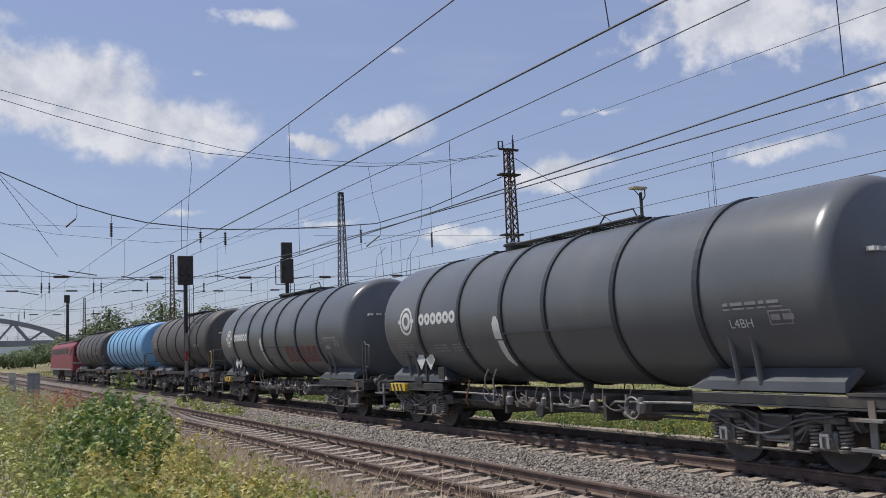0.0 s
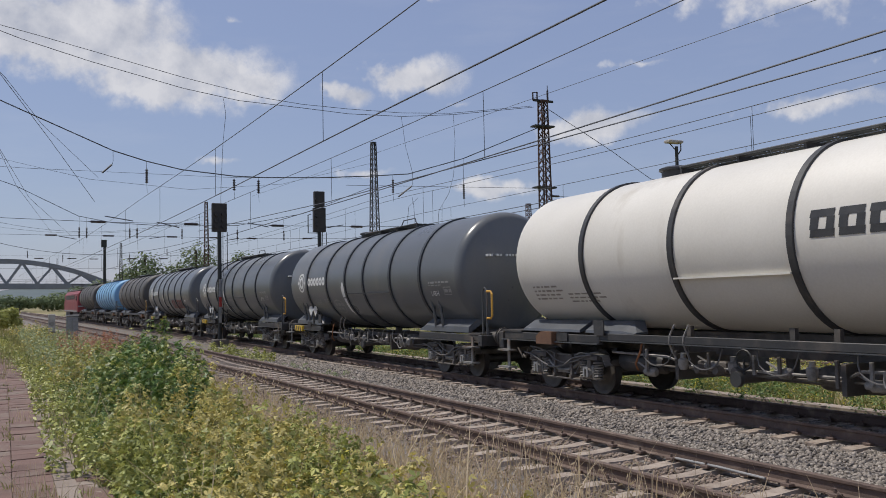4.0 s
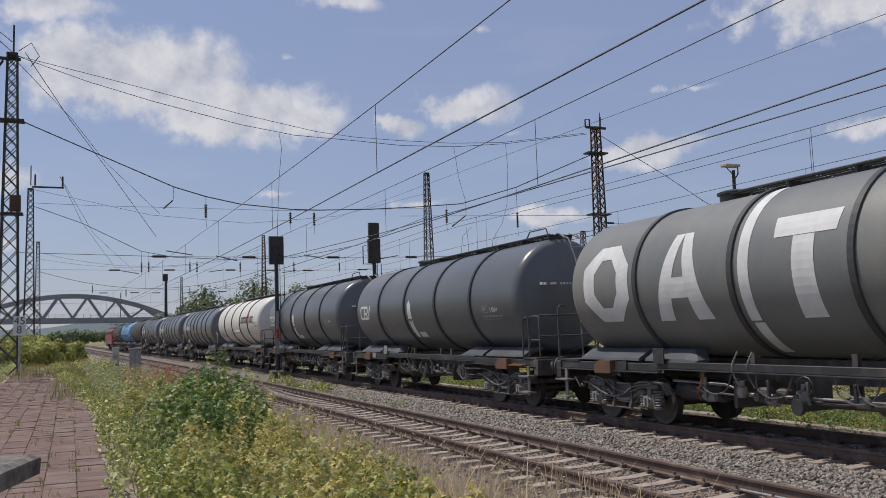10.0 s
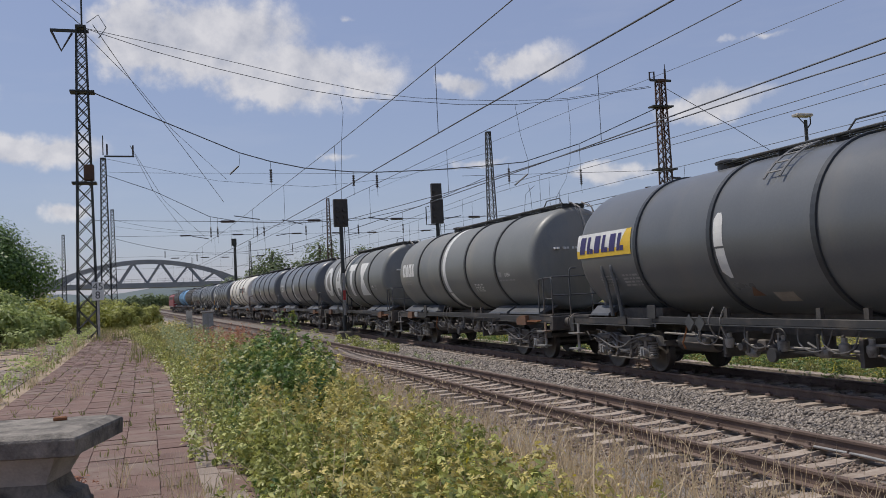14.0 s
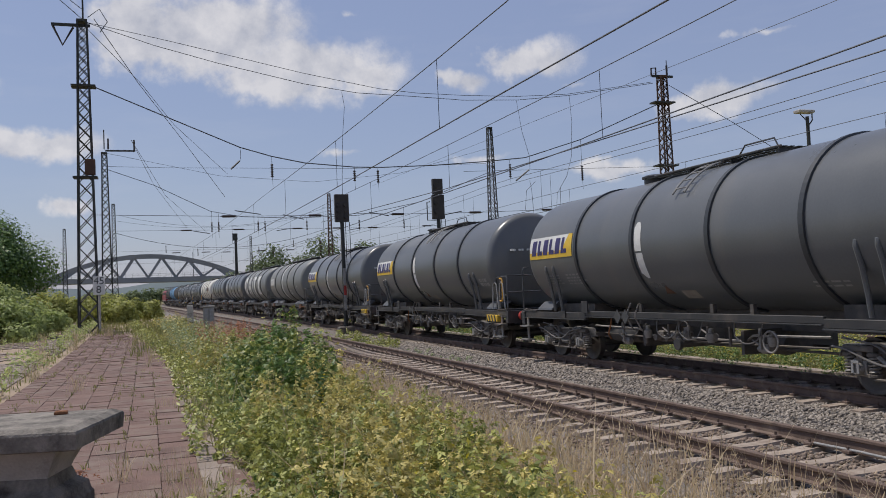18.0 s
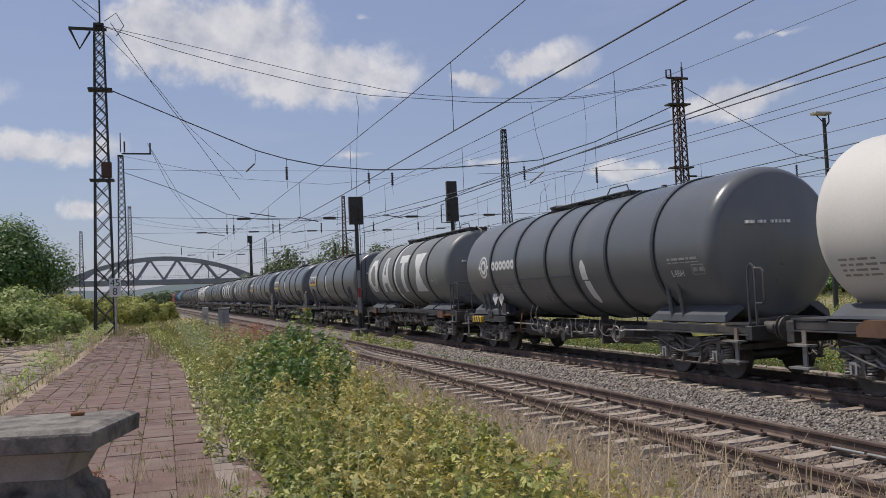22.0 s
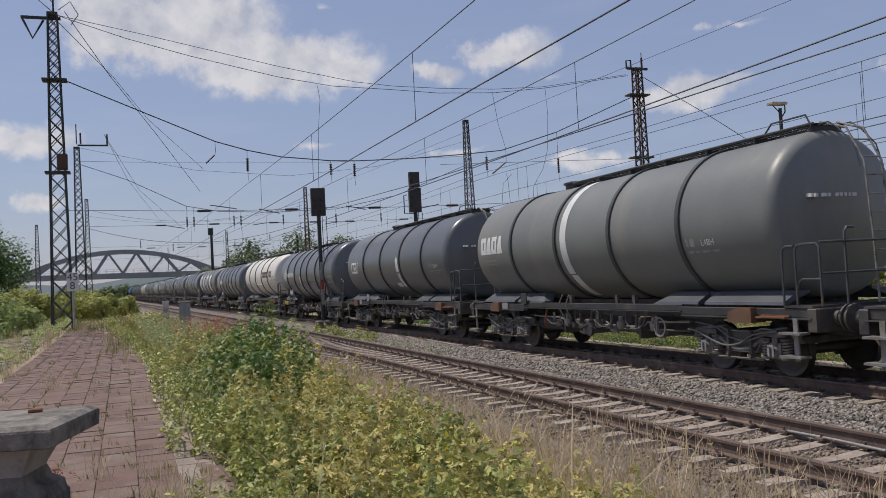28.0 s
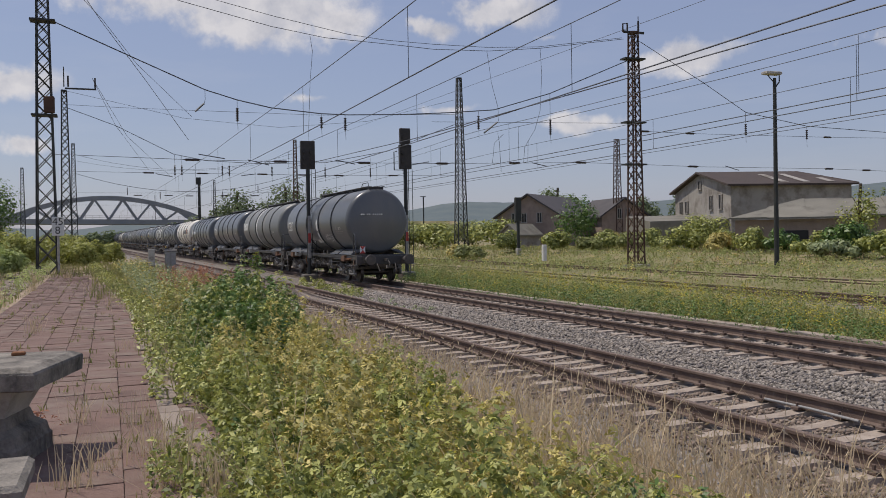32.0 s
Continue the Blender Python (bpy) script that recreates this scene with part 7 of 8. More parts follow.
    solo("low_annex", Form().add([(56, 82, 0), (66.0, 79.0, 0), (66.0, 79.0, 3.9), (56, 82, 3.7), (58, 90, 0), (68, 87, 0), (68, 87, 4.6), (58, 90, 4.5)],
                                 [(0, 1, 2, 3), (7, 6, 5, 4), (1, 5, 6, 2), (4, 0, 3, 7), (3, 2, 6, 7)]), M["roof_grey"], "low flat-roofed annex beside the warehouse", "building")
    # two houses with slate roofs
    hs = gabled("brick_house", "old brick house with a dark slate roof", pose(51.5, 103.5, 0.8, 0, 0, -48), 16.0, 9.0, 4.2, 7.0, M["brick_red"], M["roof_slate"], 0.5)
    for x in (-2.0, -0.6, 1.6):
        opening(hs, pose(x, -0.03, 3.4), 0.7, 1.2)
    g = gabled("brick_house", "gabled brick house wing with two windows", pose(66.8, 104, 0.8, 0, 0, -6), 10.0, 7.0, 4.2, 6.6, M["brick_red"], M["roof_slate"], 0.5)
    for x in (-0.8, 0.5):
        opening(g, pose(x, -0.03, 3.9), 0.6, 1.3)
    gabled("white_shed", "small white shed with a grey roof", pose(46.5, 99, 0.6, 0, 0, -60), 5.0, 3.0, 1.9, 3.1, M["plaster"], M["roof_grey"], 0.3)


buildings()

# ---- platform furniture ----
def concrete_stand():
    t = thing("concrete_table", "weathered concrete slab table on a turned pedestal", "table")
    e1, e2 = Vector((-0.967, 0.253, 0)), Vector((-0.253, -0.967, 0))
    c = Vector((-0.285, 7.69, 0)) + e1 * 0.583 + e2 * 0.555

    def tier(levels):
        """A square stack of (height, half width)."""
        f = Form()
        vs = []
        for z, k in levels:
            for a, b in ((-1, -1), (1, -1), (1, 1), (-1, 1)):
                p = c + e1 * (a * k * 1.05) + e2 * (b * k)
                vs.append((p.x, p.y, z))
        n = len(levels)
        return f.add(vs, [(4 * r + i, 4 * r + (i + 1) % 4, 4 * r + 4 + (i + 1) % 4, 4 * r + 4 + i) for r in range(n - 1) for i in range(4)] + [(3, 2, 1, 0), tuple(4 * (n - 1) + i for i in range(4))])

    part("slab", tier([(0.935, 0.525), (0.945, 0.548), (1.055, 0.555), (1.072, 0.548), (1.10, 0.49)]), M["concrete_dark"], t, "lichen-stained concrete slab")
    # neck in paler concrete than the slab: the light on it is in the colour
    part("neck", tier([(0.70, 0.245), (0.73, 0.255), (0.90, 0.34), (0.936, 0.35)]), M["concrete"], t, "chamfered concrete neck, toned pale as if lit")
    part("pedestal", tier([(PLAT - 0.02, 0.37), (PLAT + 0.13, 0.37), (PLAT + 0.15, 0.355), (PLAT + 0.22, 0.34), (0.62, 0.275), (0.70, 0.25)]), M["concrete_dark"], t)
    part("bolt", Form().box(-0.80, -0.70, 7.50, 7.56, 1.098, 1.13, b=0.008), M["rust"], t)
    s = thing("concrete_bench", "low weathered concrete bench slab beside the table", "bench")
    part("seat", Form().box(-1.9, -0.47, 4.75, 5.45, 0.64, 0.76, b=0.03), M["concrete_dark"], s)
    part("foot", Form().box(-1.8, -0.58, 4.9, 5.3, PLAT - 0.02, 0.64, b=0.02), M["concrete"], s)


concrete_stand()


def paving():
    """Square pavers, the nearer ones as pieces of their own."""
    rnd = random.Random(77)
    P = 0.352
    kinds = []
    for k in range(3):
        f = Form()
        a = P / 2 - 0.0012 - 0.0015 * k
        b = P / 2 - 0.003 - 0.004 * (k == 2)
        f.box(-a, a, -b, b, -0.06, 0.0, b=0.004)
        me = f.mesh("paver")
        kinds.append(me)
    red = kinds
    grey = [m.copy() for m in kinds]
    for m in red:
        m.materials.append(M["paver"])
    for m in grey:
        m.materials.append(M["paver_grey"])
    far = {"paver": Form(), "paver_grey": Form()}
    cols = 9
    count = 0
    y = 5.3 - 50 * P
    row = 0
    while y < 66:
        for c in range(-14, cols):
            u = -2.42 + P * (c + 0.5)
            if c < 0:
                if c > -2:
                    continue                       # grassy strip
                if rnd.random() < 0.45 + 0.4 * math.sin(u * 0.9 + y * 0.35):
                    continue
            elif y > 40 and rnd.random() < 0.2:
                continue
            edge = c >= cols - 1 or c < 0
            x = wx(u, y)
            if c >= 0 and y > 13 and u > 0.75 - 0.028 * max(0.0, y - 14.0) - 0.05 * max(0.0, y - 34.0) + 0.25 * math.sin(y * 1.3):
                continue                           # the broken edge, lost under weeds further on
            z = rise(y) + PLAT + rnd.uniform(-0.005, 0.005) - 0.012 * max(0.0, math.sin(y * 0.9 + u * 1.7))
            tilt = (rnd.uniform(-0.5, 0.5), rnd.uniform(-0.5, 0.5), -math.degrees(-heading(y)) + rnd.uniform(-0.5, 0.5))
            if c >= 0 and 5.2 < y < 17.5 and count < 300:
                count += 1
                ob = new("paver", (grey if edge else red)[rnd.randrange(3)])
                ob.parent = platform_ob
                ob.matrix_local = pose(x, y, z, *tilt)
            else:
                a = P / 2 - 0.006
                m = pose(x, y, z, *tilt)
                far["paver_grey" if edge else "paver"].box(-a, a, -a, a, -0.05, 0.0, m)
        y += P
        row += 1
    for k, f in far.items():
        me = bpy.data.meshes.new("far_pavers")
        me.from_pydata(f.v, [], f.f)
        part("far_pavers", me, M[k], platform_ob, "rows of worn square pavers", kind="stuff")
    # loose kerb stones at the broken edge
    for k in range(9):
        y = 7.2 + k * 1.05
        f = Form().box(-0.14, 0.14, -0.5, 0.5, -0.35, 0.0, b=0.02)
        part("kerb_stone", f, M["paver"], platform_ob, m=pose(wx(0.70, y), y, rise(y) + PLAT - 0.012, rnd.uniform(-1, 1), rnd.uniform(-2, 3), rnd.uniform(-2, 2)))


def platform_weeds():
    rng = np.random.default_rng(3)
    rnd = random.Random(8)
    parts = []
    n = 380
    u = np.where(rng.uniform(0, 1, n) < 0.6, -2.42 + 0.352 * rng.integers(0, 10, n) + rng.normal(0, 0.02, n), rng.uniform(-2.4, 0.7, n))
    y = 5.3 + 0.352 * np.round(rng.uniform(0, 1, n) ** 1.4 * 130) + rng.normal(0, 0.03, n)
    xy0 = np.stack([wx_np(u, y), y], 1)
    xy = np.repeat(xy0, 7, 0) + rng.normal(0, 0.03, (7 * n, 2))
    yy = xy[:, 1]
    parts.append(blades(xy, rise_np(yy) + PLAT, 0.07 * rng.uniform(0.3, 1.5, len(xy)), rng, 0.005, 0.9))
    # dry tufts
    tufts = []
    for tx, ty, h, k in ((-0.35, 8.5, 0.42, 26), (0.1, 8.2, 0.33, 22), (0.4, 7.2, 0.4, 30), (-1.5, 17.5, 0.5, 26), (-1.45, 17.9, 0.35, 20), (-0.1, 6.6, 0.35, 30), (0.55, 6.4, 0.4, 40), (-0.2, 24, 0.4, 20), (-0.9, 30, 0.4, 26), (0.5, 12.5, 0.4, 30), (0.1, 14, 0.25, 20), (0.3, 6.0, 0.5, 60), (-0.3, 6.2, 0.4, 40), (-2.9, 12.5, 0.6, 60), (-2.7, 13.6, 0.5, 50), (-3.1, 11.5, 0.6, 60), (-2.75, 15.5, 0.5, 50), (-2.9, 18, 0.55, 60), (-2.6, 21, 0.5, 50), (-2.9, 25, 0.5, 60), (-3.6, 30, 0.6, 80), (-2.8, 33, 0.6, 80), (-4.4, 38, 0.6, 90), (-3.3, 40, 0.6, 90), (-2.2, 44, 0.6, 90), (0.45, 10.4, 0.3, 40), (0.2, 6.9, 0.5, 50), (0.55, 5.6, 0.45, 70)):
        p = np.array([[tx, ty]]) + rng.normal(0, 0.09, (k, 2))
        tufts.append(blades(p, rise_np(p[:, 1]) + PLAT - 0.02, h * rng.uniform(0.3, 1.1, k), rng, 0.0035, 0.7))
    vs, q, t, o = [], [], [], 0
    for v, f in tufts:
        k = len(f) // 2
        vs.append(v), q.append(f[:k] + o), t.append(f[k:] + o)
        o += len(v)
    tagged(new("dry_tufts", blade_mesh("dry_tufts", np.concatenate(vs), np.concatenate(q + t), M["straw"])), "dry straw tufts in the platform's joints", "grass", kind="stuff")
    # strip and edges of the paving
    for n, u0, u1, y0, y1, h in ((1500, -3.4, -2.5, 8, 66, 0.22), (700, -9, -3.5, 10, 66, 0.2), (2600, -2.4, 0.6, 44, 72, 0.35), (900, 0.45, 0.8, 8, 66, 0.3), (1200, -0.5, 0.8, 26, 50, 0.4), (2400, -9, -4, 40, 66, 0.5)):
        uu = rng.uniform(u0, u1, n)
        yy = rng.uniform(y0, y1, n)
        clump = np.sin(uu * 5 + yy * 1.3) * np.sin(yy * 2.1 - uu) > -0.3
        uu, yy = uu[clump], yy[clump]
        parts.append(blades(np.stack([wx_np(uu, yy), yy], 1), rise_np(yy) + PLAT - 0.03, h * rng.uniform(0.3, 1.2, len(uu)), rng, 0.009, 0.6))
    vs, q, t, o = [], [], [], 0
    for v, f in parts:
        k = len(f) // 2
        vs.append(v), q.append(f[:k] + o), t.append(f[k:] + o)
        o += len(v)
    V, Q = np.concatenate(vs), np.concatenate(q + t)
    tagged(new("platform_grass", blade_mesh("platform_grass", V, Q, M["grass"])), "grass growing in the platform's joints and edges", "grass", kind="stuff")
    # leafy weeds along the platform's left and end
    n = 260
    uu, yy = np.where(rng.uniform(0, 1, n) < 0.45, rng.uniform(-3.4, -2.5, n), rng.uniform(-8.5, -2.6, n)), rng.uniform(0, 1, n)
    yy = np.where(uu > -3.4, 12 + 50 * yy, 36 + 32 * yy)
    v, f = herb_leaves(np.stack([wx_np(uu, yy), yy], 1), rise_np(yy) + PLAT - 0.05, 0.5 * rng.uniform(0.4, 1.3, n), 0.25 * rng.uniform(0.6, 1.3, n), 18, 0.10, rng)
    stuff("platform_weeds", v, f, M["leaf_shrub"], "soft green weeds spreading over the platform", "weeds")
    n = 520
    yy = rng.uniform(9, 62, n)
    uu = rng.uniform(0.15, 0.6, n) - np.clip(yy - 22, 0, 12) * 0.045 * rng.uniform(0.2, 1.1, n) - np.clip(yy - 34, 0, 20) * 0.03
    v, f = herb_leaves(np.stack([wx_np(uu + 0.25, yy), yy], 1), rise_np(yy) + PLAT - 0.1, 0.35 * rng.uniform(0.4, 1.3, n), 0.2 * rng.uniform(0.6, 1.3, n), 16, 0.08, rng)
    stuff("platform_weeds", v, f, M["leaf"], "green weeds creeping over the platform's edge", "weeds")
    p = np.array([[-0.75, 7.9]]) + rng.normal(0, 0.10, (26, 2))
    v, f = herb_leaves(p, np.full(26, PLAT), np.full(26, 0.2), np.full(26, 0.08), 12, 0.05, rng)
    stuff("red_weed", v, f, M["leaf_red"], "small reddish weed in a paver joint", "weeds")
    # weeds that spill over the broken corner of the platform
    n = 60
    p = np.stack([rng.uniform(0.15, 0.75, n), rng.uniform(4.9, 6.6, n)], 1)
    v, f = herb_leaves(p, np.full(n, PLAT - 0.05), 0.34 * rng.uniform(0.4, 1.2, n), np.full(n, 0.09), 26, 0.05, rng)
    stuff("corner_weeds", v, f, M["leaf"], "green weeds over the platform's broken corner", "weeds")



# ---- plants ----
def leaf_array(centres, normals, size, rng, slim=0.45, fold=0.25):
    """Four-cornered folded leaves at the centres, facing roughly along the normals."""
    n = len(centres)
    r = rng.normal(size=(n, 3))
    ax = np.cross(normals, r)
    ax /= np.linalg.norm(ax, axis=1)[:, None] + 1e-9
    bx = np.cross(normals, ax)
    s = size[:, None]
    tip = centres + ax * s * 0.5
    base = centres - ax * s * 0.5
    lf = centres + bx * s * slim * 0.5 + normals * s * fold * 0.3
    rt = centres - bx * s * slim * 0.5 + normals * s * fold * 0.3
    v = np.stack([base, lf, tip, rt], 1).reshape(-1, 3)
    f = np.arange(4 * n).reshape(n, 4)
    return v, f


def lobed_array(centres, normals, size, rng):
    """Three-lobed leaves: a long middle lobe and two side lobes that share the stalk's end."""
    n = len(centres)
    ax = np.cross(normals, rng.normal(size=(n, 3)))
    ax /= np.linalg.norm(ax, axis=1)[:, None] + 1e-9
    bx = np.cross(normals, ax)
    s = size[:, None]
    base = centres - ax * s * 0.45
    pts = [base]
    for ang, l in ((-62, 0.72), (0, 1.0), (62, 0.72)):
        a = radians(ang)
        d = ax * math.cos(a) + bx * math.sin(a)
        e = -ax * math.sin(a) + bx * math.cos(a)
        droop = -normals * s * (0.10 if ang == 0 else 0.16)
        pts += [base + (d * 0.55 + e * 0.23) * s * l, base + d * s * l + droop, base + (d * 0.55 - e * 0.23) * s * l]
    v = np.stack(pts, 1).reshape(-1, 3)
    k = 10 * np.arange(n)[:, None]
    f = np.concatenate([k + np.array([[0, 1 + 3 * q, 2 + 3 * q, 3 + 3 * q]]) for q in range(3)], 0)
    return v, f


def join_arrays(parts):
    vs, fs, o = [], [], 0
    for v, f in parts:
        vs.append(v)
        fs.append(f + o)
        o += len(v)
    return np.concatenate(vs), np.concatenate(fs)


def stuff(name, v, f, mat, label, category):
    ob = new(name, np_mesh(name, v, f, mat))
    return tagged(ob, label, category, kind="stuff")


def herb_leaves(xy, z0, height, spread, per, size, rng, lobed=False):
    """Leaves of many upright herbs: most near the top of each stem."""
    n = len(xy)
    i = np.repeat(np.arange(n), per)
    t = rng.beta(2.6, 1.15, len(i))
    a = rng.uniform(0, 2 * np.pi, len(i))
    r = spread[i] * np.sqrt(rng.uniform(0.02, 1, len(i))) * (1.15 - 0.75 * t)
    c = np.stack([xy[i, 0] + r * np.cos(a), xy[i, 1] + r * np.sin(a), z0[i] + height[i] * t + rng.normal(0, 0.02, len(i))], 1)
    nm = np.stack([0.6 * np.cos(a), 0.6 * np.sin(a), np.ones(len(i))], 1) + rng.normal(0, 0.5, (len(i), 3))
    nm /= np.linalg.norm(nm, axis=1)[:, None]
    if lobed:
        return lobed_array(c, nm, size * rng.uniform(0.6, 1.35, len(i)), rng)
    return leaf_array(c, nm, size * rng.uniform(0.6, 1.35, len(i)), rng)


def blades(xy, z0, height, rng, width=0.012, lean=0.35):
    """Bent grass blades of three corners over two joints."""
    n = len(xy)
    a = rng.uniform(0, 2 * np.pi, n)
    l = rng.uniform(0.05, lean, n) * height
    b = rng.uniform(0, 2 * np.pi, n)
    w = width * rng.uniform(0.6, 1.4, n)
    wx_, wy_ = np.cos(b) * w, np.sin(b) * w
    base = np.stack([xy[:, 0], xy[:, 1], z0], 1)
    mid = base + np.stack([np.cos(a) * l * 0.35, np.sin(a) * l * 0.35, height * 0.6], 1)
    tip = base + np.stack([np.cos(a) * l, np.sin(a) * l, height], 1)
    d = np.stack([wx_, wy_, 0 * w], 1)
    v = np.stack([base - d, base + d, mid + d * 0.8, mid - d * 0.8, tip], 1).reshape(-1, 3)
    k = 5 * np.arange(n)[:, None]
    f = np.concatenate([k + np.array([[0, 1, 2, 3]]), k + np.array([[3, 2, 4, 4]])], 0)
    return v, f


def blade_mesh(name, v, f, mat):
    """As np_mesh, with the blades' tips closed as triangles."""
    n = len(f) // 2
    quads, tris = f[:n], f[n:, :3]
    me = bpy.data.meshes.new(name)
    me.vertices.add(len(v))
    me.vertices.foreach_set("co", np.ascontiguousarray(v, dtype=np.float32).ravel())
    me.loops.add(7 * n)
    me.loops.foreach_set("vertex_index", np.concatenate([quads.ravel(), tris.ravel()]).astype(np.int32))
    me.polygons.add(2 * n)
    me.polygons.foreach_set("loop_start", np.concatenate([np.arange(n) * 4, 4 * n + np.arange(n) * 3]).astype(np.int32))
    me.update(calc_edges=True)
    me.materials.append(mat)
    return me


def wx_np(u, y):
    q = np.clip(y, 0, 80.0)
    return u - 0.00436 * np.where(y < 0, y, q) - np.where(y < 0, 0, 0.000232 * q * q + 0.04148 * (y - q))


def rise_np(y):
    d = y - 20.0
    return 0.0065 * (np.sqrt(d * d + 225.0) + d) / 2 - 0.016


def scatter(n, u0, u1, y0, y1, rng, near=1.0):
    """Places in a band along the railway, denser towards the camera."""
    y = y0 + (y1 - y0) * rng.uniform(0, 1, n) ** near
    u = rng.uniform(u0, u1, n)
    return u, y, np.stack([wx_np(u, y), y], 1)


def verge():
    rng = np.random.default_rng(11)
    # tall weeds between the platform and the near track
    def bank(n, u0, u1, y0, y1, near, zlo, hfun, spread, per, size, mat, name, label, lobed=False):
        u, y, xy = scatter(n, u0, u1, y0, y1, rng, near)
        h = hfun(u, y) * rng.uniform(0.38, 1.2, n)
        keep = h > 0.08
        u, y, xy, h = u[keep], y[keep], xy[keep], h[keep]
        z0 = rise_np(y) + zlo
        v, f = herb_leaves(xy, z0, h, spread * rng.uniform(0.6, 1.3, len(h)), per, size, rng, lobed)
        stuff(name, v, f, mat, label, "weeds")

    prof = lambda u, y: np.interp(u, [0.6, 0.9, 2.1, 2.9, 3.5, 4.6], [0.62, 0.85, 1.0, 0.75, 0.42, 0.2])
    wob = lambda u, y: 0.74 + 0.32 * np.sin(u * 2.1 + y * 0.55) * np.sin(y * 0.9 + u) + 0.18 * np.sin(u * 5.3 + y * 2.7) * np.sin(y * 3.7 - u * 2)
    # patches of one kind or the other
    patch = lambda u, y: np.sin(u * 1.7 + y * 0.8) * np.sin(y * 0.6 - u * 1.1 + 1.0)
    bank(3600, 0.68, 3.1, 3.3, 26, 1.5, -0.35, lambda u, y: 1.30 * prof(u, y) * wob(u, y) * (patch(u, y) < 0.35), 0.115, 44, 0.047, M["leaf"], "weeds", "leafy green weeds on the verge beside the platform", True)
    bank(2100, 0.68, 3.0, 3.3, 26, 1.5, -0.35, lambda u, y: 1.10 * prof(u, y) * wob(u + 3, y), 0.11, 40, 0.052, M["leaf_dark"], "undergrowth", "dark green undergrowth on the verge")
    bank(1800, 0.9, 3.5, 3.2, 12.5, 1.3, -0.35, lambda u, y: 1.42 * prof(u, y) * wob(u + 1, y) * (patch(u, y) > -0.25), 0.115, 38, 0.047, M["leaf_yellow"], "maple_saplings", "yellow-green maple saplings on the verge", True)
    bank(800, 0.66, 3.4, 12, 30, 1.2, -0.35, lambda u, y: 1.15 * prof(u, y) * wob(u + 1, y) * (patch(u, y) > 0.0), 0.115, 34, 0.060, M["leaf_yellow"], "yellowing_weeds", "yellow-green weeds on the verge")
    bank(700, 2.8, 4.6, 3.6, 30, 1.5, -0.35, lambda u, y: 0.95 * prof(u, y) * wob(u + 1, y) + 0.1, 0.15, 16, 0.075, M["leaf_yellow"], "yellowing_weeds", "scattered yellow-green weeds in the dry grass")
    bank(1700, 0.5, 3.4, 20, 66, 1.2, -0.3, lambda u, y: 1.20 * prof(u, y) * wob(u, y), 0.26, 18, 0.13, M["leaf_yellow"], "yellowing_weeds", "distant yellow-green weeds on the verge")
    bank(1300, 0.5, 3.6, 20, 66, 1.2, -0.3, lambda u, y: 1.10 * prof(u, y) * wob(u + 2, y), 0.26, 18, 0.13, M["leaf"], "weeds", "distant green weeds on the verge")
    # the dense green bush, highest towards the track
    dome = lambda u, y: 1.95 * np.sqrt(np.clip(1.0 - ((u - 2.15) / 1.15) ** 2 - ((y - 15.2) / 4.0) ** 2, 0, 1)) * (0.85 + 0.15 * np.sin(u * 4 + y * 2.1) * np.sin(y * 1.7 - u))
    bank(900, 0.9, 3.4, 11.0, 19.4, 1.0, -0.35, dome, 0.20, 60, 0.068, M["leaf_dark"], "green_bush", "dense dark green bush on the verge", True)
    bank(520, 0.9, 3.4, 11.0, 19.4, 1.0, -0.30, dome, 0.20, 40, 0.068, M["leaf"], "green_bush", "fresh green leaves of the bush on the verge", True)
    edge = lambda u, y: 1.05 * np.sqrt(np.clip(1.0 - ((u - 1.2) / 0.75) ** 2 - ((y - 9.6) / 3.6) ** 2, 0, 1))
    bank(420, 0.6, 2.0, 6.0, 13.2, 1.0, -0.30, edge, 0.16, 48, 0.056, M["leaf"], "green_bush", "fresh green bush at the platform's edge", True)
    bank(300, 1.6, 3.6, 24, 33, 1.0, -0.3, lambda u, y: 1.30 + 0 * u, 0.13, 26, 0.085, M["leaf_red"], "seed_spikes", "reddish dock seed spikes among the weeds")
    bank(700, 0.7, 2.6, 19, 50, 1.0, -0.3, lambda u, y: 1.25 + 0 * u, 0.2, 18, 0.085, M["leaf_pale"], "pale_blossom", "pale greyish blossoms among the weeds")
    bank(380, 1.2, 4.2, 4, 24, 1.3, -0.3, lambda u, y: 1.1 * prof(u, y), 0.10, 9, 0.05, M["flower"], "yellow_blossom", "yellow blossoms on tall weeds")
    # straw-coloured grass towards the track
    parts = []
    for n, u0, u1, y0, y1, h in ((9000, 2.9, 5.3, 3.5, 30, 0.34), (3000, 2.3, 4.5, 4, 24, 0.90), (1300, 0.8, 3.3, 4, 30, 1.25), (5000, 2.8, 5.4, 28, 70, 0.5), (500, 5.2, 5.9, 3, 26, 0.30), (260, 4.6, 6.2, 4.2, 11, 0.72)):
        u, y, xy = scatter(n, u0, u1, y0, y1, rng, 1.4)
        parts.append(blades(xy, rise_np(y) - 0.36 + np.where(u > 5.2, 0.1, 0), h * rng.uniform(0.4, 1.15, n), rng, 0.0065 if y1 < 40 else 0.012, 0.9))
    nq = [len(p[1]) // 2 for p in parts]
    vs, q, t, o = [], [], [], 0
    for v, f in parts:
        n = len(f) // 2
        vs.append(v), q.append(f[:n] + o), t.append(f[n:] + o)
        o += len(v)
    tagged(new("dry_grass", blade_mesh("dry_grass", np.concatenate(vs), np.concatenate(q + t), M["straw"])), "dry straw-coloured grass beside the track", "grass", kind="stuff")
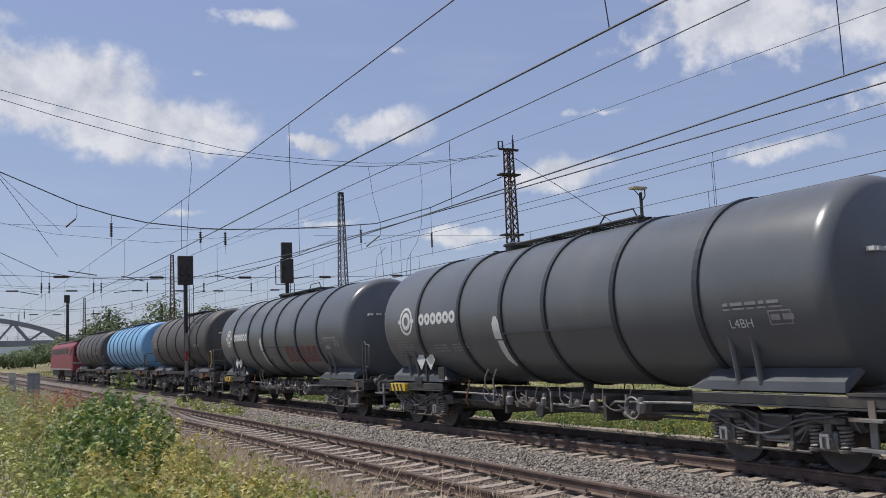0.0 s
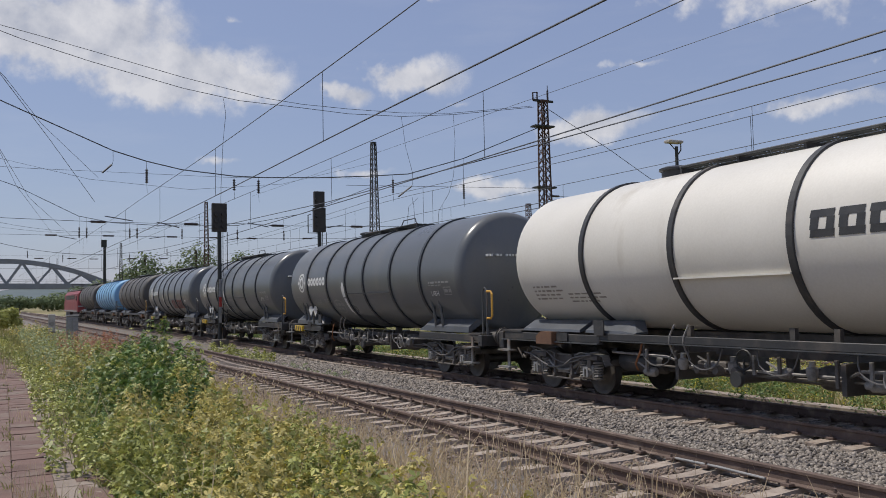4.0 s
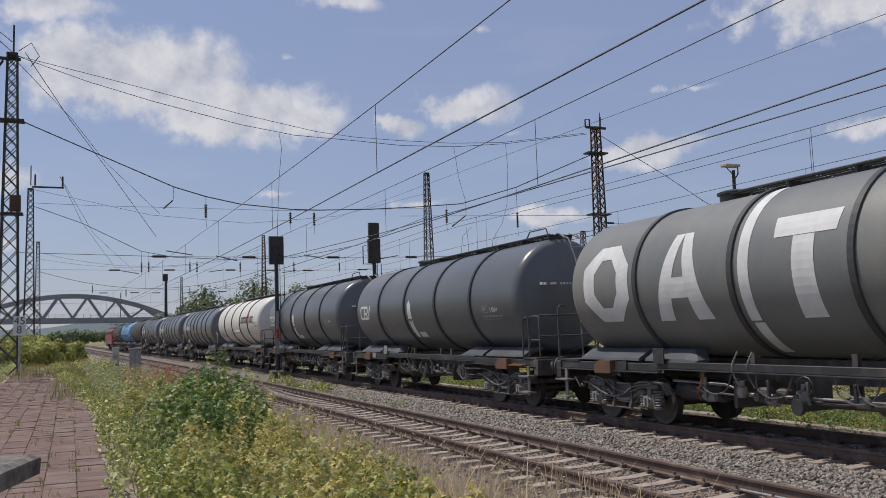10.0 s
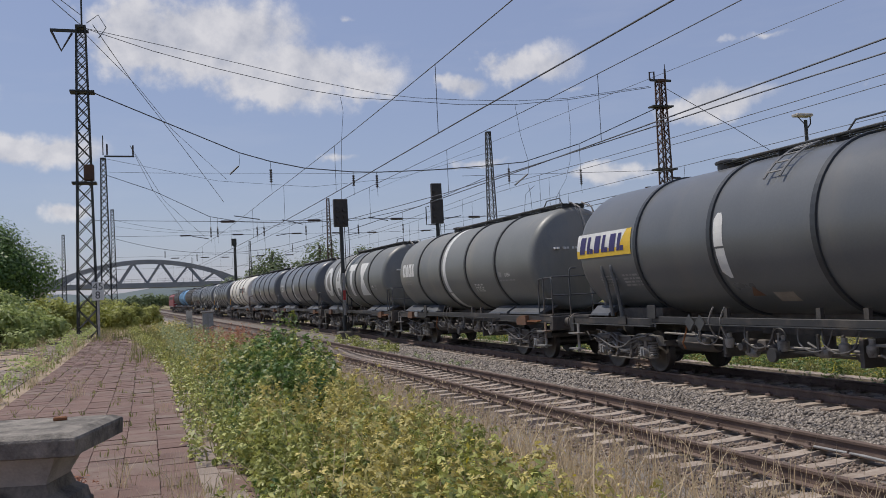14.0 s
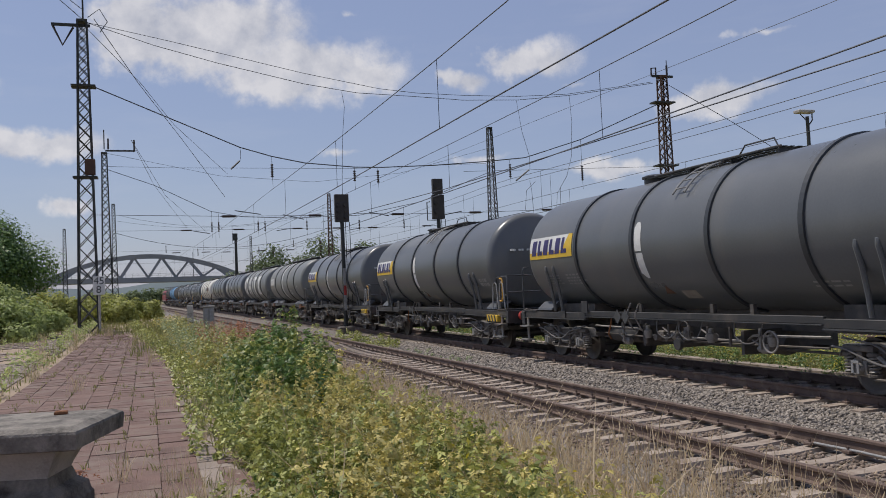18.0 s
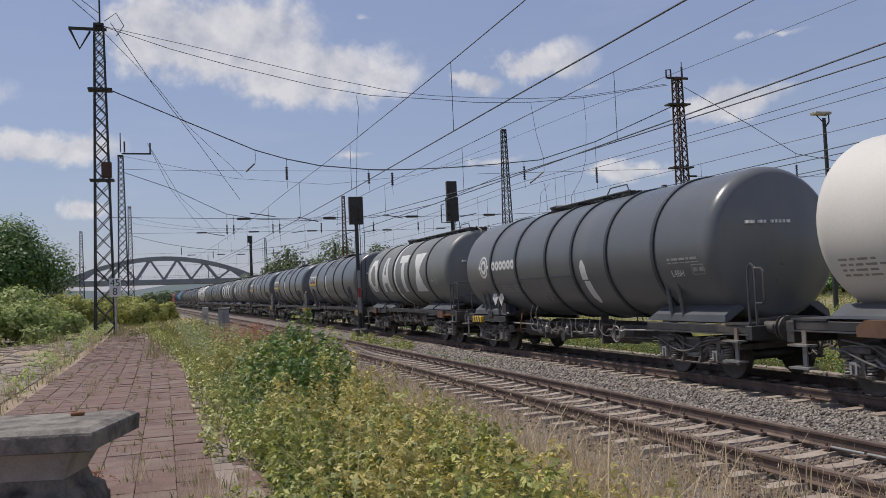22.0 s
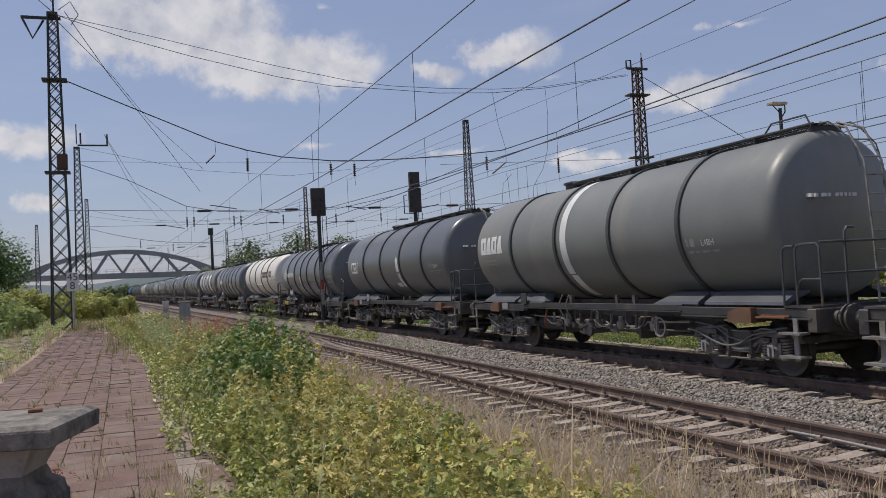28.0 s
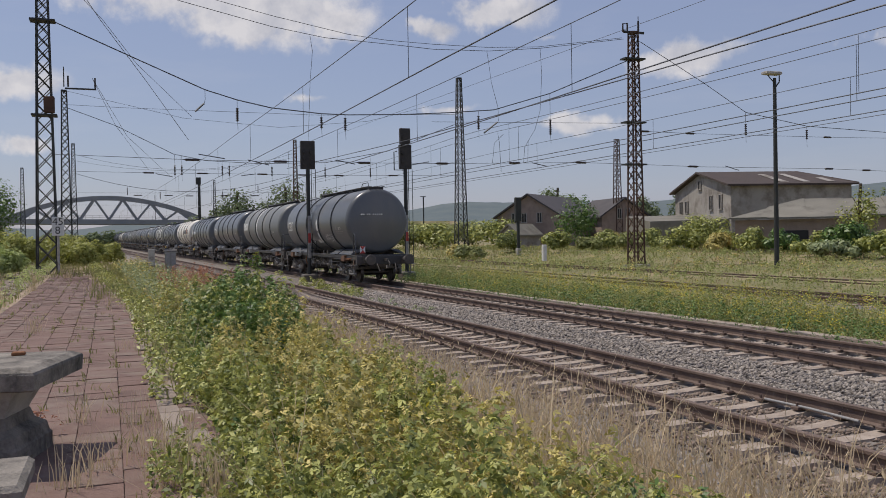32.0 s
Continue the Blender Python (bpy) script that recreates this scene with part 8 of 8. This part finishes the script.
    # feathery seed heads on the tall stalks
    u, y, xy = scatter(4600, 2.4, 5.4, 3.8, 26, rng, 1.4)
    z = rise_np(y) - 0.36 + np.where(u > 5.2, 0.1, 0) + 0.5 * rng.uniform(0.45, 1.3, len(u))
    nm = rng.normal(size=(len(u), 3))
    nm[:, 2] *= 0.3
    nm /= np.linalg.norm(nm, axis=1)[:, None]
    v, f = leaf_array(np.stack([xy[:, 0], xy[:, 1], z], 1), nm, rng.uniform(0.04, 0.10, len(u)), rng, 0.28)
    stuff("seed_heads", v, f, M["straw"], "pale dry seed heads of grass", "grass")
    # green grass below all that
    u, y, xy = scatter(9000, 0.8, 3.8, 3.2, 45, rng, 1.5)
    v, f = blades(xy, rise_np(y) - 0.36, 0.42 * rng.uniform(0.4, 1.2, len(u)), rng, 0.009)
    tagged(new("verge_grass", blade_mesh("verge_grass", v, f, M["grass"])), "green and yellowing grass on the verge", "grass", kind="stuff")
    # soil of the verge
    strip("verge_soil", [(0.63, -0.30), (1.5, -0.33), (3.0, -0.34), (4.2, -0.33), (5.05, -0.40)], along(-20, 120), M["soil"], "dry sandy soil of the verge", "soil", wob=0.03)


def broad_leaf_plants():
    """Large-leaved plants close to the camera."""
    rng = np.random.default_rng(5)
    parts = []
    for x, y, h in ((2.1, 4.6, 0.95), (2.45, 4.9, 0.95), (2.9, 5.0, 0.85), (3.25, 4.7, 0.75), (2.6, 5.5, 0.85), (1.7, 5.0, 0.9), (3.5, 5.6, 0.6)):
        n = 30
        t = rng.uniform(0.3, 1.0, n)
        a = rng.uniform(0, 2 * np.pi, n)
        r = rng.uniform(0.04, 0.24, n)
        c = np.stack([x + r * np.cos(a), y + r * np.sin(a), -0.34 + h * t], 1)
        nm = np.stack([0.6 * np.cos(a), 0.6 * np.sin(a), np.ones(n)], 1) + rng.normal(0, 0.25, (n, 3))
        nm /= np.linalg.norm(nm, axis=1)[:, None]
        parts.append(lobed_array(c, nm, rng.uniform(0.08, 0.125, n), rng))
    v, f = join_arrays(parts)
    stuff("broad_leaf_weeds", v, f, M["leaf"], "broad-leaved green weeds near the platform", "weeds")


def meadow():
    rng = np.random.default_rng(23)
    zg = np.vectorize(ground_z)
    sets = []
    for n, u0, u1, y0, y1, h, w, near in ((14000, 14.8, 17.8, 5, 60, 0.40, 0.009, 1.3), (8000, 15, 36, 14, 75, 0.28, 0.012, 1.1), (7000, 17, 75, 40, 130, 0.42, 0.03, 1.0), (5000, 13.7, 30, 60, 190, 0.5, 0.05, 1.0)):
        u, y, xy = scatter(n, u0, u1, y0, y1, rng, near)
        ok = (np.abs(u - 21.9) > 1.9) & (np.abs(u - 28.7) > 1.9)
        u, y, xy = u[ok], y[ok], xy[ok]
        sets.append(blades(xy, zg(xy[:, 0], y) - 0.03, h * rng.uniform(0.35, 1.3, len(u)), rng, w, 0.5))
    vs, q, t, o = [], [], [], 0
    for v, f in sets:
        n = len(f) // 2
        vs.append(v), q.append(f[:n] + o), t.append(f[n:] + o)
        o += len(v)
    tagged(new("meadow_grass", blade_mesh("meadow_grass", np.concatenate(vs), np.concatenate(q + t), M["grass"])), "tall green and yellow meadow grass", "grass", kind="stuff")
    def clumps(n, u0, u1, y0, y1, h, spread, per, size, mat, name, label):
        u, y, xy = scatter(n, u0, u1, y0, y1, rng, 1.1)
        lone = rng.uniform(0, 1, len(u)) < 0.05         # few plants stand between the yard rails
        ok = ((np.abs(u - 21.9) > 1.9) & (np.abs(u - 28.7) > 1.8)) | lone
        u, y, xy = u[ok], y[ok], xy[ok]
        hh = h * rng.uniform(0.4, 1.3, len(u))
        v, f = herb_leaves(xy, zg(xy[:, 0], y) - 0.05, hh, spread * rng.uniform(0.6, 1.4, len(u)), per, size, rng)
        stuff(name, v, f, mat, label, "weeds")
    clumps(1500, 13.9, 16.2, 3, 62, 0.70, 0.26, 24, 0.075, M["leaf_dark"], "track_side_weeds", "dark green weeds along the far side of the track")
    clumps(2600, 14.6, 19.8, 5, 60, 0.66, 0.26, 26, 0.07, M["leaf_mid"], "track_side_weeds", "fresh green weeds along the far side of the track")
    clumps(1300, 14.8, 20, 8, 42, 0.60, 0.26, 16, 0.055, M["flower"], "yellow_meadow_blossom", "yellow blossoms in the meadow beside the track")
    clumps(3600, 23.5, 70, 20, 115, 0.50, 0.55, 26, 0.13, M["leaf_mid"], "meadow_weeds", "green weed clumps across the meadow")
    clumps(2200, 23, 60, 16, 70, 0.42, 0.30, 24, 0.075, M["leaf_shrub"], "meadow_weeds", "pale green low weeds between the yard tracks")
    clumps(700, 23, 70, 30, 120, 0.55, 0.5, 18, 0.13, M["leaf_yellow"], "meadow_weeds", "yellow-green weed clumps across the meadow")
    clumps(1300, 16.5, 70, 22, 110, 0.75, 0.35, 16, 0.07, M["sorrel"], "sorrel", "reddish-brown sorrel in the meadow")
    clumps(60, 8.9, 9.7, 33, 42, 0.55, 0.3, 60, 0.10, M["leaf"], "track_weeds", "green weeds between the two tracks")
    clumps(26, 8.9, 9.6, 24, 32, 0.4, 0.2, 40, 0.08, M["leaf_pale"], "track_weeds", "pale weeds between the two tracks")


def crown_leaves(centre, radii, n, size, rng, lumps=14):
    """Leaves on many lumps that make an uneven crown with gaps."""
    cx = np.array(centre)
    rad = np.array(radii)
    lump = rng.normal(size=(lumps, 3))
    lump /= np.linalg.norm(lump, axis=1)[:, None]
    lump *= rng.uniform(0.45, 0.9, (lumps, 1))
    lump[:, 2] = np.abs(lump[:, 2]) * 1.2 - 0.36
    i = rng.integers(0, lumps, n)
    d = rng.normal(size=(n, 3))
    d /= np.linalg.norm(d, axis=1)[:, None]
    rr = 0.44 * rng.uniform(0.55, 1.05, (n, 1))
    p = cx + (lump[i] + d * rr) * rad
    nm = d + np.array([0, 0, 0.5]) + rng.normal(0, 0.3, (n, 3))
    nm /= np.linalg.norm(nm, axis=1)[:, None]
    return leaf_array(p, nm, size * rng.uniform(0.6, 1.4, n), rng, 0.6)


def tree(x, y, base, height, width, mat, label, n, size, seed, name="tree", category="tree", trunk=True, lumps=14):
    rng = np.random.default_rng(seed)
    t = thing(name, label, category, pose(x, y, base), group="")
    if trunk:
        f = Form()
        f.pipe([(0, 0, -0.3), (0.1, 0, height * 0.25), (0.0, 0.1, height * 0.5), (0.05, 0, height * 0.8)], 0.03 * height * 0.55, 8)
        part("trunk", f, M["bark"], t, smooth=True)
        for k in range(7):
            a = k * 2.4
            z = height * (0.22 + 0.05 * k)
            r = width * 0.24
            part("limb", Form().tube((0, 0, z), (r * math.cos(a), r * math.sin(a), z + height * 0.14), 0.02 * height * 0.4, 6, 0.02), M["bark"], t)
    lo = 0.12 if trunk else 0.05
    v, f = crown_leaves((0, 0, height * (lo + 1) / 2 - 0.06 * height), (width / 2, width / 2, height * (1 - lo) / 2), n, size, rng, lumps)
    part("crown", np_mesh("crown", v, f, mat), None, t)
    return t


def polar(az, d):
    return d * math.sin(radians(az)), d * math.cos(radians(az))


def trees():
    x, y = polar(-9.3, 76)
    tree(x, y, 0.2, 10.2, 8.7, M["leaf_dark"], "dense dark green tree behind the platform", 26000, 0.23, 1, lumps=44)
    x, y = polar(-13.5, 70)
    tree(x, y, 0.2, 8.2, 7.0, M["leaf_dark"], "dark green tree behind the platform", 9000, 0.27, 2, lumps=30)
    x, y = polar(-11.6, 58)
    tree(x, y, 0.3, 5.2, 3.6, M["leaf"], "olive green small tree behind the platform", 3000, 0.24, 3, lumps=14)
    for k, (az, d, h, w, mt) in enumerate(((-8.3, 46, 3.4, 3.6, "leaf_shrub"), (-9.9, 45, 3.3, 3.4, "leaf_shrub"), (-6.9, 46, 2.6, 2.4, "leaf_shrub"), (-11.4, 43, 3.2, 3.2, "leaf_shrub"), (-12.9, 40, 3.2, 3, "leaf_shrub"), (-9.0, 44, 2.4, 3.0, "leaf_shrub"))):
        x, y = polar(az, d)
        tree(x, y, rise(y) - 0.05, h, w, M[mt], "rounded green shrub at the platform's edge", 3200, 0.19, 10 + k, "shrub", "shrub", False, 15)
    for k, (az, d, h, w) in enumerate(((-5.6, 62, 2.9, 3.0), (-4.6, 66, 3.0, 3.4), (-3.4, 68, 2.6, 3.2), (-2.3, 66, 2.6, 3.0), (-1.3, 70, 2.7, 3.0), (-6.6, 70, 3.4, 3.4), (-0.4, 76, 2.4, 2.6), (-2.9, 80, 3.0, 3.8))):
        x, y = polar(az, d)
        tree(x, y, rise(y) - 0.1, h, w, M["leaf_lime"], "yellow-green shrub beyond the platform's end", 2800, 0.22, 30 + k, "shrub", "shrub", False, 15)
    for k, (az, d, h, w) in enumerate(((-1.6, 300, 7.5, 12), (0.2, 310, 8.0, 13), (2.0, 305, 7.5, 12), (-3.6, 305, 7, 12), (-6.4, 300, 7, 14))):
        x, y = polar(az, d)
        tree(x, y, 0.5, h, w, M["leaf_far"], "hazy trees under the far bridge", 1500, 0.9, 40 + k, lumps=14)
    for k, (az, d, h, w) in enumerate(((7.3, 235, 18.5, 14), (10.4, 240, 20.5, 16), (13.0, 232, 17.0, 12), (5.2, 260, 11, 14), (8.9, 262, 11.5, 14), (14.2, 250, 10, 14), (17.0, 250, 10, 16), (3.2, 300, 9, 16))):
        x, y = polar(az, d)
        tree(x, y, 1.0, h, w, M["leaf_far"], "hazy broad-crowned tree far behind the train", 2600, 0.85, 50 + k, lumps=18)
    # scrub along the meadow's far edge
    rng = random.Random(4)
    for k in range(30):
        az = 16.4 + k * 1.25 + rng.uniform(-0.4, 0.4)
        if az < 25:
            d, h, w = rng.uniform(112, 135), rng.uniform(3.6, 5.4), rng.uniform(6, 9)
        elif az < 33.5:
            d, h, w = rng.uniform(135, 160), rng.uniform(5.0, 8.0), rng.uniform(7, 11)
        else:
            d, h, w = rng.uniform(150, 190), rng.uniform(5, 9), rng.uniform(7, 11)
        x, y = polar(az, d)
        tree(x, y, 0.6, h, w, M["leaf" if k % 3 == 0 else "leaf_far" if az > 25 else "leaf_mid"], "green scrub along the meadow's far edge", 1900, 0.42, 100 + k, "shrub", "shrub", False, 16)
    for k, (az, d, h, w, mt) in enumerate(((29.6, 90, 6.2, 5.2, "leaf_dark"), (28.2, 84, 2.8, 3.0, "leaf"), (31.6, 86, 2.4, 2.6, "leaf"), (30.4, 82, 2.0, 2.6, "leaf_mid"), (22.4, 80, 1.8, 3.0, "leaf_mid"), (33.0, 84, 2.4, 3.0, "leaf_mid"), (21.7, 84, 2.0, 2.6, "leaf_yellow"),
                                           (37.6, 84, 4.4, 4.6, "leaf"), (36.4, 80, 2.6, 3.6, "leaf"), (39.2, 80, 2.4, 4.0, "leaf"), (40.6, 72, 2.4, 3.4, "leaf"), (42.3, 70, 2.2, 3.0, "leaf_dark"), (46.0, 62, 3.0, 3.4, "leaf_dark"), (44.2, 64, 2.0, 2.6, "leaf"),
                                           (34.3, 92, 2.8, 3.6, "leaf"), (31.9, 94, 2.6, 3.0, "leaf_yellow"), (25.2, 90, 2.6, 3.4, "leaf"), (47.8, 60, 2.2, 3.0, "leaf"), (45.2, 60, 1.8, 2.6, "leaf_pale"), (38.4, 76, 2.0, 3.0, "leaf_yellow"))):
        x, y = polar(az, d)
        tree(x, y, ground_z(x, y) - 0.1, h, w, M[mt], "green bush in front of the old buildings", 2200, 0.26, 150 + k, "bush", "bush", False, 13)
    x, y = polar(28.4, 152)
    tree(x, y, 0.8, 12.6, 9.5, M["leaf_far"], "airy tree behind the brick house", 2600, 0.6, 190, lumps=16)
    x, y = polar(34.0, 150)
    tree(x, y, 0.8, 8.8, 6, M["leaf_far"], "tree between the old buildings", 1800, 0.5, 191)
    x, y = polar(46.7, 68)
    tree(x, y, 0.4, 6.4, 2.6, M["leaf"], "slim young tree before the shed", 900, 0.22, 192, lumps=9)
    x, y = polar(36.1, 140)
    tree(x, y, 0.8, 10.2, 3, M["leaf_far"], "slim far tree behind the warehouse", 900, 0.4, 193, lumps=9)
    x, y = polar(49.5, 120)
    tree(x, y, 0.8, 8.5, 9, M["leaf_far"], "far tree beyond the shed", 1800, 0.5, 194)


verge()
broad_leaf_plants()
meadow()
trees()
platform_weeds()


# ---- sleepers, fastenings, ballast stones ----
def sleeper_mesh():
    f = Form()
    sec = [(-1.30, 0.10), (-0.95, 0.11), (-0.35, 0.06), (0.35, 0.06), (0.95, 0.11), (1.30, 0.10)]
    vs = []
    for x, h in sec:
        vs += [(x, -0.14, -0.12), (x, 0.14, -0.12), (x, 0.105, h - 0.06), (x, -0.105, h - 0.06)]
    fs = [(4 * k + i, 4 * k + (i + 1) % 4, 4 * k + 4 + (i + 1) % 4, 4 * k + 4 + i) for k in range(5) for i in range(4)] + [(3, 2, 1, 0), (20, 21, 22, 23)]
    f.add(vs, fs)
    me = f.mesh("sleeper")
    me.materials.append(M["sleeper"])
    return me


def clip_mesh():
    f = Form()
    for s in (-1, 1):
        f.box(s * 0.10 - 0.045, s * 0.10 + 0.045, -0.06, 0.06, -0.005, 0.035, b=0.008)
        f.tube((s * 0.10, 0, 0.03), (s * 0.10, 0, 0.08), 0.018, 6)
    me = f.mesh("rail_clip")
    me.materials.append(M["rail_side"])
    return me


def sleepers():
    me, clip = sleeper_mesh(), clip_mesh()
    rnd = random.Random(31)
    for u, track, y0, y1 in ((X_NEAR, near_track, 2.0, 96.0), (X_TRAIN, train_track, 2.0, 100.0)):
        y = y0
        k = 0
        rest = Form()
        while y < y1 + 130:
            m = pose(wx(u, y) + rnd.uniform(-0.02, 0.02), y, rise(y) - 0.222, 0, 0, math.degrees(heading(y)) + rnd.uniform(-0.6, 0.6))
            if y < y1:
                ob = new("sleeper", me)
                ob.parent = track
                ob.matrix_local = m
                if y < 34:
                    for s in (-1, 1):
                        c = new("rail_clip", clip)
                        c.parent = ob
                        c.matrix_local = pose(s * GAUGE / 2, 0, 0.05)
            else:
                rest.box(-1.3, 1.3, -0.13, 0.13, -0.1, 0.03, m)
            y += 0.62
            k += 1
        part("far_sleepers", rest, M["sleeper"], track, kind="stuff")
    for u, track in ((21.9, yard_near), (28.7, yard_far)):
        rest = Form()
        y = 8.0
        while y < 100:
            rest.box(-1.2, 1.2, -0.12, 0.12, -0.08, 0.04, pose(wx(u, y), y, rise(y) - 0.27, 0, 0, math.degrees(heading(y))))
            y += 0.66
        part("far_sleepers", rest, M["sleeper"], track, kind="stuff")
        strip("yard_gravel", [(u - 1.9, -0.42), (u - 1.4, -0.25), (u + 1.4, -0.25), (u + 1.9, -0.42)], along(-40, 110), M["ballast"], "thin gravel bed of a yard track", "gravel bed")


def stones():
    rng = np.random.default_rng(17)
    xs = np.array([p[0] for p in BALLAST])
    zs = np.array([p[1] for p in BALLAST])
    tpl = np.array([[1, 0, 0], [-1, 0, 0], [0, 1, 0], [0, -1, 0], [0, 0, 1], [0, 0, -1]], float)
    tri = np.array([[0, 2, 4], [2, 1, 4], [1, 3, 4], [3, 0, 4], [2, 0, 5], [1, 2, 5], [3, 1, 5], [0, 3, 5]])
    for name, n, u0, u1, y0, y1, mat, size in (("ballast_stones", 46000, 8.1, 10.6, 4, 44, "stone", 0.034), ("ballast_stones", 26000, 5.5, 8.3, 3.5, 30, "stone_rusty", 0.030), ("ballast_stones", 20000, 10.4, 13.9, 4, 36, "stone", 0.036)):
        y = y0 + (y1 - y0) * rng.uniform(0, 1, n) ** 1.5
        u = rng.uniform(u0, u1, n)
        for c in (X_NEAR, X_TRAIN):
            on = (np.abs(u - c) < 1.32) & (np.abs(((y - 2.0 + 0.31) % 0.62) - 0.31) < 0.125)
            on |= np.abs(np.abs(u - c) - GAUGE / 2) < 0.11
            u, y = u[~on], y[~on]
        m = len(u)
        z = rise_np(y) + np.interp(u, xs, zs) + rng.uniform(-0.012, 0.016, m)
        s = size * rng.uniform(0.6, 1.35, m) * (1 + 0.012 * np.clip(y - 8, 0, 40))
        jit = 1 + rng.uniform(-0.35, 0.35, (m, 6, 3))
        v = tpl[None] * jit
        a = rng.uniform(0, 2 * np.pi, m)
        ca, sa = np.cos(a)[:, None], np.sin(a)[:, None]
        b = rng.uniform(-0.6, 0.6, m)
        cb, sb = np.cos(b)[:, None], np.sin(b)[:, None]
        X, Y, Z = v[..., 0], v[..., 1], v[..., 2] * 0.75
        Y, Z = Y * cb - Z * sb, Y * sb + Z * cb
        X, Y = X * ca - Y * sa, X * sa + Y * ca
        P = np.stack([X * s[:, None] + wx_np(u, y)[:, None], Y * s[:, None] + y[:, None], Z * s[:, None] + z[:, None]], -1)
        f = (6 * np.arange(m)[:, None, None] + tri[None]).reshape(-1, 3)
        stuff(name, P.reshape(-1, 3), f, M[mat], "loose grey crushed ballast stones" if mat == "stone" else "rust-stained crushed ballast stones", "ballast")


stones()
paving()
sleepers()


# ---- what moves ----
def on_track(s):
    y = s
    slope = (rise(y + 1) - rise(y - 1)) / 2
    return pose(wx(X_TRAIN, y), y, rise(y), math.degrees(math.atan(slope)), 0, math.degrees(heading(y)))


def motions():
    times = [k * 0.5 for k in range(65)]
    for ob, middle in TRAIN_THINGS:
        walk(ob, [(t, on_track(middle + s_of(t))) for t in times])
    # the wheels roll: one short step of turn after another
    steps = [k / 15 for k in range(481)]
    for ob in WHEELSETS:
        at = ob.location.copy()
        walk(ob, [(t, pose(*at, -math.degrees(s_of(t) / 0.46))) for t in steps])


motions()
